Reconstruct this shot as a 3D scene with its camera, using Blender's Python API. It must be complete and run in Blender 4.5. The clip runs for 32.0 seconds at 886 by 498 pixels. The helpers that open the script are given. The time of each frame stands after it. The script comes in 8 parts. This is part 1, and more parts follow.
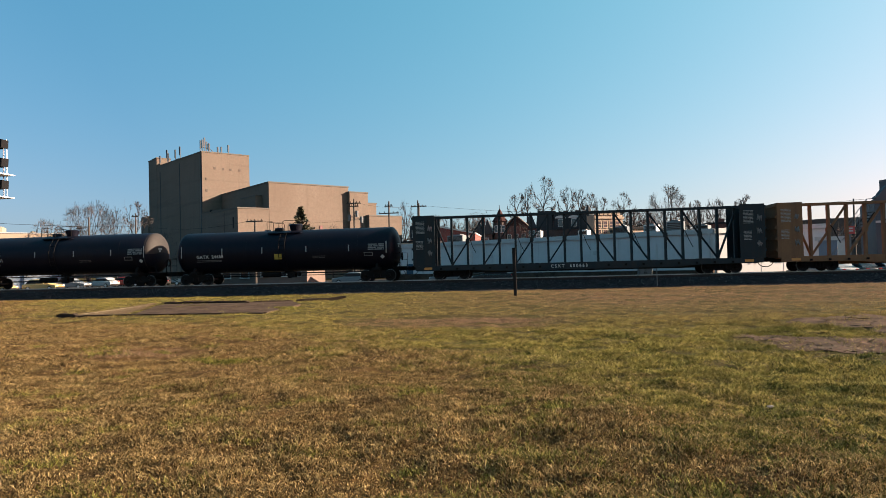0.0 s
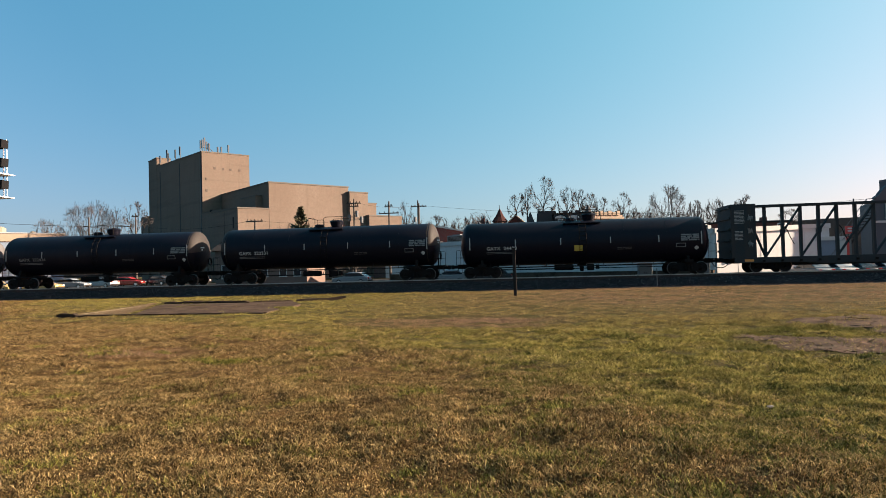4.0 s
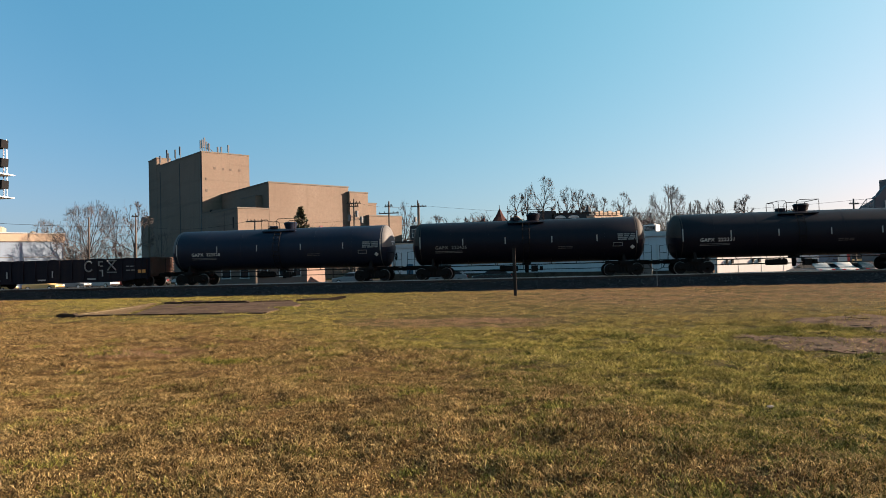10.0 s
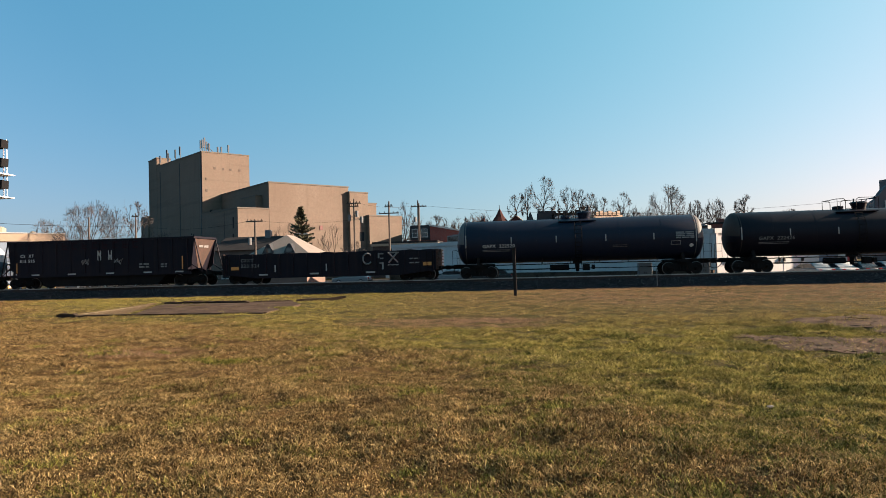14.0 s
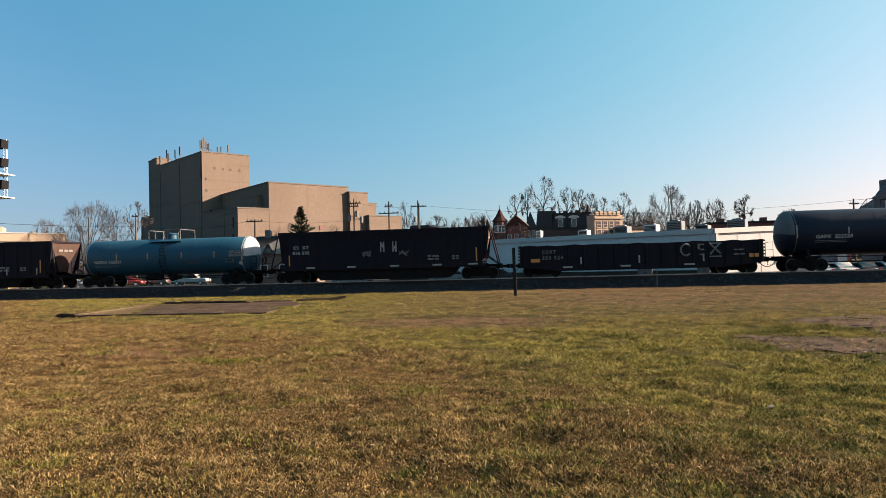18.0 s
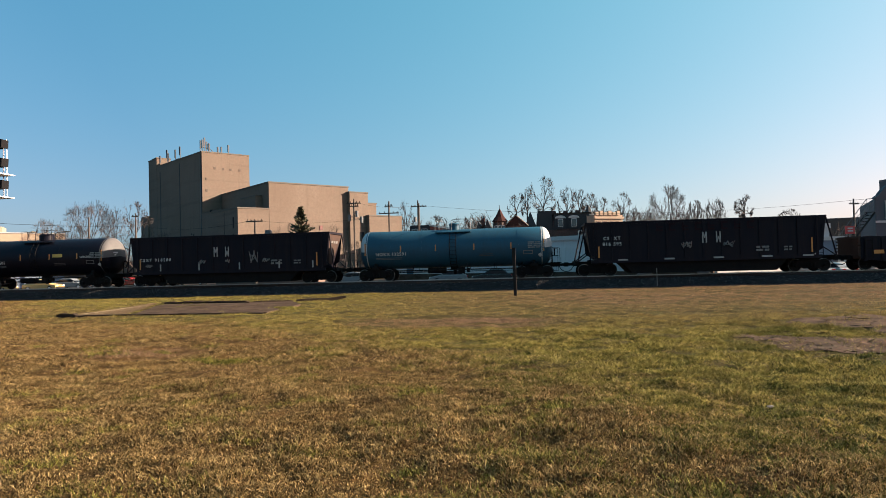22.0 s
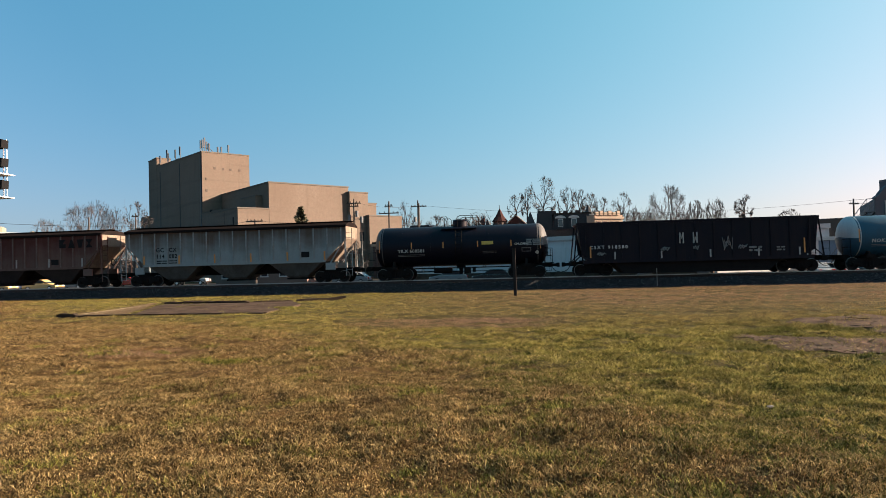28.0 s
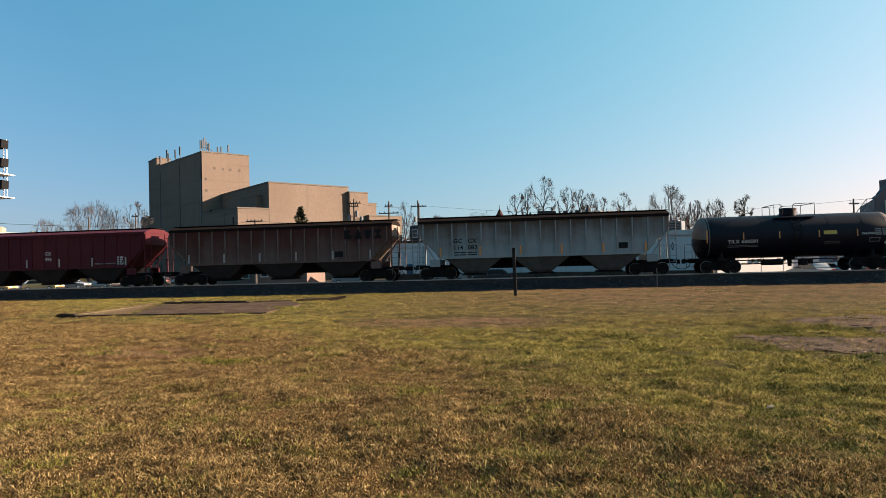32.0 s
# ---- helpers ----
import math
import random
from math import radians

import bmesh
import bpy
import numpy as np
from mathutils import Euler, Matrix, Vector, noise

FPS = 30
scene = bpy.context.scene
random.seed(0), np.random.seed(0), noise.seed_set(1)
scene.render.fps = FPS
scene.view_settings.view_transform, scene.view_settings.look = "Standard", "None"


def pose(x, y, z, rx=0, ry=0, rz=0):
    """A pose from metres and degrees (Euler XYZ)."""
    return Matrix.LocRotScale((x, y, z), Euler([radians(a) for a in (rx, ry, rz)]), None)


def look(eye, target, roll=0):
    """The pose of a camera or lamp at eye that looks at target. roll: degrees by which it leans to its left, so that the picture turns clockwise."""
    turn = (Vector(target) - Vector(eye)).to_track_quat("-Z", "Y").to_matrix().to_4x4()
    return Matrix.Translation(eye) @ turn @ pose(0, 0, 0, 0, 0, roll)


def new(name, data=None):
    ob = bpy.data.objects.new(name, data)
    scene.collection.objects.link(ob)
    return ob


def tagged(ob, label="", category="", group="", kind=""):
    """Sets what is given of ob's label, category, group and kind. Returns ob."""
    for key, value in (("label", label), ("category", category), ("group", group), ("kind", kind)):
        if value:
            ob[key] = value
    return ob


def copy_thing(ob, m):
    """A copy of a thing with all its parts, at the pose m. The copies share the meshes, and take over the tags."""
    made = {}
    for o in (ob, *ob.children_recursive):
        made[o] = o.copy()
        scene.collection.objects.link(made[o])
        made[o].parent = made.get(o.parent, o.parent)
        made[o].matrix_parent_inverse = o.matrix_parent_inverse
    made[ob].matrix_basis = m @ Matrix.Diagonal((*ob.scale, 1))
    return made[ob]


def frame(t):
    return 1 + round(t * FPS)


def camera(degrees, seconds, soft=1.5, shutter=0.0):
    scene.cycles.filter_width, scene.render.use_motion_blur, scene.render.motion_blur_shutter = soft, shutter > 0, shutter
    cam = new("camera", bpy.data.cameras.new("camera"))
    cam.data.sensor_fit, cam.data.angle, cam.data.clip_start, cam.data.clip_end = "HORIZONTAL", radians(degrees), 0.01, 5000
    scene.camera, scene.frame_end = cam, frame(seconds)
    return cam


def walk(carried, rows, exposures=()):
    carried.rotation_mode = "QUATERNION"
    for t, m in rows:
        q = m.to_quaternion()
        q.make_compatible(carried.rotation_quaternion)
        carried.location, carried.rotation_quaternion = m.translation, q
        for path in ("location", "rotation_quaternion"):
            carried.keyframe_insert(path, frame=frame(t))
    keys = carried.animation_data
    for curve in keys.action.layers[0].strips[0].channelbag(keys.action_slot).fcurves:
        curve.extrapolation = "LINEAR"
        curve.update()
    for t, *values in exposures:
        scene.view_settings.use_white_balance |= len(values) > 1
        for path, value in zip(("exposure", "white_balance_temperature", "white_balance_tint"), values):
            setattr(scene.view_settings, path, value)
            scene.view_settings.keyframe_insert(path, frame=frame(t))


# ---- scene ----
cam = camera(70, 32.0, 0.62)
eye_pose = pose(0, 0, 1.92, 91.28, 0, 7.45) @ pose(0, 0, 0, 0, 0, -1.52)
walk(cam, [(0, eye_pose), (32, eye_pose)])

# ---- light ----
SUN_SIDE, SUN_UP = 10.0, 20.0   # degrees from the track's line towards the far side; degrees above the horizon
sun_way = Vector((math.cos(radians(SUN_UP)) * math.cos(radians(SUN_SIDE)), math.cos(radians(SUN_UP)) * math.sin(radians(SUN_SIDE)), math.sin(radians(SUN_UP))))
world = bpy.data.worlds.new("world")
scene.world = world
world.use_nodes = True
sky = world.node_tree.nodes.new("ShaderNodeTexSky")
sky.sky_type, sky.sun_disc = "NISHITA", False
sky.sun_elevation, sky.sun_rotation = radians(SUN_UP), radians(90 - SUN_SIDE)
sky.air_density, sky.dust_density, sky.ozone_density = 1.0, 1.5, 1.6
# the clear spring sky is a little bluer than the model, channel by channel
wt = world.node_tree
split, join = wt.nodes.new("ShaderNodeSeparateColor"), wt.nodes.new("ShaderNodeCombineColor")
wt.links.new(sky.outputs[0], split.inputs[0])
# and thin haze whitens it towards the sun
aim, towards = wt.nodes.new("ShaderNodeTexCoord"), wt.nodes.new("ShaderNodeVectorMath")
towards.operation = "DOT_PRODUCT"
towards.inputs[1].default_value = sun_way
wt.links.new(aim.outputs["Generated"], towards.inputs[0])
floor_of = wt.nodes.new("ShaderNodeMath")
floor_of.operation = "MAXIMUM"
floor_of.inputs[1].default_value = -0.30
wt.links.new(towards.outputs["Value"], floor_of.inputs[0])
# and along the horizon
height = wt.nodes.new("ShaderNodeSeparateXYZ")
wt.links.new(aim.outputs["Generated"], height.inputs[0])
above, under, low = (wt.nodes.new("ShaderNodeMath") for _ in range(3))
above.operation, under.operation, low.operation = "MAXIMUM", "SUBTRACT", "POWER"
above.inputs[1].default_value, under.inputs[0].default_value, low.inputs[1].default_value = 0.0, 1.0, 11.0
wt.links.new(height.outputs[2], above.inputs[0])
wt.links.new(above.outputs[0], under.inputs[1])
wt.links.new(under.outputs[0], low.inputs[0])
for k, (gain, power, haze, rim) in enumerate(((0.508, 0.99, 0.75, 0.22), (1.352, 0.42, 0.53, 0.11), (1.654, 0.43, 0.27, 0.05))):
    up, by = wt.nodes.new("ShaderNodeMath"), wt.nodes.new("ShaderNodeMath")
    up.operation, by.operation = "POWER", "MULTIPLY"
    up.inputs[1].default_value, by.inputs[1].default_value = power, gain
    wt.links.new(split.outputs[k], up.inputs[0])
    wt.links.new(up.outputs[0], by.inputs[0])
    near_sun, lit = wt.nodes.new("ShaderNodeMath"), wt.nodes.new("ShaderNodeMath")
    near_sun.operation, lit.operation = "MULTIPLY_ADD", "MULTIPLY"
    near_sun.inputs[1].default_value, near_sun.inputs[2].default_value = haze, 1.0
    wt.links.new(floor_of.outputs[0], near_sun.inputs[0])
    misty = wt.nodes.new("ShaderNodeMath")
    misty.operation = "MULTIPLY_ADD"
    misty.inputs[1].default_value = rim
    wt.links.new(low.outputs[0], misty.inputs[0])
    wt.links.new(near_sun.outputs[0], misty.inputs[2])
    wt.links.new(misty.outputs[0], lit.inputs[0])
    wt.links.new(by.outputs[0], lit.inputs[1])
    wt.links.new(lit.outputs[0], join.inputs[k])
wt.links.new(join.outputs[0], wt.nodes["Background"].inputs[0])
world.node_tree.nodes["Background"].inputs[1].default_value = 0.059
sun = new("sun", bpy.data.lights.new("sun", "SUN"))
sun.data.energy, sun.data.angle, sun.data.color = 5.1, radians(0.6), (1.0, 0.80, 0.60)
sun.matrix_world = look(sun_way * 200, (0, 0, 0))
scene.view_settings.exposure = 2.0

# ---- materials ----
def ramp(nt, fac, stops):
    r = nt.nodes.new("ShaderNodeValToRGB")
    while len(r.color_ramp.elements) < len(stops):
        r.color_ramp.elements.new(0.5)
    for e, (p, c) in zip(r.color_ramp.elements, stops):
        e.position, e.color = p, (*c[:3], 1)
    nt.links.new(fac, r.inputs[0])
    return r.outputs[0]


def noise_of(nt, vec, scale, detail=4.0, rough=0.6, distort=0.0):
    n = nt.nodes.new("ShaderNodeTexNoise")
    n.inputs["Scale"].default_value, n.inputs["Detail"].default_value, n.inputs["Roughness"].default_value = scale, detail, rough
    n.inputs["Distortion"].default_value = distort
    nt.links.new(vec, n.inputs["Vector"])
    return n.outputs["Fac"]


def mixed(nt, fac, a, b, how="MIX"):
    m = nt.nodes.new("ShaderNodeMix")
    m.data_type, m.blend_type = "RGBA", how
    for v, k in ((fac, 0), (a, 6), (b, 7)):
        if isinstance(v, (float, int)):
            m.inputs[k].default_value = v
        elif isinstance(v, tuple):
            m.inputs[k].default_value = (*v[:3], 1)
        else:
            nt.links.new(v, m.inputs[k])
    return m.outputs[2]


def calc(nt, op, a, b=0.0, c=0.0):
    m = nt.nodes.new("ShaderNodeMath")
    m.operation = op
    for k, v in enumerate((a, b, c)):
        if isinstance(v, (float, int)):
            m.inputs[k].default_value = v
        else:
            nt.links.new(v, m.inputs[k])
    return m.outputs[0]


def base_nodes(name, rough=0.6, metal=0.0):
    m = bpy.data.materials.new(name)
    m.use_nodes = True
    nt = m.node_tree
    b = nt.nodes["Principled BSDF"]
    b.inputs["Roughness"].default_value, b.inputs["Metallic"].default_value = rough, metal
    c = nt.nodes.new("ShaderNodeTexCoord")
    return m, nt, b, c


def bumped(nt, b, height, strength=0.3, dist=0.02):
    n = nt.nodes.new("ShaderNodeBump")
    n.inputs["Strength"].default_value, n.inputs["Distance"].default_value = strength, dist
    nt.links.new(height, n.inputs["Height"])
    nt.links.new(n.outputs[0], b.inputs["Normal"])


def stretched(nt, vec, sx, sy, sz):
    m = nt.nodes.new("ShaderNodeMapping")
    m.inputs["Scale"].default_value = (sx, sy, sz)
    nt.links.new(vec, m.inputs["Vector"])
    return m.outputs[0]


def surface(name, col, dirt=None, rough=0.6, metal=0.0, coarse=0.6, fine=9.0, amount=0.5, streaks=0.0, bump=0.15, vary=0.0, spec=0.5):
    """Painted or weathered surface: two scales of stain, optional vertical streaks, fine relief."""
    m, nt, b, c = base_nodes(name, rough, metal)
    dirt = dirt or tuple(v * 0.55 for v in col)
    o = c.outputs["Object"]
    big = noise_of(nt, o, coarse, 5, 0.65, 0.4)
    small = noise_of(nt, o, fine, 3, 0.7)
    f = calc(nt, "MULTIPLY", calc(nt, "ADD", calc(nt, "MULTIPLY", big, 0.65), calc(nt, "MULTIPLY", small, 0.35)), 1.0)
    r = nt.nodes.new("ShaderNodeMapRange")
    for k, v in ((1, 0.40), (2, 0.68), (3, 0.0), (4, amount)):
        r.inputs[k].default_value = v
    nt.links.new(f, r.inputs[0])
    out = mixed(nt, r.outputs[0], col, dirt)
    if streaks:
        st = noise_of(nt, stretched(nt, o, 2.6, 2.6, 0.12), 1.0, 4, 0.7)
        r2 = nt.nodes.new("ShaderNodeMapRange")
        for k, v in ((1, 0.5), (2, 0.72), (3, 0.0), (4, streaks)):
            r2.inputs[k].default_value = v
        nt.links.new(st, r2.inputs[0])
        out = mixed(nt, r2.outputs[0], out, dirt)
    if vary:
        info = nt.nodes.new("ShaderNodeObjectInfo")
        out = mixed(nt, calc(nt, "MULTIPLY", info.outputs["Random"], vary), out, dirt)
    nt.links.new(out, b.inputs["Base Color"])
    b.inputs["Specular IOR Level"].default_value = spec
    rr = calc(nt, "ADD", calc(nt, "MULTIPLY", small, 0.25), rough - 0.12)
    nt.links.new(rr, b.inputs["Roughness"])
    if bump:
        bumped(nt, b, small, bump, 0.01)
    return m


def stained(name, paint, pale, stain, z_mid=2.9, spread=1.1, power=1.0):
    """Old paint: pale and chalky low down, rust-brown washed down from the roof in columns."""
    m, nt, b, c = base_nodes(name, 0.75)
    o = c.outputs["Object"]
    sep = nt.nodes.new("ShaderNodeSeparateXYZ")
    nt.links.new(o, sep.inputs[0])
    col = noise_of(nt, stretched(nt, o, 1.5, 0.2, 0.08), 1.0, 5, 0.7)
    blot = noise_of(nt, stretched(nt, o, 0.35, 0.3, 0.6), 1.0, 4, 0.6, 0.5)
    fine = noise_of(nt, o, 9, 3, 0.7)
    high = nt.nodes.new("ShaderNodeMapRange")
    for k, v in ((1, z_mid - spread), (2, z_mid + spread), (3, -0.25), (4, 0.35)):
        high.inputs[k].default_value = v
    nt.links.new(sep.outputs[2], high.inputs[0])
    f = calc(nt, "ADD", calc(nt, "ADD", calc(nt, "MULTIPLY", col, 0.7), calc(nt, "MULTIPLY", blot, 0.6)), high.outputs[0])
    r = nt.nodes.new("ShaderNodeMapRange")
    for k, v in ((1, 0.45), (2, 0.95), (3, 0.0), (4, power)):
        r.inputs[k].default_value = v
    nt.links.new(f, r.inputs[0])
    base = mixed(nt, fine, paint, pale)
    nt.links.new(mixed(nt, r.outputs[0], base, stain), b.inputs["Base Color"])
    b.inputs["Specular IOR Level"].default_value = 0.12
    bumped(nt, b, fine, 0.15, 0.01)
    return m


M = {}
M["tank_black"] = surface("tank_black", (0.0032, 0.0040, 0.0095), (0.009, 0.0078, 0.011), 0.45, spec=0.13, coarse=0.35, streaks=0.5, amount=0.5, bump=0.05)
M["tank_grey"] = surface("tank_grey", (0.006, 0.011, 0.024), (0.015, 0.015, 0.022), 0.45, spec=0.15, coarse=0.35, streaks=0.5, bump=0.05)
M["tank_blue"] = surface("tank_blue", (0.014, 0.064, 0.106), (0.022, 0.042, 0.058), 0.45, spec=0.22, coarse=0.4, streaks=0.5, bump=0.05)
M["car_black"] = surface("car_black", (0.0065, 0.0065, 0.0115), (0.020, 0.0125, 0.013), 0.6, spec=0.10, coarse=0.5, streaks=0.6, bump=0.1)
M["car_rust"] = surface("car_rust", (0.058, 0.037, 0.030), (0.026, 0.020, 0.018), 0.8, coarse=0.7, streaks=0.5, spec=0.1)
M["car_red"] = surface("car_red", (0.062, 0.0085, 0.013), (0.03, 0.008, 0.011), 0.6, spec=0.15, coarse=0.4, amount=0.5, streaks=0.35)
M["car_orange"] = surface("car_orange", (0.20, 0.10, 0.05), (0.09, 0.05, 0.035), 0.75, spec=0.15, coarse=0.6, streaks=0.5)
M["car_green"] = surface("car_green", (0.013, 0.021, 0.026), (0.035, 0.027, 0.022), 0.6, spec=0.15, coarse=0.6, streaks=0.5)
M["underframe"] = surface("underframe", (0.0065, 0.006, 0.0065), (0.016, 0.013, 0.011), 0.9, spec=0.1, coarse=1.5, amount=0.7)
M["wheel"] = surface("wheel", (0.011, 0.009, 0.0085), (0.007, 0.006, 0.006), 0.75, 0.1, coarse=3, spec=0.2)
M["tread"] = surface("tread", (0.15, 0.145, 0.14), (0.08, 0.07, 0.065), 0.4, 0.8, coarse=3)
M["white_mark"] = surface("white_mark", (0.44, 0.43, 0.42), (0.25, 0.24, 0.23), 0.6, coarse=2, amount=0.6)
M["faded_mark"] = surface("faded_mark", (0.17, 0.165, 0.16), (0.05, 0.047, 0.045), 0.7, coarse=2.5, amount=0.9)
M["dark_mark"] = surface("dark_mark", (0.008, 0.008, 0.010), (0.02, 0.018, 0.018), 0.8, spec=0.1, coarse=2, amount=0.6)
M["yellow_mark"] = surface("yellow_mark", (0.42, 0.30, 0.05), (0.25, 0.18, 0.04), 0.5, coarse=2)
M["orange_mark"] = surface("orange_mark", (0.50, 0.20, 0.04), (0.28, 0.12, 0.04), 0.5, coarse=2)
M["concrete_side"] = surface("concrete_side", (0.115, 0.100, 0.086), (0.085, 0.072, 0.061), 0.85, coarse=0.06, fine=1.2, amount=0.6, streaks=0.2, bump=0.2, spec=0.1)
M["antenna"] = surface("antenna", (0.040, 0.050, 0.066), (0.07, 0.075, 0.08), 0.5, 0.2, coarse=1.5)
M["vent_tan"] = surface("vent_tan", (0.070, 0.052, 0.042), (0.045, 0.035, 0.03), 0.8, coarse=1.5)
M["seam"] = surface("seam", (0.012, 0.012, 0.014), None, 0.8)
M["white_wall"] = surface("white_wall", (0.49, 0.478, 0.474), (0.36, 0.343, 0.332), 0.7, coarse=0.3, fine=3, amount=0.5, streaks=0.35, spec=0.2)
M["cream_wall"] = surface("cream_wall", (0.29, 0.215, 0.155), (0.18, 0.13, 0.095), 0.8, coarse=0.3, fine=2)
M["cottage_wall"] = surface("cottage_wall", (0.150, 0.105, 0.088), (0.09, 0.065, 0.055), 0.85, coarse=0.4, fine=3, spec=0.1)
M["blue_wall"] = surface("blue_wall", (0.14, 0.18, 0.24), (0.10, 0.125, 0.16), 0.7, coarse=0.3, streaks=0.3)
M["roof_dark"] = surface("roof_dark", (0.022, 0.021, 0.022), (0.045, 0.04, 0.038), 0.95, spec=0.05, coarse=0.8)
M["roof_red"] = surface("roof_red", (0.042, 0.018, 0.016), (0.028, 0.014, 0.013), 0.85, coarse=1.2, spec=0.1)
M["slate"] = surface("slate", (0.034, 0.036, 0.040), (0.022, 0.024, 0.027), 0.75, coarse=1.0, spec=0.15)
M["trim_white"] = surface("trim_white", (0.40, 0.39, 0.38), (0.27, 0.255, 0.24), 0.6, coarse=1)
M["trim_dark"] = surface("trim_dark", (0.030, 0.026, 0.024), None, 0.8, spec=0.06)
M["steel_grey"] = surface("steel_grey", (0.11, 0.115, 0.12), (0.07, 0.07, 0.07), 0.6, 0.2, coarse=1.5)
M["unit_dark"] = surface("unit_dark", (0.06, 0.085, 0.10), (0.1, 0.1, 0.1), 0.5, 0.3, coarse=1.5)
M["red_paint"] = surface("red_paint", (0.085, 0.012, 0.011), (0.05, 0.010, 0.010), 0.5, coarse=1)
M["timber"] = surface("timber", (0.024, 0.017, 0.014), (0.060, 0.043, 0.033), 0.9, coarse=2.0, fine=18, amount=0.7, bump=0.5, spec=0.04)
M["pole_wood"] = surface("pole_wood", (0.045, 0.034, 0.028), (0.075, 0.06, 0.05), 0.85, coarse=1.0, fine=14, streaks=0.6)
M["bark"] = surface("bark", (0.06, 0.046, 0.04), (0.035, 0.028, 0.025), 0.9, coarse=1.5, fine=12, bump=0.4)
M["twigs"] = surface("twigs", (0.062, 0.047, 0.042), (0.038, 0.03, 0.028), 0.9, coarse=0.7)
M["needles"] = surface("needles", (0.060, 0.060, 0.038), (0.10, 0.085, 0.055), 0.85, coarse=1.5, spec=0.1)
M["rail_steel"] = surface("rail_steel", (0.030, 0.019, 0.016), (0.018, 0.013, 0.012), 0.8, 0.1, coarse=2)
M["rail_head"] = surface("rail_head", (0.36, 0.35, 0.34), None, 0.3, 1.0, coarse=3)
M["signal_black"] = surface("signal_black", (0.006, 0.006, 0.007), None, 0.7, spec=0.1)
M["alu"] = surface("alu", (0.70, 0.71, 0.72), (0.5, 0.5, 0.5), 0.35, 0.6, coarse=2)
M["concrete"] = surface("concrete", (0.080, 0.055, 0.040), (0.020, 0.014, 0.010), 0.95, coarse=1.1, fine=7, amount=1.0, bump=0.9, spec=0.03)
M["asphalt"] = surface("asphalt", (0.026, 0.025, 0.025), (0.045, 0.042, 0.039), 0.9, coarse=0.25, fine=10, amount=0.7, bump=0.3, spec=0.06)
M["navy_wall"] = surface("navy_wall", (0.035, 0.045, 0.06), (0.06, 0.065, 0.07), 0.75, coarse=0.5, streaks=0.3)
M["tyre"] = surface("tyre", (0.018, 0.018, 0.018), (0.04, 0.038, 0.035), 0.85)
M["rubber"] = M["tyre"]
M["lamp_red"] = surface("lamp_red", (0.4, 0.02, 0.02), None, 0.2)
M["lamp_clear"] = surface("lamp_clear", (0.7, 0.72, 0.72), None, 0.15)


def glass_mat():
    m, nt, b, c = base_nodes("dark_glass", 0.06)
    b.inputs["Base Color"].default_value = (0.02, 0.025, 0.03, 1)
    b.inputs["Specular IOR Level"].default_value = 0.8
    n = noise_of(nt, c.outputs["Object"], 1.3, 2)
    bumped(nt, b, n, 0.03, 0.02)
    return m


M["glass"] = glass_mat()


def brick_mat(name, a, bcol, mortar):
    m, nt, b, c = base_nodes(name, 0.85)
    t = nt.nodes.new("ShaderNodeTexBrick")
    t.inputs["Scale"].default_value = 4.2
    for k, v in (("Color1", a), ("Color2", bcol), ("Mortar", mortar)):
        t.inputs[k].default_value = (*v, 1)
    comb = nt.nodes.new("ShaderNodeCombineXYZ")
    sep = nt.nodes.new("ShaderNodeSeparateXYZ")
    nt.links.new(c.outputs["Object"], sep.inputs[0])
    nt.links.new(calc(nt, "ADD", sep.outputs[0], sep.outputs[1]), comb.inputs[0])
    nt.links.new(sep.outputs[2], comb.inputs[1])
    nt.links.new(comb.outputs[0], t.inputs["Vector"])
    big = noise_of(nt, c.outputs["Object"], 0.5, 5)
    nt.links.new(mixed(nt, calc(nt, "MULTIPLY", big, 0.6), t.outputs["Color"], tuple(v * 0.5 for v in a)), b.inputs["Base Color"])
    bumped(nt, b, t.outputs["Fac"], 0.2, 0.01)
    return m


M["brick_red"] = brick_mat("brick_red", (0.120, 0.034, 0.028), (0.090, 0.029, 0.024), (0.10, 0.075, 0.065))
M["brick_brown"] = brick_mat("brick_brown", (0.055, 0.030, 0.026), (0.042, 0.026, 0.023), (0.08, 0.066, 0.06))


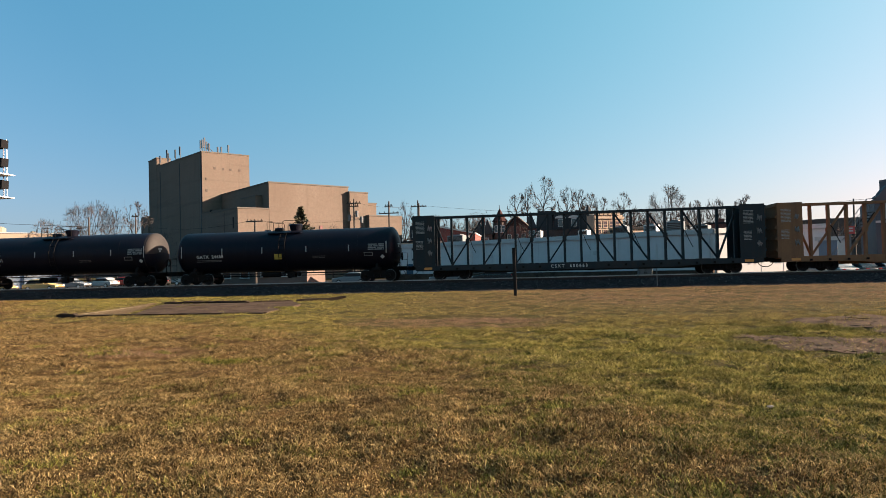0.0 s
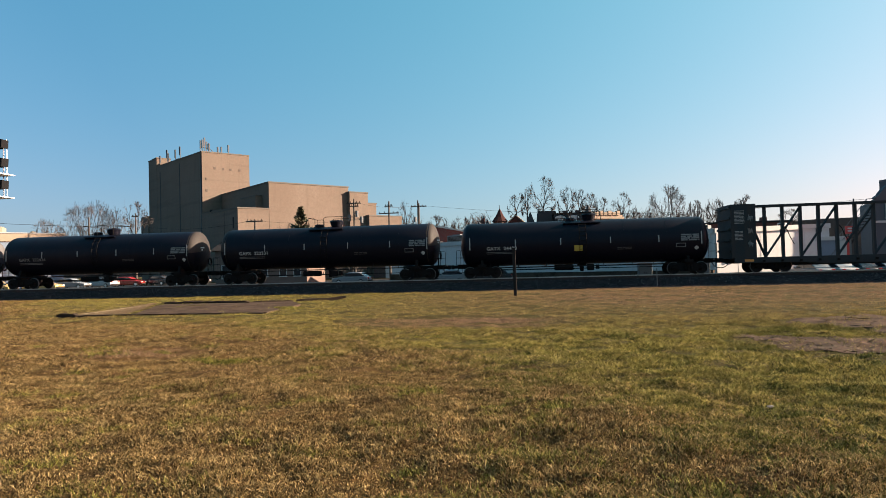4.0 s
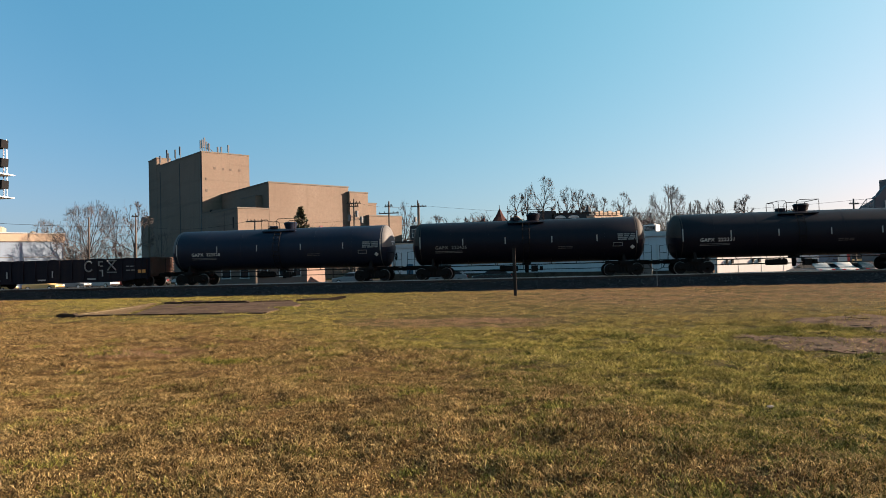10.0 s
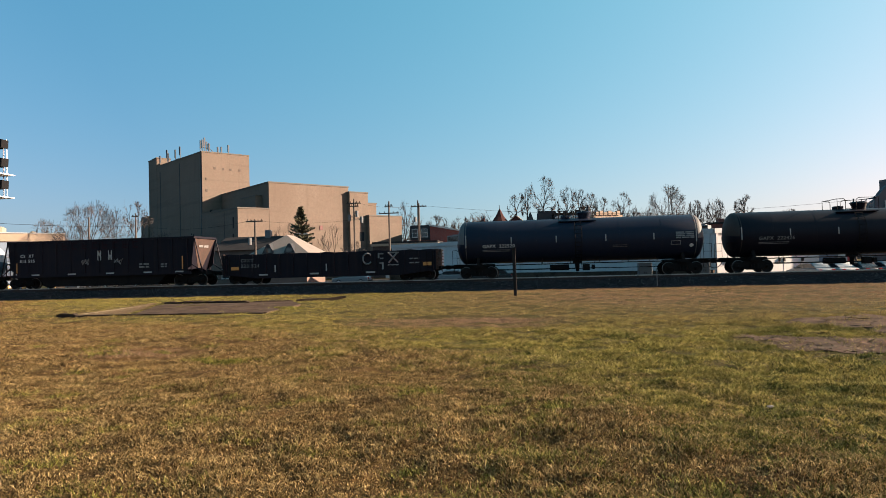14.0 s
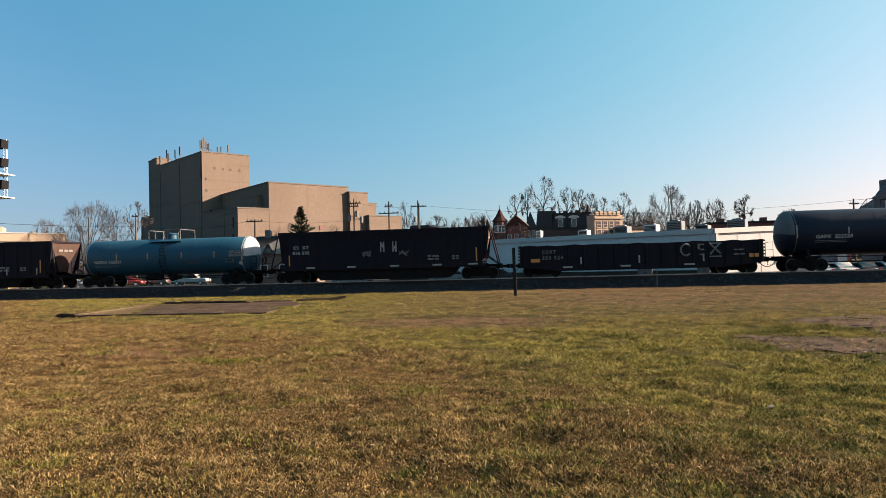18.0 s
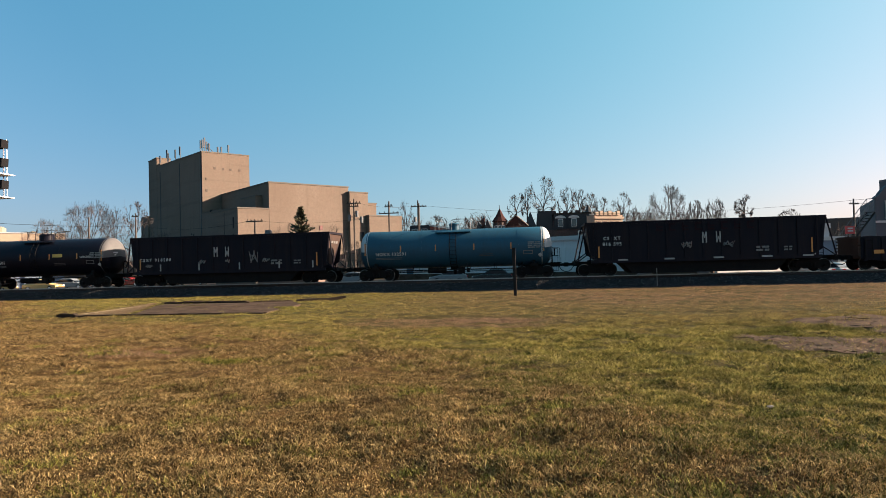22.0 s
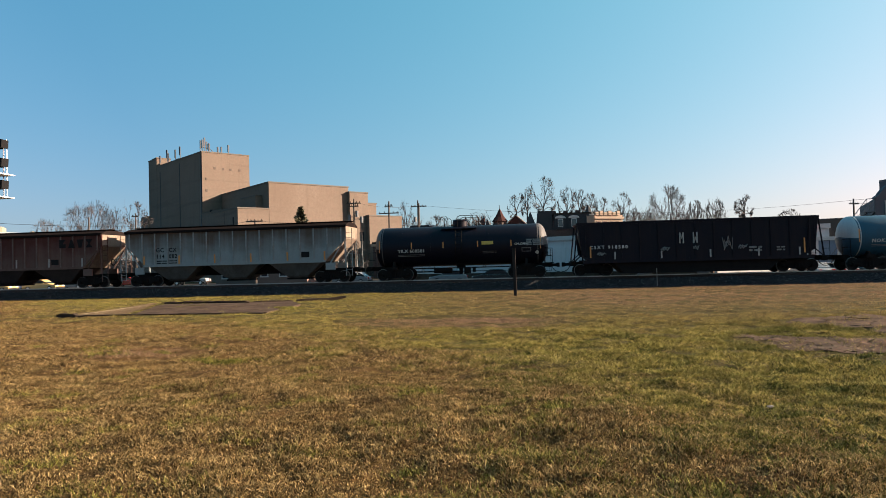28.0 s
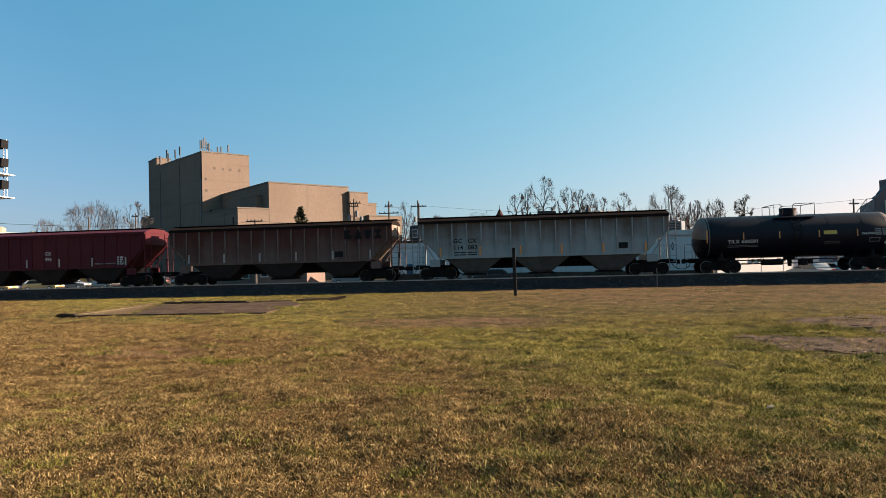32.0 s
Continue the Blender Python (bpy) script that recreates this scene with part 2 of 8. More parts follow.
def cast_concrete():
    """Cast tan concrete: faint pour bands, damp streaks that run down from the coping, blotches, pitted grain."""
    m, nt, b, c = base_nodes("concrete_tan", 0.88)
    o = c.outputs["Object"]
    def eased(fac, lo, hi, top):
        r = nt.nodes.new("ShaderNodeMapRange")
        for k, v in ((1, lo), (2, hi), (3, 0.0), (4, top)):
            r.inputs[k].default_value = v
        nt.links.new(fac, r.inputs[0])
        return r.outputs[0]
    blot = noise_of(nt, o, 0.09, 5, 0.65, 0.6)
    band = noise_of(nt, stretched(nt, o, 0.035, 0.035, 0.55), 1.0, 4, 0.6, 0.3)
    run = noise_of(nt, stretched(nt, o, 0.9, 0.9, 0.06), 1.0, 5, 0.7)
    grain = noise_of(nt, o, 2.6, 5, 0.75)
    col = mixed(nt, eased(grain, 0.3, 0.7, 1.0), (0.122, 0.095, 0.077), (0.153, 0.120, 0.096))
    col = mixed(nt, eased(blot, 0.42, 0.66, 0.55), col, (0.110, 0.083, 0.065))
    col = mixed(nt, eased(band, 0.54, 0.66, 0.45), col, (0.088, 0.070, 0.058))
    col = mixed(nt, eased(run, 0.55, 0.72, 0.45), col, (0.080, 0.064, 0.054))
    nt.links.new(col, b.inputs["Base Color"])
    b.inputs["Specular IOR Level"].default_value = 0.1
    bumped(nt, b, grain, 0.25, 0.03)
    return m


M["concrete_tan"] = cast_concrete()


def car_paint(name, col):
    return surface(name, col, tuple(v * 0.7 for v in col), 0.25, 0.0, coarse=0.8, bump=0.0, amount=0.3, spec=0.7)


def lawn_zone(nt, o):
    """Where the lawn is straw-dry (0 green to 1 straw) and where bare soil shows, by broad stains and by the worn strip beside the track."""
    sep = nt.nodes.new("ShaderNodeSeparateXYZ")
    nt.links.new(o, sep.inputs[0])
    big = noise_of(nt, o, 0.16, 4, 0.6, 0.5)
    mid = noise_of(nt, o, 0.9, 4, 0.65, 0.6)
    flat = stretched(nt, o, 0.25, 0.9, 1)
    pat = noise_of(nt, flat, 0.55, 4, 0.6, 0.4)
    # worn and dry close to the path, greener further out and to the east
    near = nt.nodes.new("ShaderNodeMapRange")
    for k, v in ((1, 6.2), (2, 13.5), (3, 0.26), (4, -0.14)):
        near.inputs[k].default_value = v
    nt.links.new(calc(nt, "ADD", sep.outputs[1], calc(nt, "MULTIPLY", sep.outputs[0], 0.9)), near.inputs[0])
    side = nt.nodes.new("ShaderNodeMapRange")
    for k, v in ((1, -4.0), (2, 4.0), (3, 0.10), (4, -0.06)):
        side.inputs[k].default_value = v
    nt.links.new(sep.outputs[0], side.inputs[0])
    # the strip along the track is dry on the east side
    far = nt.nodes.new("ShaderNodeMapRange")
    for k, v in ((1, 16.0), (2, 31.0), (3, 0.0), (4, 0.66)):
        far.inputs[k].default_value = v
    nt.links.new(sep.outputs[1], far.inputs[0])
    east = nt.nodes.new("ShaderNodeMapRange")
    for k, v in ((1, -10.0), (2, 4.0), (3, 0.0), (4, 1.0)):
        east.inputs[k].default_value = v
    nt.links.new(sep.outputs[0], east.inputs[0])
    strip = calc(nt, "MULTIPLY", far.outputs[0], east.outputs[0])
    # a worn brown hollow halfway to the track, and a small one nearer
    for cx, cy, ux, uy, top in ((-2.3, 20.8, 0.225, 0.38, 1.75), (-8.9, 13.7, 0.60, 0.80, 1.5)):
        wx = calc(nt, "POWER", calc(nt, "ABSOLUTE", calc(nt, "MULTIPLY", calc(nt, "ADD", sep.outputs[0], -cx), ux)), 2.0)
        wy = calc(nt, "POWER", calc(nt, "ABSOLUTE", calc(nt, "MULTIPLY", calc(nt, "ADD", sep.outputs[1], -cy), uy)), 2.0)
        hollow = calc(nt, "MAXIMUM", 0.0, calc(nt, "SUBTRACT", 1.0, calc(nt, "ADD", wx, wy)))
        strip = calc(nt, "MAXIMUM", strip, calc(nt, "MULTIPLY", hollow, calc(nt, "MULTIPLY", pat, top)))
    west = nt.nodes.new("ShaderNodeMapRange")
    for k, v in ((1, 16.0), (2, 25.0), (3, 0.0), (4, -0.22)):
        west.inputs[k].default_value = v
    nt.links.new(sep.outputs[1], west.inputs[0])
    near_dry = calc(nt, "ADD", near.outputs[0], west.outputs[0])
    dry = calc(nt, "ADD", calc(nt, "ADD", calc(nt, "MULTIPLY", big, 0.95), calc(nt, "MULTIPLY", mid, 0.75)), calc(nt, "ADD", side.outputs[0], near_dry))
    soil = calc(nt, "ADD", calc(nt, "MULTIPLY", pat, 0.75), calc(nt, "MULTIPLY", strip, 0.42))
    return dry, soil, strip, mid


def mottled(nt, o, hue, k, strip):
    """Rank dark green clumps where the lawn is green, and worn brown spots where it is dry."""
    def spots(scale, lo, hi, top, gate):
        r = nt.nodes.new("ShaderNodeMapRange")
        for i, v in ((1, lo), (2, hi), (3, 0.0), (4, top)):
            r.inputs[i].default_value = v
        nt.links.new(noise_of(nt, stretched(nt, o, 0.75, 1.0, 1), scale, 4, 0.65, 0.6), r.inputs[0])
        return calc(nt, "MULTIPLY", calc(nt, "MULTIPLY", r.outputs[0], gate), calc(nt, "SUBTRACT", 1.0, calc(nt, "MINIMUM", strip, 1.0)))
    lush = calc(nt, "SUBTRACT", 1.0, calc(nt, "MULTIPLY", k, 0.85))
    hue = mixed(nt, spots(1.7, 0.50, 0.64, 0.55, lush), hue, (0.044, 0.050, 0.010))
    return mixed(nt, spots(2.3, 0.55, 0.67, 0.34, calc(nt, "ADD", 0.45, calc(nt, "MULTIPLY", k, 0.35))), hue, (0.062, 0.036, 0.020))


def clumped(nt, o, hue):
    """Lighter and darker tussocks, a hand to an arm's length across."""
    n = noise_of(nt, stretched(nt, o, 0.8, 1.0, 1), 3.2, 5, 0.7, 0.5)
    r = nt.nodes.new("ShaderNodeMapRange")
    for i, v in ((1, 0.36), (2, 0.64), (3, 0.60), (4, 1.36)):
        r.inputs[i].default_value = v
    nt.links.new(n, r.inputs[0])
    m = nt.nodes.new("ShaderNodeVectorMath")
    m.operation = "SCALE"
    nt.links.new(hue, m.inputs[0])
    nt.links.new(r.outputs[0], m.inputs["Scale"])
    return m.outputs[0]


def ground_mat():
    m, nt, b, c = base_nodes("lawn_ground", 0.95)
    o = c.outputs["Object"]
    dry, soil, strip, mid = lawn_zone(nt, o)
    fine = noise_of(nt, o, 22, 5, 0.75)
    grain = noise_of(nt, stretched(nt, o, 1, 0.35, 1), 9, 4, 0.7)
    green = ramp(nt, fine, [(0.3, (0.018, 0.014, 0.006)), (0.55, (0.060, 0.046, 0.016)), (0.75, (0.125, 0.088, 0.034))])
    straw = ramp(nt, fine, [(0.3, (0.024, 0.013, 0.005)), (0.55, (0.074, 0.042, 0.014)), (0.75, (0.15, 0.092, 0.035))])
    earth = ramp(nt, grain, [(0.3, (0.038, 0.021, 0.014)), (0.6, (0.105, 0.061, 0.041)), (0.8, (0.22, 0.138, 0.093))])
    k = nt.nodes.new("ShaderNodeMapRange")
    for i, v in ((1, 0.80), (2, 1.04), (3, 0.0), (4, 1.0)):
        k.inputs[i].default_value = v
    nt.links.new(dry, k.inputs[0])
    s = nt.nodes.new("ShaderNodeMapRange")
    for i, v in ((1, 0.62), (2, 0.80), (3, 0.0), (4, 0.8)):
        s.inputs[i].default_value = v
    nt.links.new(soil, s.inputs[0])
    nt.links.new(clumped(nt, o, mixed(nt, s.outputs[0], mottled(nt, o, mixed(nt, k.outputs[0], green, straw), k.outputs[0], strip), earth)), b.inputs["Base Color"])
    b.inputs["Specular IOR Level"].default_value = 0.06
    bumped(nt, b, calc(nt, "ADD", fine, calc(nt, "MULTIPLY", mid, 0.8)), 0.9, 0.06)
    return m


def blade_mat():
    m, nt, b, c = base_nodes("grass_blades", 0.75)
    o = c.outputs["Object"]
    dry, soil, strip, mid = lawn_zone(nt, o)
    g = nt.nodes.new("ShaderNodeNewGeometry")
    rnd = g.outputs["Random Per Island"]
    green = ramp(nt, rnd, [(0.0, (0.012, 0.013, 0.004)), (0.30, (0.110, 0.098, 0.022)), (0.78, (0.32, 0.262, 0.074)), (1.0, (0.38, 0.31, 0.115))])
    straw = ramp(nt, rnd, [(0.0, (0.015, 0.009, 0.004)), (0.37, (0.091, 0.060, 0.022)), (0.80, (0.272, 0.188, 0.078)), (1.0, (0.40, 0.295, 0.145))])
    d = calc(nt, "ADD", dry, calc(nt, "MULTIPLY", calc(nt, "SUBTRACT", rnd, 0.5), 0.35))
    d = calc(nt, "ADD", d, calc(nt, "MULTIPLY", strip, 0.5))
    k = nt.nodes.new("ShaderNodeMapRange")
    for i, v in ((1, 0.83), (2, 1.01), (3, 0.0), (4, 1.0)):
        k.inputs[i].default_value = v
    nt.links.new(d, k.inputs[0])
    hue = mixed(nt, calc(nt, "MINIMUM", calc(nt, "MULTIPLY", strip, 1.3), 0.75), mixed(nt, k.outputs[0], green, straw), (0.22, 0.136, 0.092))
    hue = clumped(nt, o, mottled(nt, o, hue, k.outputs[0], strip))
    nt.links.new(hue, b.inputs["Base Color"])
    b.inputs["Specular IOR Level"].default_value = 0.05
    tr = nt.nodes.new("ShaderNodeBsdfTranslucent")
    nt.links.new(hue, tr.inputs[0])
    mx = nt.nodes.new("ShaderNodeMixShader")
    mx.inputs[0].default_value = 0.25
    nt.links.new(b.outputs[0], mx.inputs[1])
    nt.links.new(tr.outputs[0], mx.inputs[2])
    nt.links.new(mx.outputs[0], nt.nodes["Material Output"].inputs[0])
    return m


M["ground"], M["blades"] = ground_mat(), blade_mat()


def gravel_mat():
    m, nt, b, c = base_nodes("ballast_stone", 0.95)
    v = nt.nodes.new("ShaderNodeTexVoronoi")
    v.inputs["Scale"].default_value = 11
    nt.links.new(c.outputs["Object"], v.inputs["Vector"])
    col = ramp(nt, v.outputs["Color"], [(0.1, (0.010, 0.010, 0.011)), (0.6, (0.027, 0.026, 0.028)), (0.95, (0.06, 0.058, 0.057))])
    nt.links.new(mixed(nt, noise_of(nt, c.outputs["Object"], 0.7, 4), col, (0.022, 0.020, 0.020)), b.inputs["Base Color"])
    b.inputs["Specular IOR Level"].default_value = 0.06
    bumped(nt, b, v.outputs["Distance"], 1.0, 0.06)
    return m


M["ballast"] = gravel_mat()


# ---- mesh tools ----
def box(bm, x0, x1, y0, y1, z0, z1, m=None):
    vs = [bm.verts.new((x, y, z)) for x in (x0, x1) for y in (y0, y1) for z in (z0, z1)]
    if m is not None:
        for v in vs:
            v.co = m @ v.co
    for f in ((0, 1, 3, 2), (4, 6, 7, 5), (0, 4, 5, 1), (2, 3, 7, 6), (0, 2, 6, 4), (1, 5, 7, 3)):
        bm.faces.new([vs[i] for i in f])


def tube(bm, a, b, r0, r1=None, n=8, caps=True):
    a, b = Vector(a), Vector(b)
    r1 = r0 if r1 is None else r1
    d = b - a
    if d.length < 1e-6:
        return
    q = d.to_track_quat("Z", "Y")
    rings = []
    for p, r in ((a, r0), (b, r1)):
        rings.append([bm.verts.new(p + q @ Vector((r * math.cos(2 * math.pi * k / n), r * math.sin(2 * math.pi * k / n), 0))) for k in range(n)])
    for k in range(n):
        bm.faces.new((rings[0][k], rings[0][(k + 1) % n], rings[1][(k + 1) % n], rings[1][k]))
    if caps:
        bm.faces.new(rings[0][::-1])
        bm.faces.new(rings[1])


def path_tube(bm, pts, r, n=6):
    """One continuous pipe through the points, mitred at its bends."""
    pts = [Vector(p) for p in pts]
    ways = [(b - a).normalized() for a, b in zip(pts, pts[1:])]
    side = ways[0].orthogonal().normalized()
    rings = []
    for k, p in enumerate(pts):
        d = (ways[max(k - 1, 0)] + ways[min(k, len(ways) - 1)])
        d = d.normalized() if d.length > 1e-4 else ways[min(k, len(ways) - 1)]
        side = side - d * side.dot(d)
        side = side.normalized() if side.length > 1e-4 else d.orthogonal().normalized()
        up = d.cross(side)
        rings.append([bm.verts.new(p + (side * math.cos(2 * math.pi * j / n) + up * math.sin(2 * math.pi * j / n)) * r) for j in range(n)])
    for a, b in zip(rings, rings[1:]):
        for j in range(n):
            bm.faces.new((a[j], a[(j + 1) % n], b[(j + 1) % n], b[j]))
    bm.faces.new(rings[0][::-1])
    bm.faces.new(rings[-1])


def lathe(bm, profile, axis_m, n=28):
    """profile: (along, radius) pairs turned about the local x axis of axis_m."""
    rings = []
    for u, r in profile:
        if r < 1e-4:
            rings.append([bm.verts.new(axis_m @ Vector((u, 0, 0)))])
        else:
            rings.append([bm.verts.new(axis_m @ Vector((u, r * math.sin(2 * math.pi * k / n), r * math.cos(2 * math.pi * k / n)))) for k in range(n)])
    for p, q in zip(rings, rings[1:]):
        for k in range(n):
            if len(p) == 1 and len(q) == 1:
                continue
            if len(p) == 1:
                bm.faces.new((p[0], q[(k + 1) % n], q[k]))
            elif len(q) == 1:
                bm.faces.new((p[k], p[(k + 1) % n], q[0]))
            else:
                bm.faces.new((p[k], p[(k + 1) % n], q[(k + 1) % n], q[k]))


def prism(bm, outline, y0, y1):
    """A closed outline in x and z, drawn out from y0 to y1."""
    a = [bm.verts.new((x, y0, z)) for x, z in outline]
    b = [bm.verts.new((x, y1, z)) for x, z in outline]
    n = len(a)
    bm.faces.new(a)
    bm.faces.new(b[::-1])
    for k in range(n):
        bm.faces.new((a[k], b[k], b[(k + 1) % n], a[(k + 1) % n]))


def prism_x(bm, outline, x0, x1):
    """A closed outline in y and z, drawn out along x."""
    a = [bm.verts.new((x0, y, z)) for y, z in outline]
    b = [bm.verts.new((x1, y, z)) for y, z in outline]
    n = len(a)
    bm.faces.new(a[::-1])
    bm.faces.new(b)
    for k in range(n):
        bm.faces.new((a[k], a[(k + 1) % n], b[(k + 1) % n], b[k]))


def closed(bm):
    bmesh.ops.recalc_face_normals(bm, faces=bm.faces[:])


def part(name, bm, material, parent=None, label="", at=None, smooth=False, tidy=True, bevel=0.0):
    me = bpy.data.meshes.new(name)
    if tidy:
        closed(bm)
    if bevel:
        bmesh.ops.bevel(bm, geom=bm.edges[:], offset=bevel, segments=1, affect="EDGES", clamp_overlap=True)
    bm.to_mesh(me)
    bm.free()
    me.materials.append(M[material] if isinstance(material, str) else material)
    if smooth:
        me.polygons.foreach_set("use_smooth", [True] * len(me.polygons))
        me.set_sharp_from_angle(angle=radians(38))
    ob = new(name, me)
    if parent is not None:
        ob.parent = parent
    if at is not None:
        ob.matrix_basis = at
    if label:
        ob["label"] = label
    return ob


def again(ob, m, parent=None):
    """Another part on the same mesh."""
    o = new(ob.name.split(".")[0], ob.data)
    o.parent = parent if parent is not None else ob.parent
    o.matrix_basis = m
    if "label" in ob:
        o["label"] = ob["label"]
    return o


def thing(name, m, label, category, group="", kind=""):
    e = new(name)
    e.empty_display_size = 0.3
    e.matrix_basis = m
    return tagged(e, label, category, group, kind)


def boxes(*args):
    bm = bmesh.new()
    for a in args:
        box(bm, *a)
    return bm


def letters(text, size, material, parent, m, label="", spread=1.0):
    """Flat writing in the built-in font, on the plane of m."""
    cu = bpy.data.curves.new("lettering", "FONT")
    cu.body, cu.size, cu.extrude, cu.offset, cu.space_character, cu.resolution_u = text, size, 0.002, size * 0.020, spread, 2
    tmp = bpy.data.objects.new("lettering", cu)
    scene.collection.objects.link(tmp)
    me = bpy.data.meshes.new_from_object(tmp.evaluated_get(bpy.context.evaluated_depsgraph_get()))
    bpy.data.objects.remove(tmp)
    bpy.data.curves.remove(cu)
    me.name = "lettering"
    me.materials.clear()
    me.materials.append(M[material])
    ob = new("lettering", me)
    ob.parent, ob.matrix_basis = parent, m
    if label:
        ob["label"] = label
    return ob
M["soil"] = surface("soil", (0.046, 0.030, 0.021), (0.105, 0.074, 0.054), 0.95, coarse=1.2, fine=12, amount=0.9, bump=1.0, spec=0.03)
M["post_dark"] = surface("post_dark", (0.016, 0.014, 0.014), (0.03, 0.025, 0.022), 0.9, coarse=2.0, fine=18, bump=0.4, spec=0.1)


def tuft_mat():
    m, nt, b, c = base_nodes("tuft_blades", 0.7)
    g = nt.nodes.new("ShaderNodeNewGeometry")
    nt.links.new(ramp(nt, g.outputs["Random Per Island"], [(0.0, (0.018, 0.021, 0.004)), (0.55, (0.088, 0.090, 0.016)), (1.0, (0.27, 0.24, 0.060))]), b.inputs["Base Color"])
    b.inputs["Specular IOR Level"].default_value = 0.05
    bumped(nt, b, noise_of(nt, c.outputs["Object"], 40, 2), 0.1, 0.01)
    return m


M["tuft"] = tuft_mat()
M["car_grey"] = stained("car_grey", (0.15, 0.175, 0.188), (0.225, 0.245, 0.25), (0.080, 0.058, 0.047), 2.95, 1.2)
M["car_brown"] = stained("car_brown", (0.086, 0.054, 0.047), (0.118, 0.085, 0.075), (0.056, 0.019, 0.016), 2.3, 1.6)
M["bay_grey"] = surface("bay_grey", (0.075, 0.075, 0.072), (0.035, 0.032, 0.03), 0.9, coarse=0.8, amount=0.8, streaks=0.5, spec=0.1)
M["bay_dark"] = surface("bay_dark", (0.032, 0.026, 0.025), (0.015, 0.013, 0.013), 0.9, coarse=0.8, amount=0.8, streaks=0.5, spec=0.1)
M["roof_rust"] = surface("roof_rust", (0.009, 0.0075, 0.008), (0.020, 0.015, 0.013), 0.9, coarse=0.8, amount=0.8, spec=0.0)
M["roof_pale"] = surface("roof_pale", (0.17, 0.145, 0.125), (0.11, 0.092, 0.08), 0.85, coarse=0.7, streaks=0.3)


def stone_mat():
    m, nt, b, c = base_nodes("loose_stone", 0.95)
    g = nt.nodes.new("ShaderNodeNewGeometry")
    nt.links.new(ramp(nt, g.outputs["Random Per Island"], [(0.0, (0.010, 0.010, 0.012)), (0.6, (0.036, 0.035, 0.037)), (0.95, (0.066, 0.064, 0.064)), (1.0, (0.14, 0.135, 0.13))]), b.inputs["Base Color"])
    b.inputs["Specular IOR Level"].default_value = 0.06
    bumped(nt, b, noise_of(nt, c.outputs["Object"], 30, 3), 0.3, 0.01)
    return m


M["stone"] = stone_mat()
M["dim_mark"] = surface("dim_mark", (0.065, 0.055, 0.050), (0.03, 0.025, 0.025), 0.7, coarse=2.5, amount=0.9)
M["reflect_strip"] = surface("reflect_strip", (0.27, 0.26, 0.25), (0.12, 0.11, 0.10), 0.6, coarse=2, amount=0.7)
M["head_dust"] = surface("head_dust", (0.036, 0.030, 0.027), (0.018, 0.016, 0.016), 0.65, spec=0.15, coarse=0.7, streaks=0.4)
M["head_pale"] = surface("head_pale", (0.105, 0.100, 0.098), (0.06, 0.057, 0.058), 0.6, spec=0.15, coarse=0.7, streaks=0.4)
M["head_blue"] = surface("head_blue", (0.36, 0.38, 0.39), (0.22, 0.24, 0.25), 0.5, spec=0.25, coarse=0.7, streaks=0.4)
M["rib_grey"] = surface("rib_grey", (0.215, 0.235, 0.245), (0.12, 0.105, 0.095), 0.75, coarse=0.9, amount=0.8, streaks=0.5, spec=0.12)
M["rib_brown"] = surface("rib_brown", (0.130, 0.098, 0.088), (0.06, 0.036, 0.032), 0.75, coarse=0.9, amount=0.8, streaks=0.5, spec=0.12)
M["faint_red"] = surface("faint_red", (0.019, 0.0080, 0.011), (0.010, 0.0065, 0.010), 0.7, coarse=1.6, fine=6, amount=1.0, spec=0.08)
# hopper ends: dust, with the sun's brightness put into the colour too
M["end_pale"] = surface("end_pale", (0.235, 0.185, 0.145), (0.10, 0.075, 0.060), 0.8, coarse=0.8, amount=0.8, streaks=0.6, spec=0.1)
M["bleached"] = surface("bleached", (0.24, 0.185, 0.12), (0.13, 0.095, 0.06), 0.9, coarse=2.0, fine=14, amount=0.8, bump=0.5, spec=0.04)
# brick_red brightened: sunlight on the shop's wall is put into the colour
M["brick_shop"] = brick_mat("brick_shop", (0.20, 0.042, 0.034), (0.15, 0.036, 0.030), (0.16, 0.11, 0.095))
M["straw_litter"] = surface("straw_litter", (0.15, 0.112, 0.07), (0.075, 0.054, 0.034), 0.9, coarse=2.0, fine=14, amount=0.8, spec=0.04)
M["sign_red"] = surface("sign_red", (0.42, 0.035, 0.032), (0.25, 0.03, 0.03), 0.5, coarse=1)

# ---- ground and track ----
TRACK_Y, RAIL_Z = 45.1, 0.75


def ground_z(x, y):
    lawn = 0.05 * np.sin(x * 0.31 + 1.3) * np.sin(y * 0.23) + 0.035 * np.sin(x * 0.9 + y * 0.55) * np.sin(y * 0.71 - x * 0.3)
    for k, (f, a) in enumerate(((1.9, 0.020), (3.1, 0.018), (4.7, 0.017), (7.3, 0.014), (10.9, 0.011))):
        q = 1.3 * k
        lawn = lawn + a * np.sin(f * (x * math.cos(q) + y * math.sin(q)) + 1.6 * np.sin(0.6 * f * y + q)) * np.sin(f * (y * math.cos(q) - x * math.sin(q)) * 0.9 + 1.4 * np.sin(0.5 * f * x))
    near = np.clip((42.0 - y) / 4.0, 0, 1)
    drop = -0.3 * np.clip((y - 48.5) / 3.0, 0, 1)
    return lawn * near * np.clip((120 - np.abs(x)) / 40, 0, 1) + drop


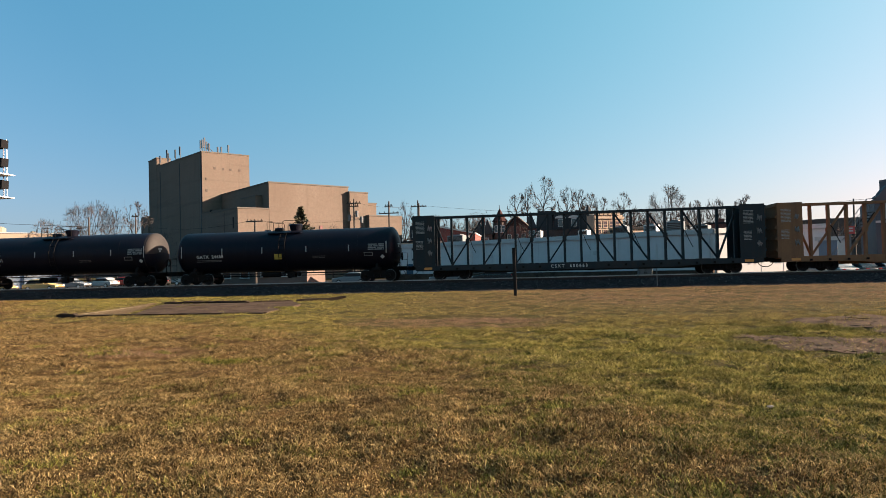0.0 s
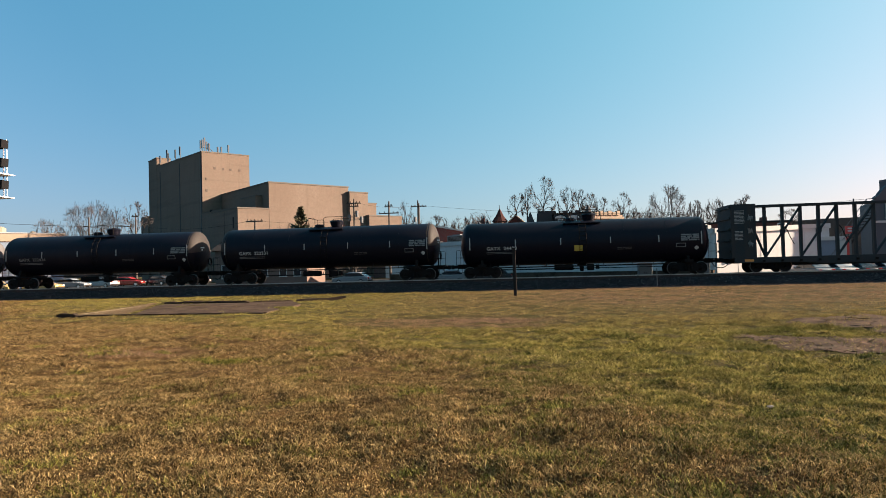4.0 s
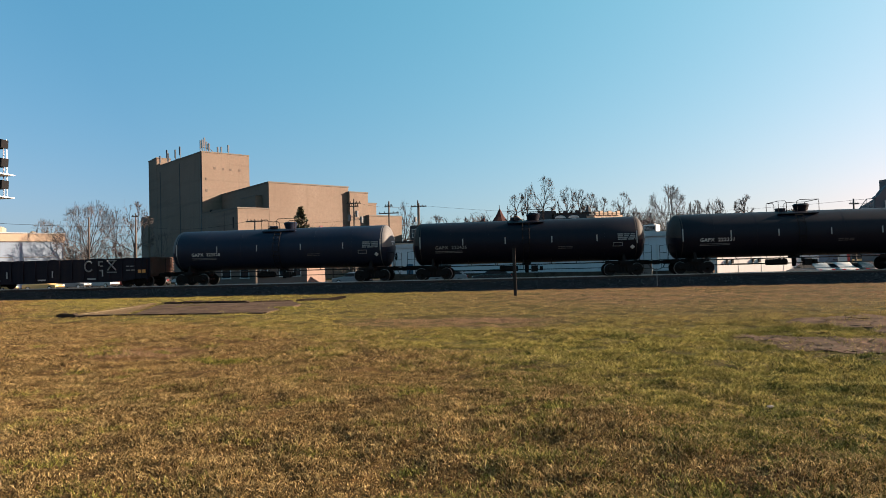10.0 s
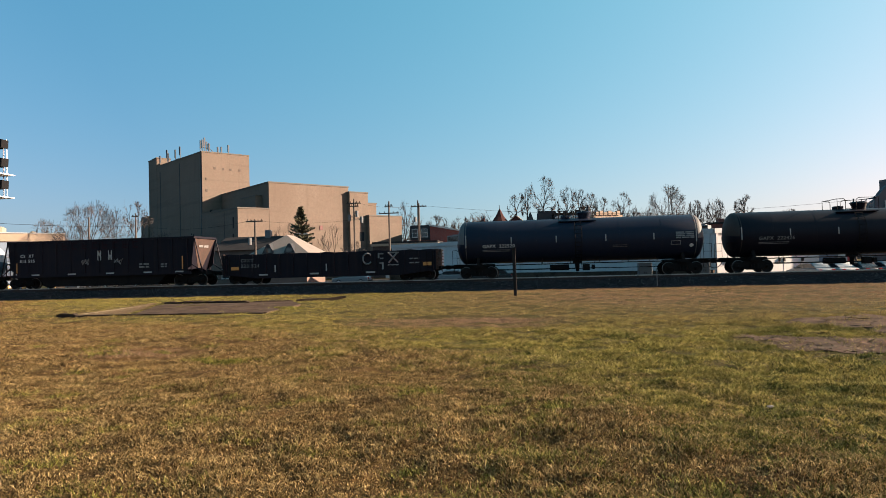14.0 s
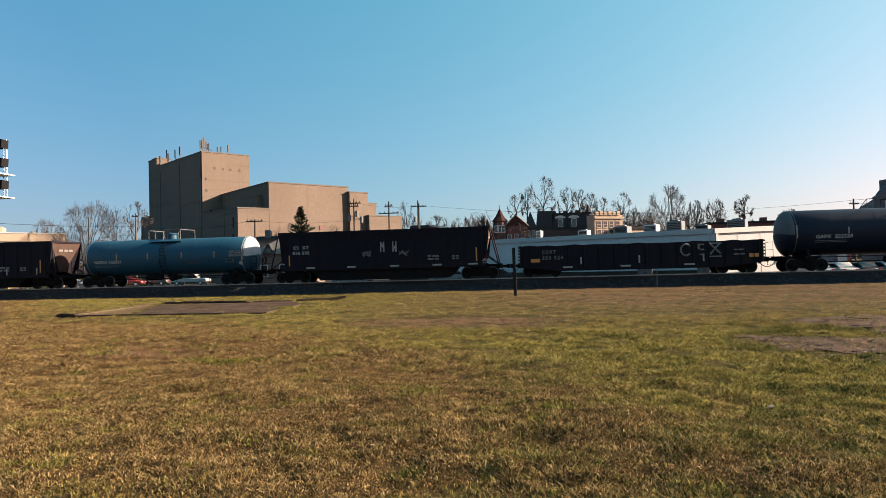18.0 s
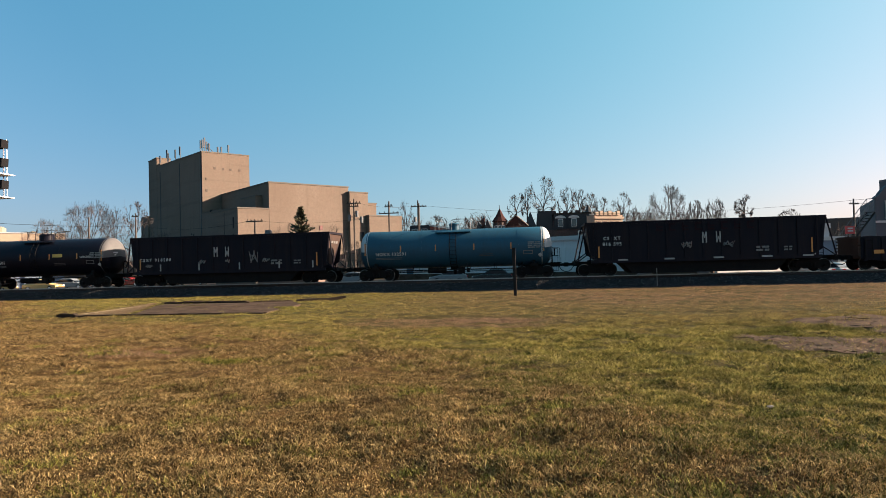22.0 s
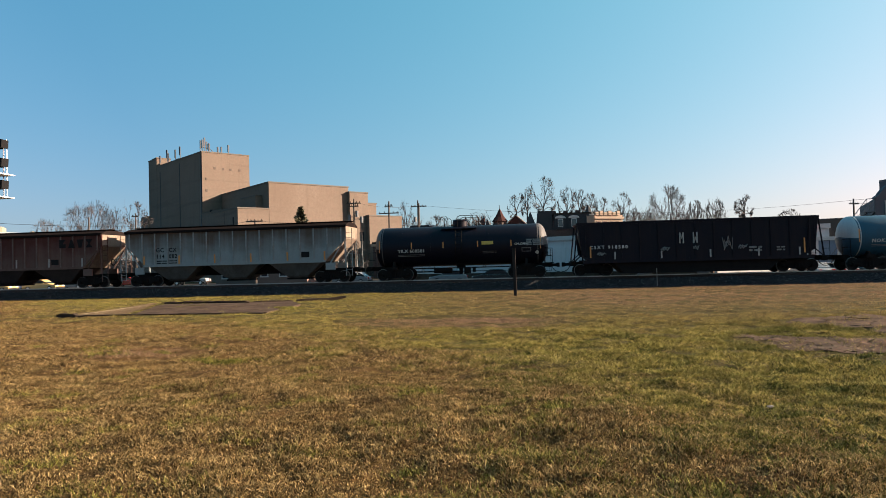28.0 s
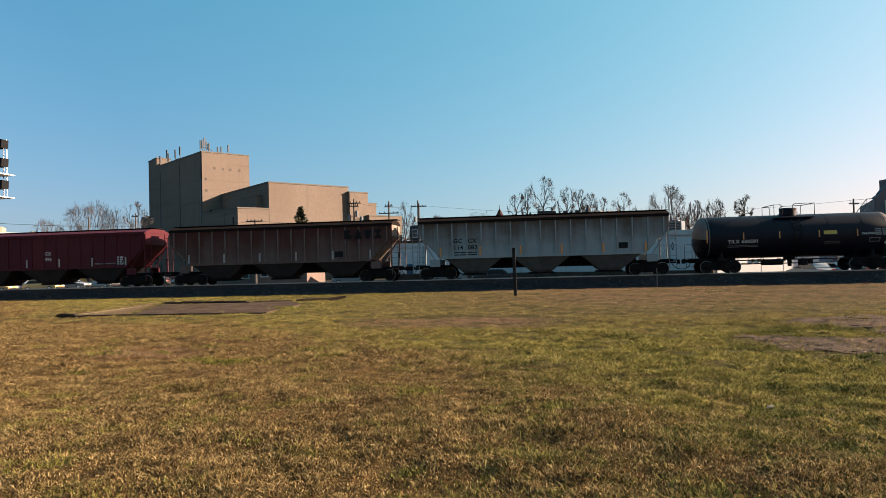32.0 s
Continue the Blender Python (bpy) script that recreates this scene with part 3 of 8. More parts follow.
def ground():
    xs = np.unique(np.concatenate([np.linspace(-60, 60, 161), np.linspace(-13, 13, 175), np.linspace(-260, 260, 53), np.array([-2500, -1500, -900, -500, 500, 900, 1500, 2500])]))
    ys = np.unique(np.concatenate([np.linspace(-20, 52, 145), np.linspace(3.5, 24, 138), np.linspace(52, 260, 27), np.array([-900, -400, -150, -60, 400, 700, 1100, 1800, 2600])]))
    gx, gy = np.meshgrid(xs, ys)
    gz = ground_z(gx, gy)
    n, k = len(xs), len(ys)
    verts = np.stack([gx, gy, gz], -1).reshape(-1, 3)
    i = (np.arange(k - 1)[:, None] * n + np.arange(n - 1)[None, :]).ravel()
    faces = np.stack([i, i + 1, i + n + 1, i + n], -1)
    me = bpy.data.meshes.new("ground")
    me.from_pydata(verts.tolist(), [], faces.tolist())
    me.materials.append(M["ground"])
    me.polygons.foreach_set("use_smooth", [True] * len(me.polygons))
    return tagged(new("ground", me), "patchy early spring lawn, green and straw-dry", "ground", kind="structure")


ground()


PAD = [(-16.9, 25.4), (-10.9, 25.5), (-11.3, 30.6), (-12.8, 33.4), (-20.1, 32.6)]
DIRT = [[(4.9, 16.1), (5.6, 16.15), (6.4, 15.6), (7.0, 15.1), (8.5, 14.2), (12.0, 12.5), (12.0, 9.5), (8.0, 11.4), (6.4, 12.4), (5.85, 13.05), (5.2, 13.9), (4.95, 15.0)],
        [(6.9, 18.5), (8.4, 19.9), (9.4, 20.2), (12.5, 20.6), (15.0, 20.0), (15.0, 14.2), (9.5, 14.9), (7.9, 16.1), (8.0, 17.2), (7.5, 18.0)]]


def within(x, y, corners):
    """Which points of the plan lie inside a polygon."""
    hit = np.zeros(np.shape(x), bool)
    for (x0, y0), (x1, y1) in zip(corners, corners[1:] + corners[:1]):
        cross = (y0 > y) != (y1 > y)
        hit ^= cross & (x < (x1 - x0) * (y - y0) / (y1 - y0 + 1e-9) + x0)
    return hit


def on_pad(x, y):
    return within(x, y, PAD)


def on_dirt(x, y):
    wob = 0.10 * np.sin(y * 7.3 + x * 3.0) + 0.08 * np.sin(x * 11.0)
    return within(x + wob, y + wob, DIRT[0]) | within(x + wob, y + wob, DIRT[1])


def blades(count, y0, y1, tall, wide, seed, name, label, bent=False):
    """Loose blades of grass, thinner where the soil shows."""
    rng = np.random.default_rng(seed)
    y = rng.uniform(y0, y1, count * 3)
    y = y[rng.uniform(0, 1, len(y)) < (y / y1)][:count]
    c = len(y)
    # the strip of ground that the viewer overlooks, with a margin
    x = y * rng.uniform(-1.05, 0.60, c)
    clump = np.sin(x * 2.1 + 1.7 * np.sin(y * 1.3)) * np.sin(y * 2.6 + np.sin(x * 1.9)) + 0.7 * np.sin(x * 5.3 + y * 3.1) * np.sin(y * 6.1 - x * 2.2)
    pad = on_pad(x, y) & (rng.uniform(0, 1, c) < 0.985) | on_dirt(x, y) & (rng.uniform(0, 1, c) < 0.90)
    worn = (y > 20) & (x > -9 + (40 - y) * 0.3) & (rng.uniform(0, 1, c) < 0.2)
    bare = (((x + 2.3) * 0.24) ** 2 + ((y - 20.8) * 0.42) ** 2 < 1) | (((x + 8.9) * 0.7) ** 2 + ((y - 13.7) * 0.9) ** 2 < 1)
    keep = ~pad & ~worn & ~(bare & (rng.uniform(0, 1, c) < 0.78))
    keep &= ~((clump < -0.35) & (y > 11) & (rng.uniform(0, 1, c) < 0.3))
    x, y, clump = x[keep], y[keep], clump[keep]
    c = len(x)
    z = ground_z(x, y)
    z = np.where(on_pad(x, y), np.maximum(z, 0.05), z)
    patch = np.sin(x * 1.13 + 2.0 * np.sin(y * 0.7)) * np.sin(y * 1.47 + 1.5 * np.sin(x * 0.8 + 1.0))
    h = tall * (0.5 + 0.6 * rng.uniform(0, 1, c) ** 2) * (1 + np.where(y > 11, 0.7, 0.5) * clump + 0.35 * patch)
    h = np.clip(h, tall * 0.25, tall * 2.2)
    tuft = rng.uniform(0, 1, c) < 0.02
    h[tuft] *= 1.5
    a = rng.uniform(0, 2 * np.pi, c)
    lean = rng.uniform(0.5, 2.4, c) * h
    la = rng.uniform(0, 2 * np.pi, c)
    w = wide * rng.uniform(0.6, 1.4, c)
    ca, sa = np.cos(a) * w / 2, np.sin(a) * w / 2
    tip = np.stack([x + np.cos(la) * lean, y + np.sin(la) * lean, z + h], -1)
    foot_a, foot_b = np.stack([x - ca, y - sa, z - 0.01], -1), np.stack([x + ca, y + sa, z - 0.01], -1)
    me = bpy.data.meshes.new(name)
    if bent:
        mx, my = x + np.cos(la) * lean * 0.35, y + np.sin(la) * lean * 0.35
        v = np.stack([foot_a, foot_b, np.stack([mx + ca * 0.75, my + sa * 0.75, z + h * 0.62], -1), np.stack([mx - ca * 0.75, my - sa * 0.75, z + h * 0.62], -1), tip], 1)
        b = np.arange(c) * 5
        loops = np.stack([b, b + 1, b + 2, b + 3, b + 3, b + 2, b + 4], -1).ravel()
        starts = np.stack([np.arange(c) * 7, np.arange(c) * 7 + 4], -1).ravel()
    else:
        v = np.stack([foot_a, foot_b, tip], 1)
        loops, starts = np.arange(c * 3), np.arange(c) * 3
    me.vertices.add(v.size // 3)
    me.vertices.foreach_set("co", v.ravel())
    me.loops.add(len(loops))
    me.loops.foreach_set("vertex_index", loops)
    me.polygons.add(len(starts))
    me.polygons.foreach_set("loop_start", starts)
    me.update(calc_edges=True)
    me.validate()
    me.materials.append(M["blades"])
    return tagged(new(name, me), label, "grass", kind="stuff")


blades(370000, 3.8, 11.0, 0.036, 0.0105, 1, "grass", "short mixed green and dry lawn grass blades", True)
blades(330000, 11.0, 22.0, 0.056, 0.0185, 2, "grass", "short patchy lawn grass blades further off")
blades(300000, 22.0, 42.4, 0.046, 0.024, 3, "grass", "thin dry lawn grass beside the railway")


def tufts(seed):
    """Taller, darker green tufts scattered over the lawn."""
    rng = np.random.default_rng(seed)
    y = 4.2 + 13.5 * rng.uniform(0, 1, 760) ** 1.3
    x = y * rng.uniform(-0.95, 0.58, 760)
    keep = ~on_dirt(x, y) & ~on_pad(x, y) & (rng.uniform(0, 1, 760) < np.where(x > -0.6, 1.0, 0.22))
    x, y = x[keep], y[keep]
    # a rank green strip between the bare patches, and weeds at the pad's corner
    sx = rng.uniform(5.1, 8.0, 60)
    x = np.concatenate([x, sx, rng.normal(-11.2, 0.28, 9), rng.uniform(-7.1, -6.0, 14), rng.normal(4.36, 0.25, 8)])
    y = np.concatenate([y, 17.0 + 0.25 * np.sin(sx * 2) - 0.25 * np.maximum(0, sx - 7) * 2 + rng.normal(0, 0.22, 60), rng.normal(28.2, 0.25, 9), rng.normal(12.5, 0.12, 14), rng.normal(11.45, 0.15, 8)])
    per = 100
    size = rng.uniform(0.05, 0.19, len(x)) * np.where(x < -9.5, 1.9, 1.0)
    bx = np.repeat(x, per) + rng.normal(0, 1, len(x) * per) * np.repeat(size, per)
    by = np.repeat(y, per) + rng.normal(0, 1, len(x) * per) * np.repeat(size, per) * 0.8
    c = len(bx)
    h = np.repeat(0.030 + size * 0.22, per) * rng.uniform(0.5, 1.25, c)
    w = 0.006 + 0.0010 * by
    a, la = rng.uniform(0, 6.283, c), rng.uniform(0, 6.283, c)
    z = ground_z(bx, by)
    ca, sa = np.cos(a) * w / 2, np.sin(a) * w / 2
    lean = rng.uniform(0.4, 1.8, c) * h
    v = np.empty((c, 3, 3))
    v[:, 0] = np.stack([bx - ca, by - sa, z - 0.01], -1)
    v[:, 1] = np.stack([bx + ca, by + sa, z - 0.01], -1)
    v[:, 2] = np.stack([bx + np.cos(la) * lean, by + np.sin(la) * lean, z + h], -1)
    me = bpy.data.meshes.new("grass_tufts")
    me.from_pydata(v.reshape(-1, 3).tolist(), [], np.arange(c * 3).reshape(-1, 3).tolist())
    me.materials.append(M["tuft"])
    tagged(new("grass_tufts", me), "taller dark green tufts in the lawn", "grass", kind="stuff")


tufts(9)


def track():
    bm = bmesh.new()
    prism_x(bm, [(41.9, -0.05), (42.6, 0.10), (43.55, 0.52), (45.95, 0.50), (46.9, 0.05), (48.6, -0.05), (48.6, -0.4), (41.9, -0.4)], -420, 420)
    tagged(part("ballast_bed", bm, "ballast"), "dark grey crushed stone railway ballast bank", "ballast", kind="structure")
    # loose stones on the near slope
    rng = random.Random(5)
    bm = bmesh.new()
    oc = [(1, 0, 0), (0, 1, 0), (-1, 0, 0), (0, -1, 0), (0, 0, 1)]
    for _ in range(15000):
        x, u = rng.uniform(-48, 36), rng.uniform(0, 1)
        y = 42.05 + 1.95 * u
        z = np.interp(y, [41.9, 42.6, 43.55, 44.2], [-0.05, 0.10, 0.52, 0.52])
        r = rng.uniform(0.03, 0.075)
        q = Euler((0, 0, rng.uniform(0, 6.3)))
        vs = [bm.verts.new(Vector((x, y, z)) + q.to_matrix() @ Vector((p[0] * r * rng.uniform(0.7, 1.3), p[1] * r * rng.uniform(0.7, 1.3), p[2] * r * rng.uniform(0.5, 1.1)))) for p in oc]
        for k in range(4):
            bm.faces.new((vs[k], vs[(k + 1) % 4], vs[4]))
    tagged(part("loose_stones", bm, "stone", tidy=False), "loose dark ballast stones along the track bank", "stones", kind="stuff")
    for side in (-0.7525, 0.7525):
        rail = thing("rail", pose(0, TRACK_Y + side, 0.52), "worn steel railway rail on timber sleepers", "rail", "rails", "structure")
        bm = boxes((-420, 420, -0.07, 0.07, 0.05, 0.075), (-420, 420, -0.012, 0.012, 0.075, 0.20))
        part("web", bm, "rail_steel", rail)
        part("head", boxes((-420, 420, -0.036, 0.036, 0.195, 0.23)), "rail_head", rail, "polished running surface")
    bm = bmesh.new()
    box(bm, -0.115, 0.115, -1.3, 1.3, 0, 0.16)
    tie = part("sleeper", bm, "timber", at=pose(-48, TRACK_Y, 0.41), bevel=0.01)
    tagged(tie, "dark creosoted timber railway sleeper", "sleeper", "sleepers under the rails")
    for k in range(1, 165):
        copy_thing(tie, pose(-48 + k * 0.52, TRACK_Y, 0.41, 0, 0, rng.uniform(-0.7, 0.7)))


track()

# ---- the train ----
def wheelset(parent, x):
    """Two wheels on an axle, under its truck."""
    bm = bmesh.new()
    for s in (-1, 1):
        m = Matrix.Rotation(radians(90 * s), 4, "Z")
        pr = [(0.67, 0.0), (0.67, 0.11), (0.72, 0.14), (0.70, 0.34), (0.69, 0.37), (0.69, 0.445), (0.72, 0.45), (0.735, 0.425), (0.82, 0.418), (0.83, 0.40), (0.83, 0.365), (0.80, 0.34), (0.77, 0.15), (0.88, 0.12), (0.88, 0.0)]
        lathe(bm, pr, m, 24)
    tube(bm, (0, -0.7, 0), (0, 0.7, 0), 0.085, n=8)
    for k in range(3):
        a = k * 2.09
        tube(bm, (0.27 * math.cos(a), -0.79, 0.27 * math.sin(a)), (0.27 * math.cos(a), -0.812, 0.27 * math.sin(a)), 0.035, n=6)
    w = part("wheelset", bm, "wheel", parent, "", pose(x, 0, 0.42), smooth=True)
    bm = bmesh.new()
    for s in (-1, 1):
        lathe(bm, [(0.832, 0.395), (0.838, 0.416), (0.82, 0.421), (0.735, 0.427)], Matrix.Rotation(radians(90 * s), 4, "Z"), 24)
    # the bright rim belongs to the wheelset and is one mesh with it
    me = w.data
    me.materials.append(M["tread"])
    extra = bpy.data.meshes.new("rim")
    bm.to_mesh(extra)
    bm.free()
    b2 = bmesh.new()
    b2.from_mesh(me)
    n0 = len(b2.faces)
    b2.from_mesh(extra)
    b2.faces.ensure_lookup_table()
    for f in b2.faces[n0:]:
        f.material_index, f.smooth = 1, True
    b2.to_mesh(me)
    b2.free()
    bpy.data.meshes.remove(extra)
    return w


def truck(car, x):
    t = part("truck", boxes((-0.22, 0.22, -1.05, 1.05, 0.36, 0.66), (-0.16, 0.16, -0.5, 0.5, 0.6, 0.74)), "underframe", car, "", pose(x, 0, 0))
    for s in (-1, 1):
        bm = bmesh.new()
        prism(bm, [(-1.12, 0.36), (-1.12, 0.58), (-0.85, 0.66), (-0.42, 0.80), (0.42, 0.80), (0.85, 0.66), (1.12, 0.58), (1.12, 0.36), (0.70, 0.36), (0.46, 0.20), (-0.46, 0.20), (-0.70, 0.36)], s * 0.93, s * 1.03)
        for xx in (-0.89, 0.89):
            tube(bm, (xx, s * 0.90, 0.43), (xx, s * 1.13, 0.43), 0.12, 0.10, 10)
        for xx in (-0.2, 0.0, 0.2):
            tube(bm, (xx, s * 1.05, 0.28), (xx, s * 1.05, 0.56), 0.075, n=8)
        part("side_frame", bm, "underframe", t)
    for xx in (-0.89, 0.89):
        WHEELS.append(wheelset(t, xx))
    return t


def couplers(car, half):
    for s in (-1, 1):
        bm = bmesh.new()
        box(bm, min(s * (half - 1.0), s * (half - 0.12)), max(s * (half - 1.0), s * (half - 0.12)), -0.10, 0.10, 0.75, 0.95)
        box(bm, min(s * (half - 0.22), s * (half - 0.01)), max(s * (half - 0.22), s * (half - 0.01)), -0.17, 0.12, 0.70, 1.0)
        c = part("coupler", bm, "underframe", car, "", bevel=0.02)
        bm = bmesh.new()
        pts = [(s * (half - 0.55), -0.18, 0.72), (s * (half - 0.40), -0.2, 0.50), (s * (half - 0.2), -0.2, 0.38), (s * half, -0.2, 0.36)]
        path_tube(bm, pts, 0.028, 6)
        part("air_hose", bm, "rubber", c)


def grab_irons(car, x, y, z0, z1, n, w=0.42, material="underframe", along="x"):
    bm = bmesh.new()
    for k in range(n):
        z = z0 + (z1 - z0) * k / max(n - 1, 1)
        if along == "x":
            path_tube(bm, [(x - w / 2, y + 0.02, z), (x - w / 2, y - 0.06, z), (x + w / 2, y - 0.06, z), (x + w / 2, y + 0.02, z)], 0.014, 5)
        else:
            tube(bm, (x, y - w / 2, z), (x, y + w / 2, z), 0.014, n=5)
    if along == "x":
        for s in (-1, 1):
            box(bm, x + s * w / 2 - 0.025, x + s * w / 2 + 0.025, y - 0.05, y - 0.03, z0 - 0.15, z1 + 0.15)
    return part("ladder", bm, material, car)


def brake_gear(car, half):
    """Air reservoir, brake cylinder and rods under the floor."""
    bm = bmesh.new()
    tube(bm, (-1.9, -0.35, 0.66), (-0.6, -0.35, 0.66), 0.2, n=12)
    part("air_reservoir", bm, "underframe", car, smooth=True)
    bm = bmesh.new()
    tube(bm, (-half + 3.6, 0.3, 0.55), (half - 3.6, 0.3, 0.55), 0.025, n=5)
    tube(bm, (-half + 3.6, -0.8, 0.62), (half - 4.5, -0.8, 0.56), 0.022, n=5)
    part("brake_rod", bm, "underframe", car)
    part("brake_valve", boxes((0.3, 0.75, -0.95, -0.55, 0.42, 0.85), (0.9, 1.1, -0.9, -0.6, 0.5, 0.8)), "underframe", car)


def bars(car, x, y, z, rows, w, h, gap, material, seed=0, tilt=0.0, name="small_print"):
    """Writing too small to read, as plain bars."""
    rng = random.Random(seed)
    bm = bmesh.new()
    for k in range(rows):
        u = 0.0
        while u < w:
            d = rng.uniform(0.25, 0.6) * min(w, 1.2)
            box(bm, u, min(u + d, w), -0.003, 0.003, -k * (h + gap) - h, -k * (h + gap))
            u += d + h * 0.8
    return part(name, bm, material, car, "", pose(x, y, z, tilt, 0, 0))


def scrawl(car, x, y, z, w, h, seed, material="white_mark"):
    """Loops of paint-pen drawing."""
    rng = random.Random(seed)
    bm = bmesh.new()
    pts = [Vector((0, 0, 0))]
    n = 22
    for k in range(1, n):
        u = k / n
        pts.append(Vector((w * u + 0.22 * w * math.sin(k * 1.9 + seed), 0, h * 0.5 * math.sin(k * 2.3 + seed * 1.7) * rng.uniform(0.5, 1) + rng.uniform(-0.1, 0.1) * h)))
    for a, b in zip(pts, pts[1:]):
        tube(bm, a, b, 0.018, n=4)
    return part("paint_scrawl", bm, material, car, "faded white spray-painted scrawl", pose(x, y, z))


WHEELS, TRAIN = [], []


def side_pose(x, y, z, lean=0.0):
    """Writing on the near side of a car, upright, read from the viewer."""
    return pose(x, y, z, 90 + lean, 0, 0)


def tank_car(length, r, cz, shell, material, text, label, seed, dome="wide", dome_r=0.36, band="reflect_strip", mark="white_mark", offset_dome=0.0, rail=True, end_gap=0.80, text_u=0.17, skirt=False, head="head_dust"):
    half = length / 2
    car = thing("tank_car", pose(0, TRACK_Y, RAIL_Z), label, "tank car", "tank cars of the train")
    tl = half - end_gap
    prof = [(-tl, 0.0)]
    for k in range(1, 7):
        a = k / 6 * math.pi / 2
        prof.append((-tl + 0.62 * (1 - math.cos(a)), r * math.sin(a)))
    for u in (-0.66, -0.33, 0.0, 0.33, 0.66):
        prof += [(u * tl - 0.05, r), (u * tl - 0.05, r + 0.006), (u * tl + 0.05, r + 0.006), (u * tl + 0.05, r)]
    for k in range(5, 0, -1):
        a = k / 6 * math.pi / 2
        prof.append((tl - 0.62 * (1 - math.cos(a)), r * math.sin(a)))
    prof.insert(-5, (tl - 0.62, r))
    prof.append((tl, 0.0))
    bm = bmesh.new()
    lathe(bm, prof, Matrix.Translation((0, 0, cz)), 56)
    tank = part("tank_shell", bm, material, car, shell, smooth=True)
    # domed ends, dusty above, with a steel shield over the lower half
    for s in (-1, 1):
        for name, low, grow, mat in (("tank_head", False, 0.008, "head_blue" if skirt else head), ("head_shield", True, 0.045, material)):
            bm = bmesh.new()
            rings = []
            for k in range(9):
                a = k / 8 * math.pi / 2
                x, q = s * (tl - 0.62 + (0.62 + grow) * math.sin(a) - (0.10 if k == 0 and not low else 0)), (r + grow) * max(math.cos(a), 0.012)
                ring = []
                for j in range(25 if low else 48):
                    g = (-math.pi * 0.03 - math.pi * 0.94 * j / 24) if low else 2 * math.pi * j / 48
                    ring.append(bm.verts.new((x, q * math.cos(g), cz + q * math.sin(g))))
                rings.append(ring)
            for p, q in zip(rings, rings[1:]):
                m = len(p)
                for j in range(m - 1 if low else m):
                    bm.faces.new((p[j], p[(j + 1) % m], q[(j + 1) % m], q[j]))
            part(name, bm, mat, car, "sun-bleached dusty tank end" if not low else "", smooth=True)
    # stub sills, cradles and bolsters
    for s in (-1, 1):
        bm = boxes((min(s * (half - 3.4), s * (half - 0.5)), max(s * (half - 3.4), s * (half - 0.5)), -0.35, 0.35, 0.72, 1.02))
        box(bm, s * (half - 2.3) - 0.28, s * (half - 2.3) + 0.28, -1.35, 1.35, 0.80, 1.0)
        prism_x(bm, [(-1.3, 0.95), (-1.05, cz - r * 0.72), (1.05, cz - r * 0.72), (1.3, 0.95)], s * (half - 2.3) - 0.09, s * (half - 2.3) + 0.09)
        part("sill", bm, "underframe", car)
        # end platform with ladder hoops
        bm = boxes((min(s * (half - 0.95), s * (half - 0.45)), max(s * (half - 0.95), s * (half - 0.45)), -1.45, 1.45, 0.98, 1.03))
        part("end_platform", bm, "underframe", car)
        xx = s * (half - 0.55)
        for yy in (-1.4, 1.4):
            bm = bmesh.new()
            path_tube(bm, [(xx, yy, 1.0), (xx, yy, 2.0), (xx - s * 0.5, yy, 2.05), (xx - s * 0.5, yy, 1.0)], 0.02, 5)
            path_tube(bm, [(xx, yy, 1.5), (xx - s * 0.5, yy, 1.5)], 0.016, 5)
            path_tube(bm, [(xx - s * 0.1, yy, 1.0), (xx - s * 0.1, yy, 0.45), (xx - s * 0.55, yy, 0.45), (xx - s * 0.55, yy, 1.0)], 0.02, 5)
            part("end_railing", bm, "underframe", car)
        truck(car, s * (half - 2.3))
    # brake wheel on the leading end
    bm = bmesh.new()
    lathe(bm, [(half - 0.86, 0.20), (half - 0.83, 0.28), (half - 0.80, 0.30), (half - 0.78, 0.28), (half - 0.80, 0.20)], Matrix.Translation((0, 0.7, 1.75)), 16)
    tube(bm, (half - 1.0, 0.7, 1.0), (half - 1.0, 0.7, 1.9), 0.04, n=6)
    part("brake_wheel", bm, "underframe", car)
    couplers(car, half)
    brake_gear(car, half)
    if rail:
        zz = cz - r * 0.86
        for s in (-1, 1):
            bm = bmesh.new()
            tube(bm, (-tl + 1.9, s * (r + 0.06), zz - 0.34), (tl - 1.9, s * (r + 0.06), zz - 0.34), 0.03, n=5)
            k = -tl + 2.1
            while k < tl - 1.8:
                tube(bm, (k, s * (r * 0.62), zz + 0.05), (k, s * (r + 0.06), zz - 0.34), 0.022, n=4)
                k += 1.9
            part("side_handrail", bm, "underframe", car)
    # bottom outlet
    bm = bmesh.new()
    tube(bm, (0, 0, cz - r), (0, 0, 0.36), 0.16, 0.12, 10)
    box(bm, -0.3, 0.3, -0.2, 0.2, cz - r - 0.12, cz - r + 0.05)
    part("bottom_outlet", bm, "underframe", car)
    # top fittings: manway, housing, platform and railing
    d = offset_dome
    bm = bmesh.new()
    if dome == "wide":
        tube(bm, (d + 0.55, 0, cz + r - 0.08), (d + 0.55, 0, cz + r + 0.36), 0.36, 0.50, 16)
        tube(bm, (d + 0.55, 0, cz + r + 0.36), (d + 0.55, 0, cz + r + 0.46), 0.52, 0.42, 16)
        tube(bm, (d - 0.75, 0, cz + r - 0.08), (d - 0.75, 0, cz + r + 0.13), 0.32, n=14)
        tube(bm, (d - 0.75, 0, cz + r + 0.13), (d - 0.75, 0, cz + r + 0.20), 0.36, 0.3, 14)
    else:
        tube(bm, (d, 0, cz + r - 0.08), (d, 0, cz + r + 0.36), dome_r, n=16)
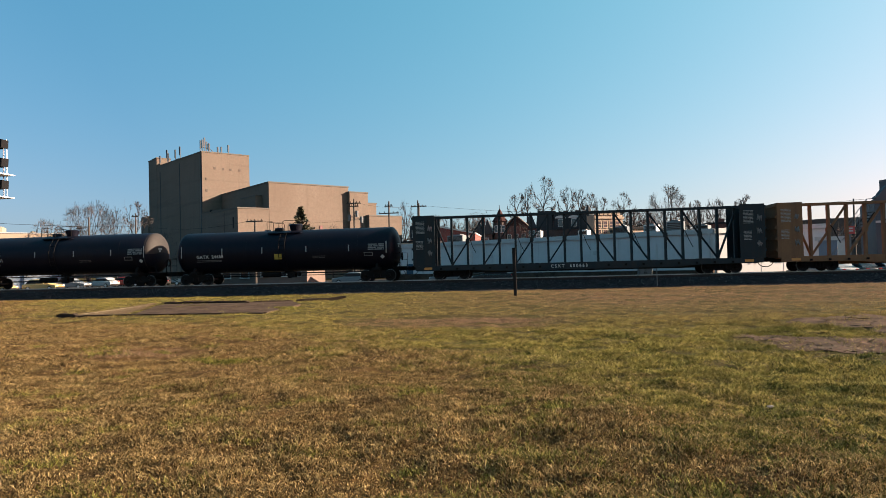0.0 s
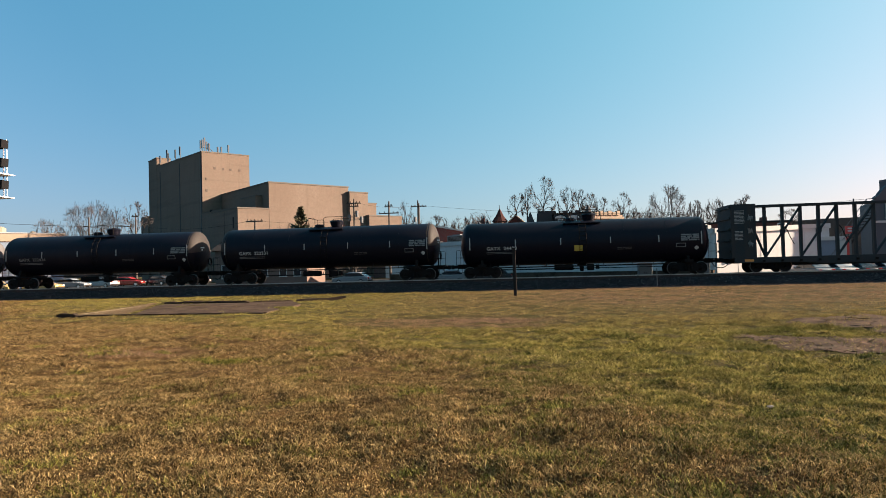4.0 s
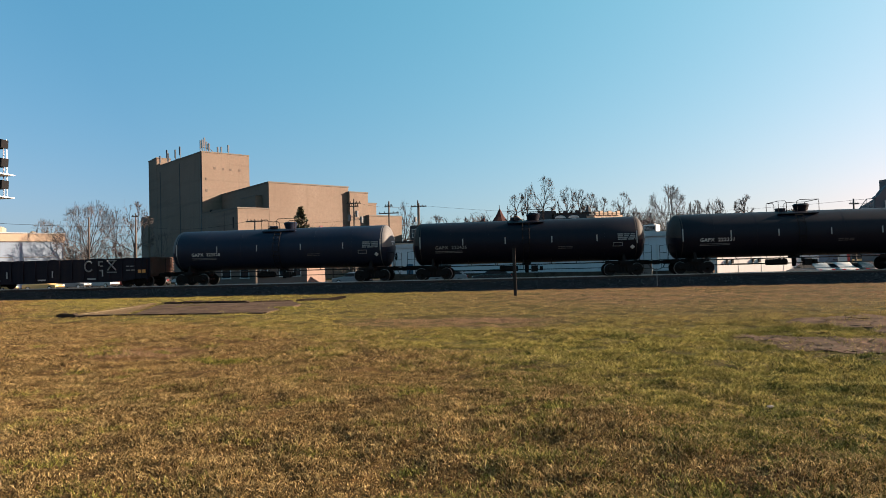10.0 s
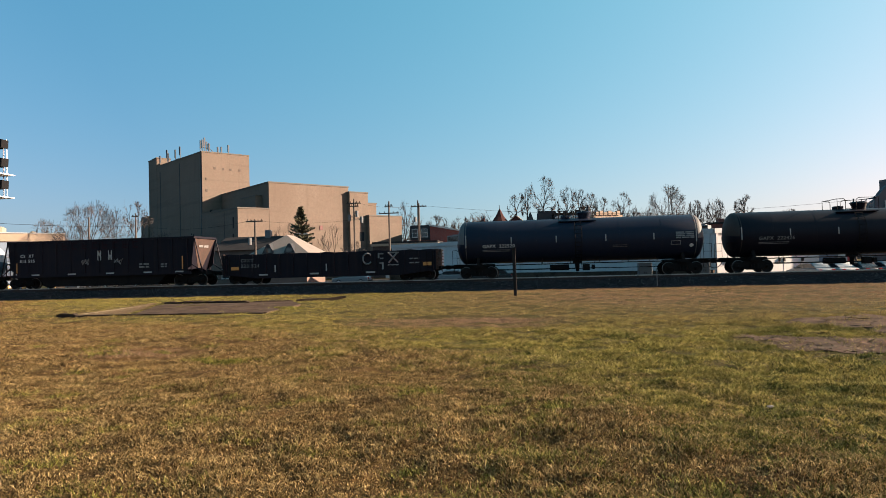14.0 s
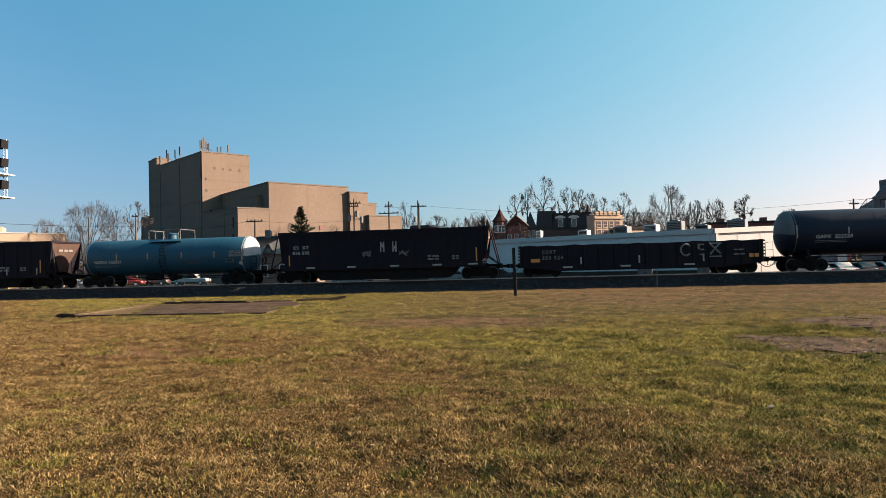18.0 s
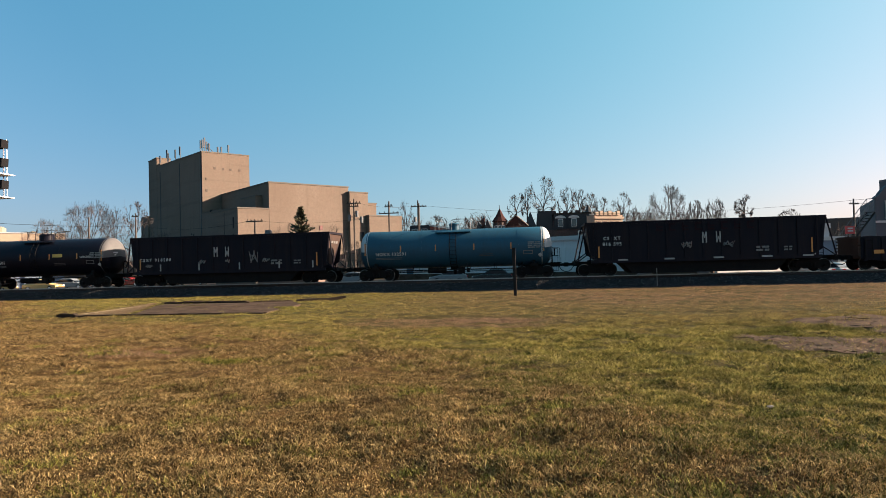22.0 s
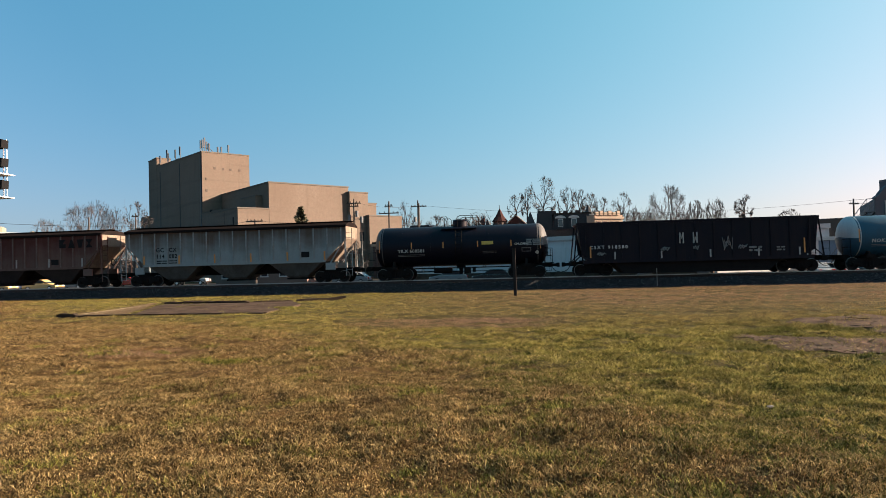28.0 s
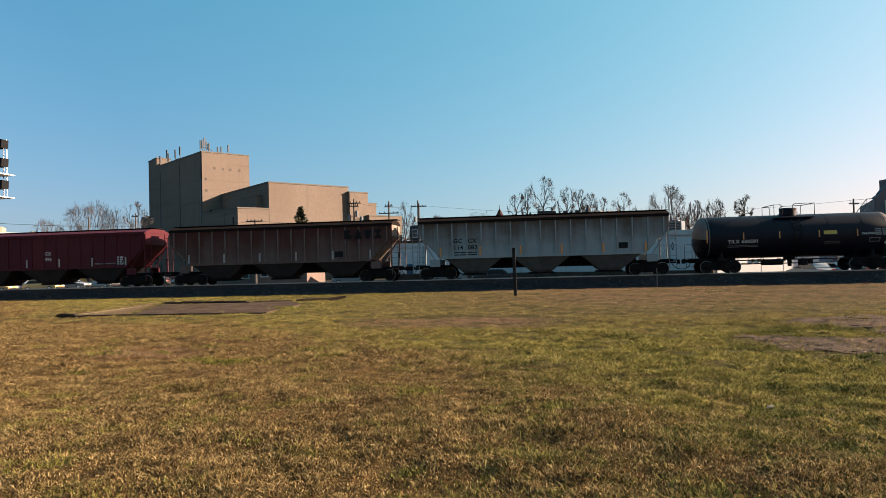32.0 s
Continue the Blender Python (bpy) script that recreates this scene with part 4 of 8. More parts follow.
        tube(bm, (d, 0, cz + r + 0.36), (d, 0, cz + r + 0.44), dome_r + 0.04, dome_r - 0.03, 16)
    part("manway", bm, material, car, smooth=True)
    for y0 in (-1.02, 0.72):
        part("platform", boxes((d - 1.25, d + 1.25, y0, y0 + 0.30, cz + r - 0.25, cz + r - 0.21)), material, car)
    bm = bmesh.new()
    zt = cz + r
    for yy in (-1.05, 1.05):
        tube(bm, (d - 0.75, yy, zt - 0.02), (d - 0.1, yy, zt - 0.02), 0.022, n=6)
        path_tube(bm, [(d - 1.25, yy, zt - 0.1), (d - 1.25, yy, zt + 0.62), (d - 0.85, yy, zt + 0.62), (d - 0.75, yy, zt + 0.5), (d - 0.75, yy, zt - 0.1)], 0.022, 6)
        path_tube(bm, [(d - 0.1, yy, zt - 0.1), (d - 0.1, yy, zt + 0.55), (d + 0.05, yy, zt + 0.66), (d + 1.25, yy, zt + 0.66), (d + 1.25, yy, zt - 0.1)], 0.022, 6)
    path_tube(bm, [(d + 1.25, -1.05, zt + 0.66), (d + 1.25, 1.05, zt + 0.66)], 0.022, 6)
    path_tube(bm, [(d - 1.25, -1.05, zt + 0.62), (d - 1.25, 1.05, zt + 0.62)], 0.022, 6)
    part("platform_railing", bm, "steel_grey" if skirt else "underframe", car)
    # ladder down the near side
    bm = bmesh.new()
    for xx in (d - 0.22, d + 0.22):
        pts = [(xx, -(r + 0.10) * math.sin(a), cz + (r + 0.10) * math.cos(a)) for a in [0.7 + 0.19 * k for k in range(12)]]
        path_tube(bm, pts, 0.02, 5)
        tube(bm, pts[-1], (xx, -r * 0.75, 0.55), 0.02, n=5)
    for k in range(11):
        a = 0.75 + 0.19 * k
        tube(bm, (d - 0.22, -(r + 0.10) * math.sin(a), cz + (r + 0.10) * math.cos(a)), (d + 0.22, -(r + 0.10) * math.sin(a), cz + (r + 0.10) * math.cos(a)), 0.014, n=4)
    part("ladder", bm, "underframe", car)
    # markings, lying on the curve of the shell
    def on_shell(x, z):
        """Pose on the near face at that height."""
        a = math.asin(max(-1, min(1, (z - cz) / r)))
        return pose(x, -(r + 0.012) * math.cos(a), z, -math.degrees(a), 0, 0)
    zt = cz - 0.42
    tx = -tl + 2 * tl * text_u - 1.0
    m = on_shell(tx, zt)
    letters(text, 0.33, mark, car, m @ pose(0, 0, 0, 90), "white painted reporting mark", 1.1)
    b = bars(car, 0, 0, 0, 2, 1.9, 0.035, 0.06, mark if mark != "white_mark" else "faded_mark", seed)
    b.matrix_basis = on_shell(tx, zt - 0.14)
    for k, u in enumerate((-0.93, -0.55, -0.18, 0.22, 0.60, 0.93)):
        o = boxes((-0.036, 0.036, -0.004, 0.004, -0.22 - (0.2 if abs(u) > 0.9 else 0), 0.22 + (0.2 if abs(u) > 0.9 else 0)))
        part("reflector", o, band, car, "", on_shell(u * tl * 0.985, cz + 0.05))
    o = bars(car, 0, 0, 0, 4, 1.15, 0.085, 0.035, "faded_mark", seed + 1)
    o.matrix_basis = on_shell(tl * 0.76, cz + 0.30)
    o = bars(car, 0, 0, 0, 2, 0.95, 0.05, 0.06, "dim_mark", seed + 2)
    o.matrix_basis = on_shell(tl * 0.27, cz - 0.45)
    o = part("stencil_frame", boxes((-0.32, 0.32, -0.004, 0.004, 0.10, 0.14), (-0.32, 0.32, -0.004, 0.004, -0.14, -0.10), (-0.32, -0.28, -0.004, 0.004, -0.1, 0.1), (0.28, 0.32, -0.004, 0.004, -0.1, 0.1)), "faded_mark", car, "hollow white stencilled box")
    o.matrix_basis = on_shell(tl * 0.76, cz - 0.42)
    # lines of small print on the leading end
    for k in range(2):
        part("small_print", boxes((-0.004, 0.004, -0.32 + 0.06 * k, 0.32 - 0.1 * k, -0.05, 0.05)), "white_mark", car, "", pose(tl - 0.07 - 0.02 * k, -0.62, cz + 0.26 - 0.16 * k, 0, -6, -30))
    o = part("hazard_placard", boxes((-0.115, 0.115, -0.004, 0.004, -0.115, 0.115)), "white_mark", car, "white diamond placard")
    o.matrix_basis = on_shell(tl * 0.88, cz - 0.62) @ pose(0, 0, 0, 0, 45, 0)
    TRAIN.append((car, half))
    return car, tl, on_shell


def end_stairs(car, half, z1, material):
    """Corner ladders, crossover platform and handrails at both ends."""
    for s in (-1, 1):
        for yy in (-1.42, 1.42):
            bm = bmesh.new()
            x = s * (half - 0.75)
            for xx in (x - 0.22, x + 0.22):
                tube(bm, (xx, yy, 0.45), (xx, yy, z1), 0.025, n=5)
            k = 0.5
            while k < z1:
                tube(bm, (x - 0.22, yy, k), (x + 0.22, yy, k), 0.014, n=4)
                k += 0.38
            part("ladder", bm, material, car)
        part("end_platform", boxes((min(s * (half - 1.0), s * (half - 0.5)), max(s * (half - 1.0), s * (half - 0.5)), -1.45, 1.45, 1.0, 1.05)), "underframe", car)
        bm = bmesh.new()
        x = s * (half - 0.5)
        path_tube(bm, [(x, -1.42, 1.0), (x, -1.42, 2.0), (x, 1.42, 2.0), (x, 1.42, 1.0)], 0.02, 5)
        tube(bm, (x, 0.5, 1.0), (x, 0.5, 2.0), 0.02, n=5)
        part("end_railing", bm, material, car)
        bm = bmesh.new()
        lathe(bm, [(s * (half - 0.62), 0.20), (s * (half - 0.59), 0.28), (s * (half - 0.57), 0.20)], Matrix.Translation((0, -0.7, 1.9)), 14)
        if s > 0:
            part("brake_wheel", bm, "underframe", car)
        else:
            bm.free()


def coal_hopper(length, text1, text2, label, seed, inset=1.25):
    half = length / 2
    car = thing("hopper_car", pose(0, TRACK_Y, RAIL_Z), label, "hopper car", "open hopper cars of the train")
    hb, w, zt, zb = half - inset, 1.59, 3.58, 0.98
    for s in (-1, 1):
        bm = bmesh.new()
        prism(bm, [(-hb, zt), (hb, zt), (hb - 0.22, 1.5), (hb - 1.0, zb), (-hb + 1.0, zb), (-hb + 0.22, 1.5)], s * w - 0.03, s * w + 0.03)
        part("side_sheet", bm, "car_black", car)
        part("top_chord", boxes((-hb - 0.03, hb + 0.03, s * w - 0.08, s * w + 0.08, zt - 0.10, zt + 0.05)), "car_black", car)
        part("side_sill", boxes((-hb + 0.3, hb - 0.3, s * w - 0.07, s * w + 0.07, zb - 0.10, zb + 0.12)), "car_black", car)
        k = -hb + 0.55
        n = 13
        for j in range(n):
            x = -hb + 0.55 + j * (2 * hb - 1.1) / (n - 1)
            part("side_post", boxes((x - 0.05, x + 0.05, -0.05, 0.05, zb + 0.1, zt - 0.08)), "car_black", car, "", pose(0, s * (w + (0.035 if s < 0 else 0.035)), 0))
    for s in (-1, 1):
        # sloped end sheet, pinched towards the hopper mouth
        bm = bmesh.new()
        a = [(hb, -w, zt - 0.05), (hb, w, zt - 0.05), (hb - 0.45, 0.30, 1.30), (hb - 0.45, -0.30, 1.30)]
        f = [bm.verts.new((s * x, y, z)) for x, y, z in a]
        g = [bm.verts.new((s * (x - 0.05), y, z)) for x, y, z in a]
        bm.faces.new(f)
        bm.faces.new(g[::-1])
        for k in range(4):
            bm.faces.new((f[k], g[k], g[(k + 1) % 4], f[(k + 1) % 4]))
        part("slope_sheet", bm, "car_rust", car, "rusty brown sloping end sheet")
        for yy in (-1, 1):
            # dark corner plates either side of the pinched sheet
            bm = bmesh.new()
            a = [(hb - 0.02, yy * w, zt - 0.1), (hb - 0.47, yy * 0.30, 1.30), (hb - 0.75, yy * w, 1.05)]
            f = [bm.verts.new((s * x, y, z)) for x, y, z in a]
            g = [bm.verts.new((s * (x - 0.04), y, z)) for x, y, z in a]
            bm.faces.new(f)
            bm.faces.new(g[::-1])
            for k in range(3):
                bm.faces.new((f[k], g[k], g[(k + 1) % 3], f[(k + 1) % 3]))
            part("corner_plate", bm, "car_black", car)
        part("end_chord", boxes((s * hb - 0.07, s * hb + 0.07, -w, w, zt - 0.10, zt + 0.05)), "car_black", car)
        for yy in (-w, w):
            bm = bmesh.new()
            tube(bm, (s * hb, yy, zt), (s * (half - 0.75), yy, 1.0), 0.05, n=5)
            tube(bm, (s * (hb - 0.9), yy, 2.1), (s * (half - 0.75), yy, 1.0), 0.04, n=5)
            part("corner_brace", bm, "car_black", car)
        part("end_sill", boxes((min(s * (half - 3.2), s * (half - 0.55)), max(s * (half - 3.2), s * (half - 0.55)), -0.5, 0.5, 0.72, 1.02), (s * (half - 0.7) - 0.12, s * (half - 0.7) + 0.12, -1.45, 1.45, 0.8, 1.05)), "underframe", car)
        truck(car, s * (half - 2.1))
        bars(car, 0, 0, 0, 1, 1.5, 0.17, 0.05, "faded_mark", seed + 5).matrix_basis = pose(s * (hb - 0.075), -0.75 * s, 3.0, 11.3, 0, 90 * s)
    grab_irons(car, -hb + 0.45, -w - 0.03, 1.2, 3.0, 6, material="car_black")
    grab_irons(car, hb - 0.45, -w - 0.03, 1.2, 3.0, 6, material="car_black")
    # the tub between the trucks, and the coal-black floor
    bm = bmesh.new()
    prism(bm, [(-hb + 2.2, zb), (hb - 2.2, zb), (hb - 3.0, 0.16), (-hb + 3.0, 0.16)], -1.46, 1.46)
    part("hopper_tub", bm, "underframe", car)
    part("floor", boxes((-hb + 1.5, hb - 1.5, -w + 0.04, w - 0.04, zb + 0.25, zb + 0.33)), "underframe", car)
    couplers(car, half)
    y = -w - 0.09
    for k, x in enumerate((-5.2, -2.2, 0.9, 3.9, 6.4)):
        part("reflector", boxes((x - 0.32, x + 0.32, -0.004, 0.004, 1.02, 1.13) if seed % 2 else (x - 0.05, x + 0.05, -0.004, 0.004, 1.12, 1.62)), "reflect_strip", car, "", pose(0, y, 0))
    part("reflector", boxes((-0.045, 0.045, -0.004, 0.004, 1.25, 2.2)), "orange_mark", car, "", pose(hb - 0.9, y, 0))
    part("reflector", boxes((-0.045, 0.045, -0.004, 0.004, 1.25, 2.0)), "orange_mark", car, "", pose(-hb + 0.8, y, 0))
    if seed % 2:
        letters(text1, 0.31, "white_mark", car, side_pose(-hb + 1.1, y, 2.42), "white painted reporting mark", 1.25)
        letters(text2, 0.31, "white_mark", car, side_pose(-hb + 1.05, y, 2.04), "", 1.25)
    else:
        letters(text1 + " " + text2, 0.31, "white_mark", car, side_pose(-hb + 0.75, y, 1.84), "white painted reporting mark", 1.45)
    mx = -0.1 if seed % 2 else -1.05
    for x, flip in ((mx, 1), (mx + 0.87, -1)):
        # a pair of tall narrow letters
        bm = bmesh.new()
        for dx in (0, 0.22):
            box(bm, dx, dx + 0.08, -0.004, 0.004, -0.36, 0.36)
        tube(bm, (0.06, 0, 0.33 * flip), (0.15, 0, -0.05 * flip), 0.035, n=4)
        tube(bm, (0.15, 0, -0.05 * flip), (0.24, 0, 0.33 * flip), 0.035, n=4)
        part("tall_letter", bm, "reflect_strip", car, "worn white block letter", pose(x, y, 2.42))
    for dx, dz, sw, sh in (((-1.25, 1.95, 0.55, 0.45), (1.35, 1.95, 0.6, 0.5)) if seed % 2 else ((-1.15, 1.72, 0.5, 0.4), (0.9, 1.75, 0.3, 0.35), (2.75, 1.95, 0.55, 0.95), (3.7, 1.75, 0.55, 0.35), (-5.3, 1.5, 0.5, 0.3))):
        scrawl(car, mx + dx, y, dz, sw, sh, seed + round(dx * 4), "faded_mark")
    if seed % 2:
        for k in range(8):
            part("faded_paint", boxes((0, 0.42, -0.003, 0.003, 0, 0.11), (0, 0.13, -0.003, 0.003, 0.11, 0.5), (0.1, 0.42, -0.003, 0.003, 0.39 if k % 2 else 0.22, 0.5 if k % 2 else 0.32)), "faint_red", car, "ghost of old dark red paint", pose(-3.0 + k * 0.82, y, 2.92))
    bars(car, hb - 4.3, y, 1.75, 2, 0.8, 0.13, 0.07, "faded_mark", seed)
    bars(car, hb - 2.6, y, 1.7, 2, 0.5, 0.10, 0.07, "faded_mark", seed + 9)
    TRAIN.append((car, half))
    return car


def gondola(length, label):
    half = length / 2
    car = thing("gondola_car", pose(0, TRACK_Y, RAIL_Z), label, "gondola car")
    hb, w = half - 0.75, 1.48
    rng = random.Random(8)
    for s in (-1, 1):
        bm = bmesh.new()
        n = 26
        top = [(-hb + 2 * hb * k / n, 2.18 + rng.uniform(-0.045, 0.03)) for k in range(n + 1)]
        prism(bm, [*top, (hb, 0.72), (hb - 2.6, 0.42), (-hb + 2.6, 0.42), (-hb, 0.72)], s * w - 0.03, s * w + 0.03)
        part("side_sheet", bm, "car_black", car)
        for j in range(16):
            x = -hb + 0.25 + j * (2 * hb - 0.5) / 15
            part("side_post", boxes((x - 0.08, x + 0.08, -0.06, 0.06, 0.6, 2.1)), "car_black", car, "", pose(0, s * (w + 0.05), 0))
        part("end_wall", boxes((s * hb - 0.05, s * hb + 0.05, -w + 0.03, w - 0.03, 0.75, 2.2)), "car_rust", car, "dented rusty end wall")
        for k in range(6):
            part("end_rib", boxes((s * (hb + 0.10) - 0.06, s * (hb + 0.10) + 0.06, -w, w, 0.95 + k * 0.22, 1.06 + k * 0.22)), "car_rust", car)
        part("end_sill", boxes((min(s * (half - 3.2), s * (half - 0.55)), max(s * (half - 3.2), s * (half - 0.55)), -0.5, 0.5, 0.68, 0.98)), "underframe", car)
        truck(car, s * (half - 2.2))
    part("floor", boxes((-hb, hb, -w + 0.03, w - 0.03, 0.85, 0.93)), "car_rust", car)
    part("centre_sill", boxes((-hb + 1, hb - 1, -0.3, 0.3, 0.45, 0.85)), "underframe", car)
    couplers(car, half)
    brake_gear(car, half)
    grab_irons(car, -hb + 0.4, -w - 0.12, 0.9, 1.9, 3)
    grab_irons(car, hb - 0.4, -w - 0.12, 0.9, 1.9, 3)
    y = -w - 0.125
    # road's big initials, as plain shapes of their colour
    bm = bmesh.new()
    for k in range(10):
        a0, a1 = 0.7 + k * 0.49, 0.7 + (k + 1) * 0.49
        tube(bm, (0.33 * math.cos(a0), 0, 0.38 * math.sin(a0)), (0.33 * math.cos(a1), 0, 0.38 * math.sin(a1)), 0.06, n=4)
    part("emblem", bm, "faded_mark", car, "faded white round shape", pose(3.0, y, 1.62))
    bm = boxes((-0.2, 0.2, -0.004, 0.004, 0.28, 0.38), (-0.2, -0.08, -0.004, 0.004, 0.02, 0.3), (-0.05, 0.2, -0.004, 0.004, -0.05, 0.05), (-0.1, 0.15, -0.004, 0.004, -0.38, -0.28))
    part("emblem", bm, "faded_mark", car, "worn white angular shape", pose(3.95, y, 1.62))
    bm = bmesh.new()
    tube(bm, (-0.35, 0, 0.36), (0.33, 0, -0.36), 0.06, n=4)
    tube(bm, (0.30, 0, 0.36), (-0.33, 0, -0.36), 0.06, n=4)
    box(bm, -0.4, 0.4, -0.004, 0.004, 0.3, 0.4)
    box(bm, -0.4, 0.4, -0.004, 0.004, -0.55, -0.47)
    part("emblem", bm, "faded_mark", car, "faded white crossed shape", pose(4.85, y, 1.66))
    bars(car, 6.0, y, 1.6, 2, 0.7, 0.09, 0.2, "faded_mark", 3)
    letters("CSXT", 0.32, "faded_mark", car, side_pose(-6.4, y, 1.62), "worn white reporting mark", 1.35)
    letters("323 524", 0.34, "faded_mark", car, side_pose(-6.4, y, 1.22), "", 1.3)
    for x in (-4.7, -0.9, 3.2):
        part("reflector", boxes((-0.33, 0.33, -0.004, 0.004, 0, 0.11)), "reflect_strip", car, "", pose(x, y, 0.62))
        part("reflector", boxes((-0.05, 0.05, -0.004, 0.004, 0, 0.5)), "reflect_strip", car, "", pose(x + 0.9, y, 0.85))
    for x in (-hb + 1.0, hb - 0.6):
        part("reflector", boxes((-0.3, 0.3, -0.004, 0.004, 0, 0.24)), "orange_mark", car, "", pose(x, y, 1.05))
    TRAIN.append((car, half))
    return car


def covered_hopper(length, material, label, seed, ribs=17, posts="reflect_strip", roof_mat="roof_rust", end_mat="end_pale"):
    half = length / 2
    car = thing("covered_hopper", pose(0, TRACK_Y, RAIL_Z), label, "hopper car", "covered hopper cars of the train")
    hb, w, zt, zs = half - 0.95, 1.50, 4.02, 1.55
    # body: side walls with the lower end corners cut away along the slope sheets
    outline = [(-hb, zt), (hb, zt), (hb, 3.15), (hb - 1.55, zs), (-hb + 1.55, zs), (-hb, 3.15)]
    bm = bmesh.new()
    prism(bm, outline, -w, w)
    body = part("body", bm, material, car, bevel=0.015)
    bm = bmesh.new()
    prism_x(bm, [(-w - 0.05, zt - 0.02), (-w - 0.05, zt + 0.08), (-0.9, zt + 0.27), (-0.3, zt + 0.31), (0.3, zt + 0.31), (0.9, zt + 0.27), (w + 0.05, zt + 0.08), (w + 0.05, zt - 0.02)], -hb - 0.04, hb + 0.04)
    part("roof", bm, roof_mat, car)
    part("running_board", boxes((-hb - 0.2, hb + 0.2, -0.55, 0.55, zt + 0.36, zt + 0.40)), "roof_rust", car)
    for k in range(10):
        x = -hb + 0.9 + k * (2 * hb - 1.8) / 9
        part("hatch", boxes((x - 0.45, x + 0.45, -0.35, 0.35, zt + 0.30, zt + 0.37)), roof_mat, car)
    for s in (-1, 1):
        for j in range(ribs):
            x = -hb + 0.35 + j * (2 * hb - 0.7) / (ribs - 1)
            z0 = max(zs, zs + (abs(x) - (hb - 1.55)) * 1.032)
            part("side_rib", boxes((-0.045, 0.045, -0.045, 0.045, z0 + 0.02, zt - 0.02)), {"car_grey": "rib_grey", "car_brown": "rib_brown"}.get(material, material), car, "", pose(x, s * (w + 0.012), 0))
        part("side_sill", boxes((-hb + 1.5, hb - 1.5, -0.05, 0.05, zs - 0.10, zs + 0.06)), material, car, "", pose(0, s * (w + 0.03), 0))
        part("eave", boxes((-hb, hb, -0.05, 0.05, zt - 0.10, zt + 0.02)), roof_mat, car, "", pose(0, s * (w + 0.06), 0))
        # the pale default end_mat holds sunlight in its colour; red keeps its paint
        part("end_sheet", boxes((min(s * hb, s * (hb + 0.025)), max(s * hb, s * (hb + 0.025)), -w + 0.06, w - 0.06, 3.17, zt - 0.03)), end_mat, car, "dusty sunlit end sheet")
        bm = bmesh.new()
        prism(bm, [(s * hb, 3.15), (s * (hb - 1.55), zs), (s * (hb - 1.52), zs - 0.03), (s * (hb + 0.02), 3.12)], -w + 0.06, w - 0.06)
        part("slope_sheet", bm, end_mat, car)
        # end framing: bolster block, sill and slanted braces
        part("stub_sill", boxes((min(s * (half - 3.4), s * (half - 0.5)), max(s * (half - 3.4), s * (half - 0.5)), -0.35, 0.35, 0.74, 1.02)), "underframe", car)
        for yy in (-w, w):
            bm = boxes((-0.35, 0.35, -0.06, 0.06, 0.92, 1.42))
            part("jacking_pad", bm, material, car, "", pose(s * (hb - 1.15), yy, 0))
            bm = bmesh.new()
            tube(bm, (s * (hb - 0.08), yy, 3.2), (s * (hb - 0.05), yy, 1.05), 0.05, n=5)
            tube(bm, (s * (hb - 0.08), yy, 3.1), (s * (hb - 1.15), yy, 1.4), 0.05, n=5)
            part("end_post", bm, material, car)
        truck(car, s * (half - 2.2))
    for bx in (-4.65, 0.0, 4.65):
        bm = bmesh.new()
        top = [(-2.05, -w + 0.02), (2.05, -w + 0.02), (2.05, w - 0.02), (-2.05, w - 0.02)]
        mid = [(-0.85, -1.05), (0.85, -1.05), (0.85, 1.05), (-0.85, 1.05)]
        low = [(-0.62, -0.9), (0.62, -0.9), (0.62, 0.9), (-0.62, 0.9)]
        rings = [[bm.verts.new((bx + x, y, z)) for x, y in ring] for ring, z in ((top, zs - 0.02), (mid, 0.55), (low, 0.40))]
        for p, q in zip(rings, rings[1:]):
            for k in range(4):
                bm.faces.new((p[k], p[(k + 1) % 4], q[(k + 1) % 4], q[k]))
        bm.faces.new(rings[0])
        bm.faces.new(rings[-1][::-1])
        h = part("hopper_bay", bm, "bay_grey" if material == "car_grey" else "bay_dark", car)
        part("outlet_gate", boxes((bx - 0.85, bx + 0.85, -0.8, 0.8, 0.28, 0.40)), "underframe", h)
    part("centre_sill", boxes((-hb + 2, hb - 2, -0.28, 0.28, 0.72, 1.54)), "underframe", car)
    couplers(car, half)
    end_stairs(car, half, zt - 0.2, material)
    y = -w - 0.092
    for j in range(6):
        x = -hb + 1.55 + j * (2 * hb - 3.1) / 5
        part("reflector", boxes((-0.06, 0.06, -0.004, 0.004, 0, 0.62)), posts, car, "", pose(x, y, zs + 0.08))
    TRAIN.append((car, half))
    return car, hb, zs, y


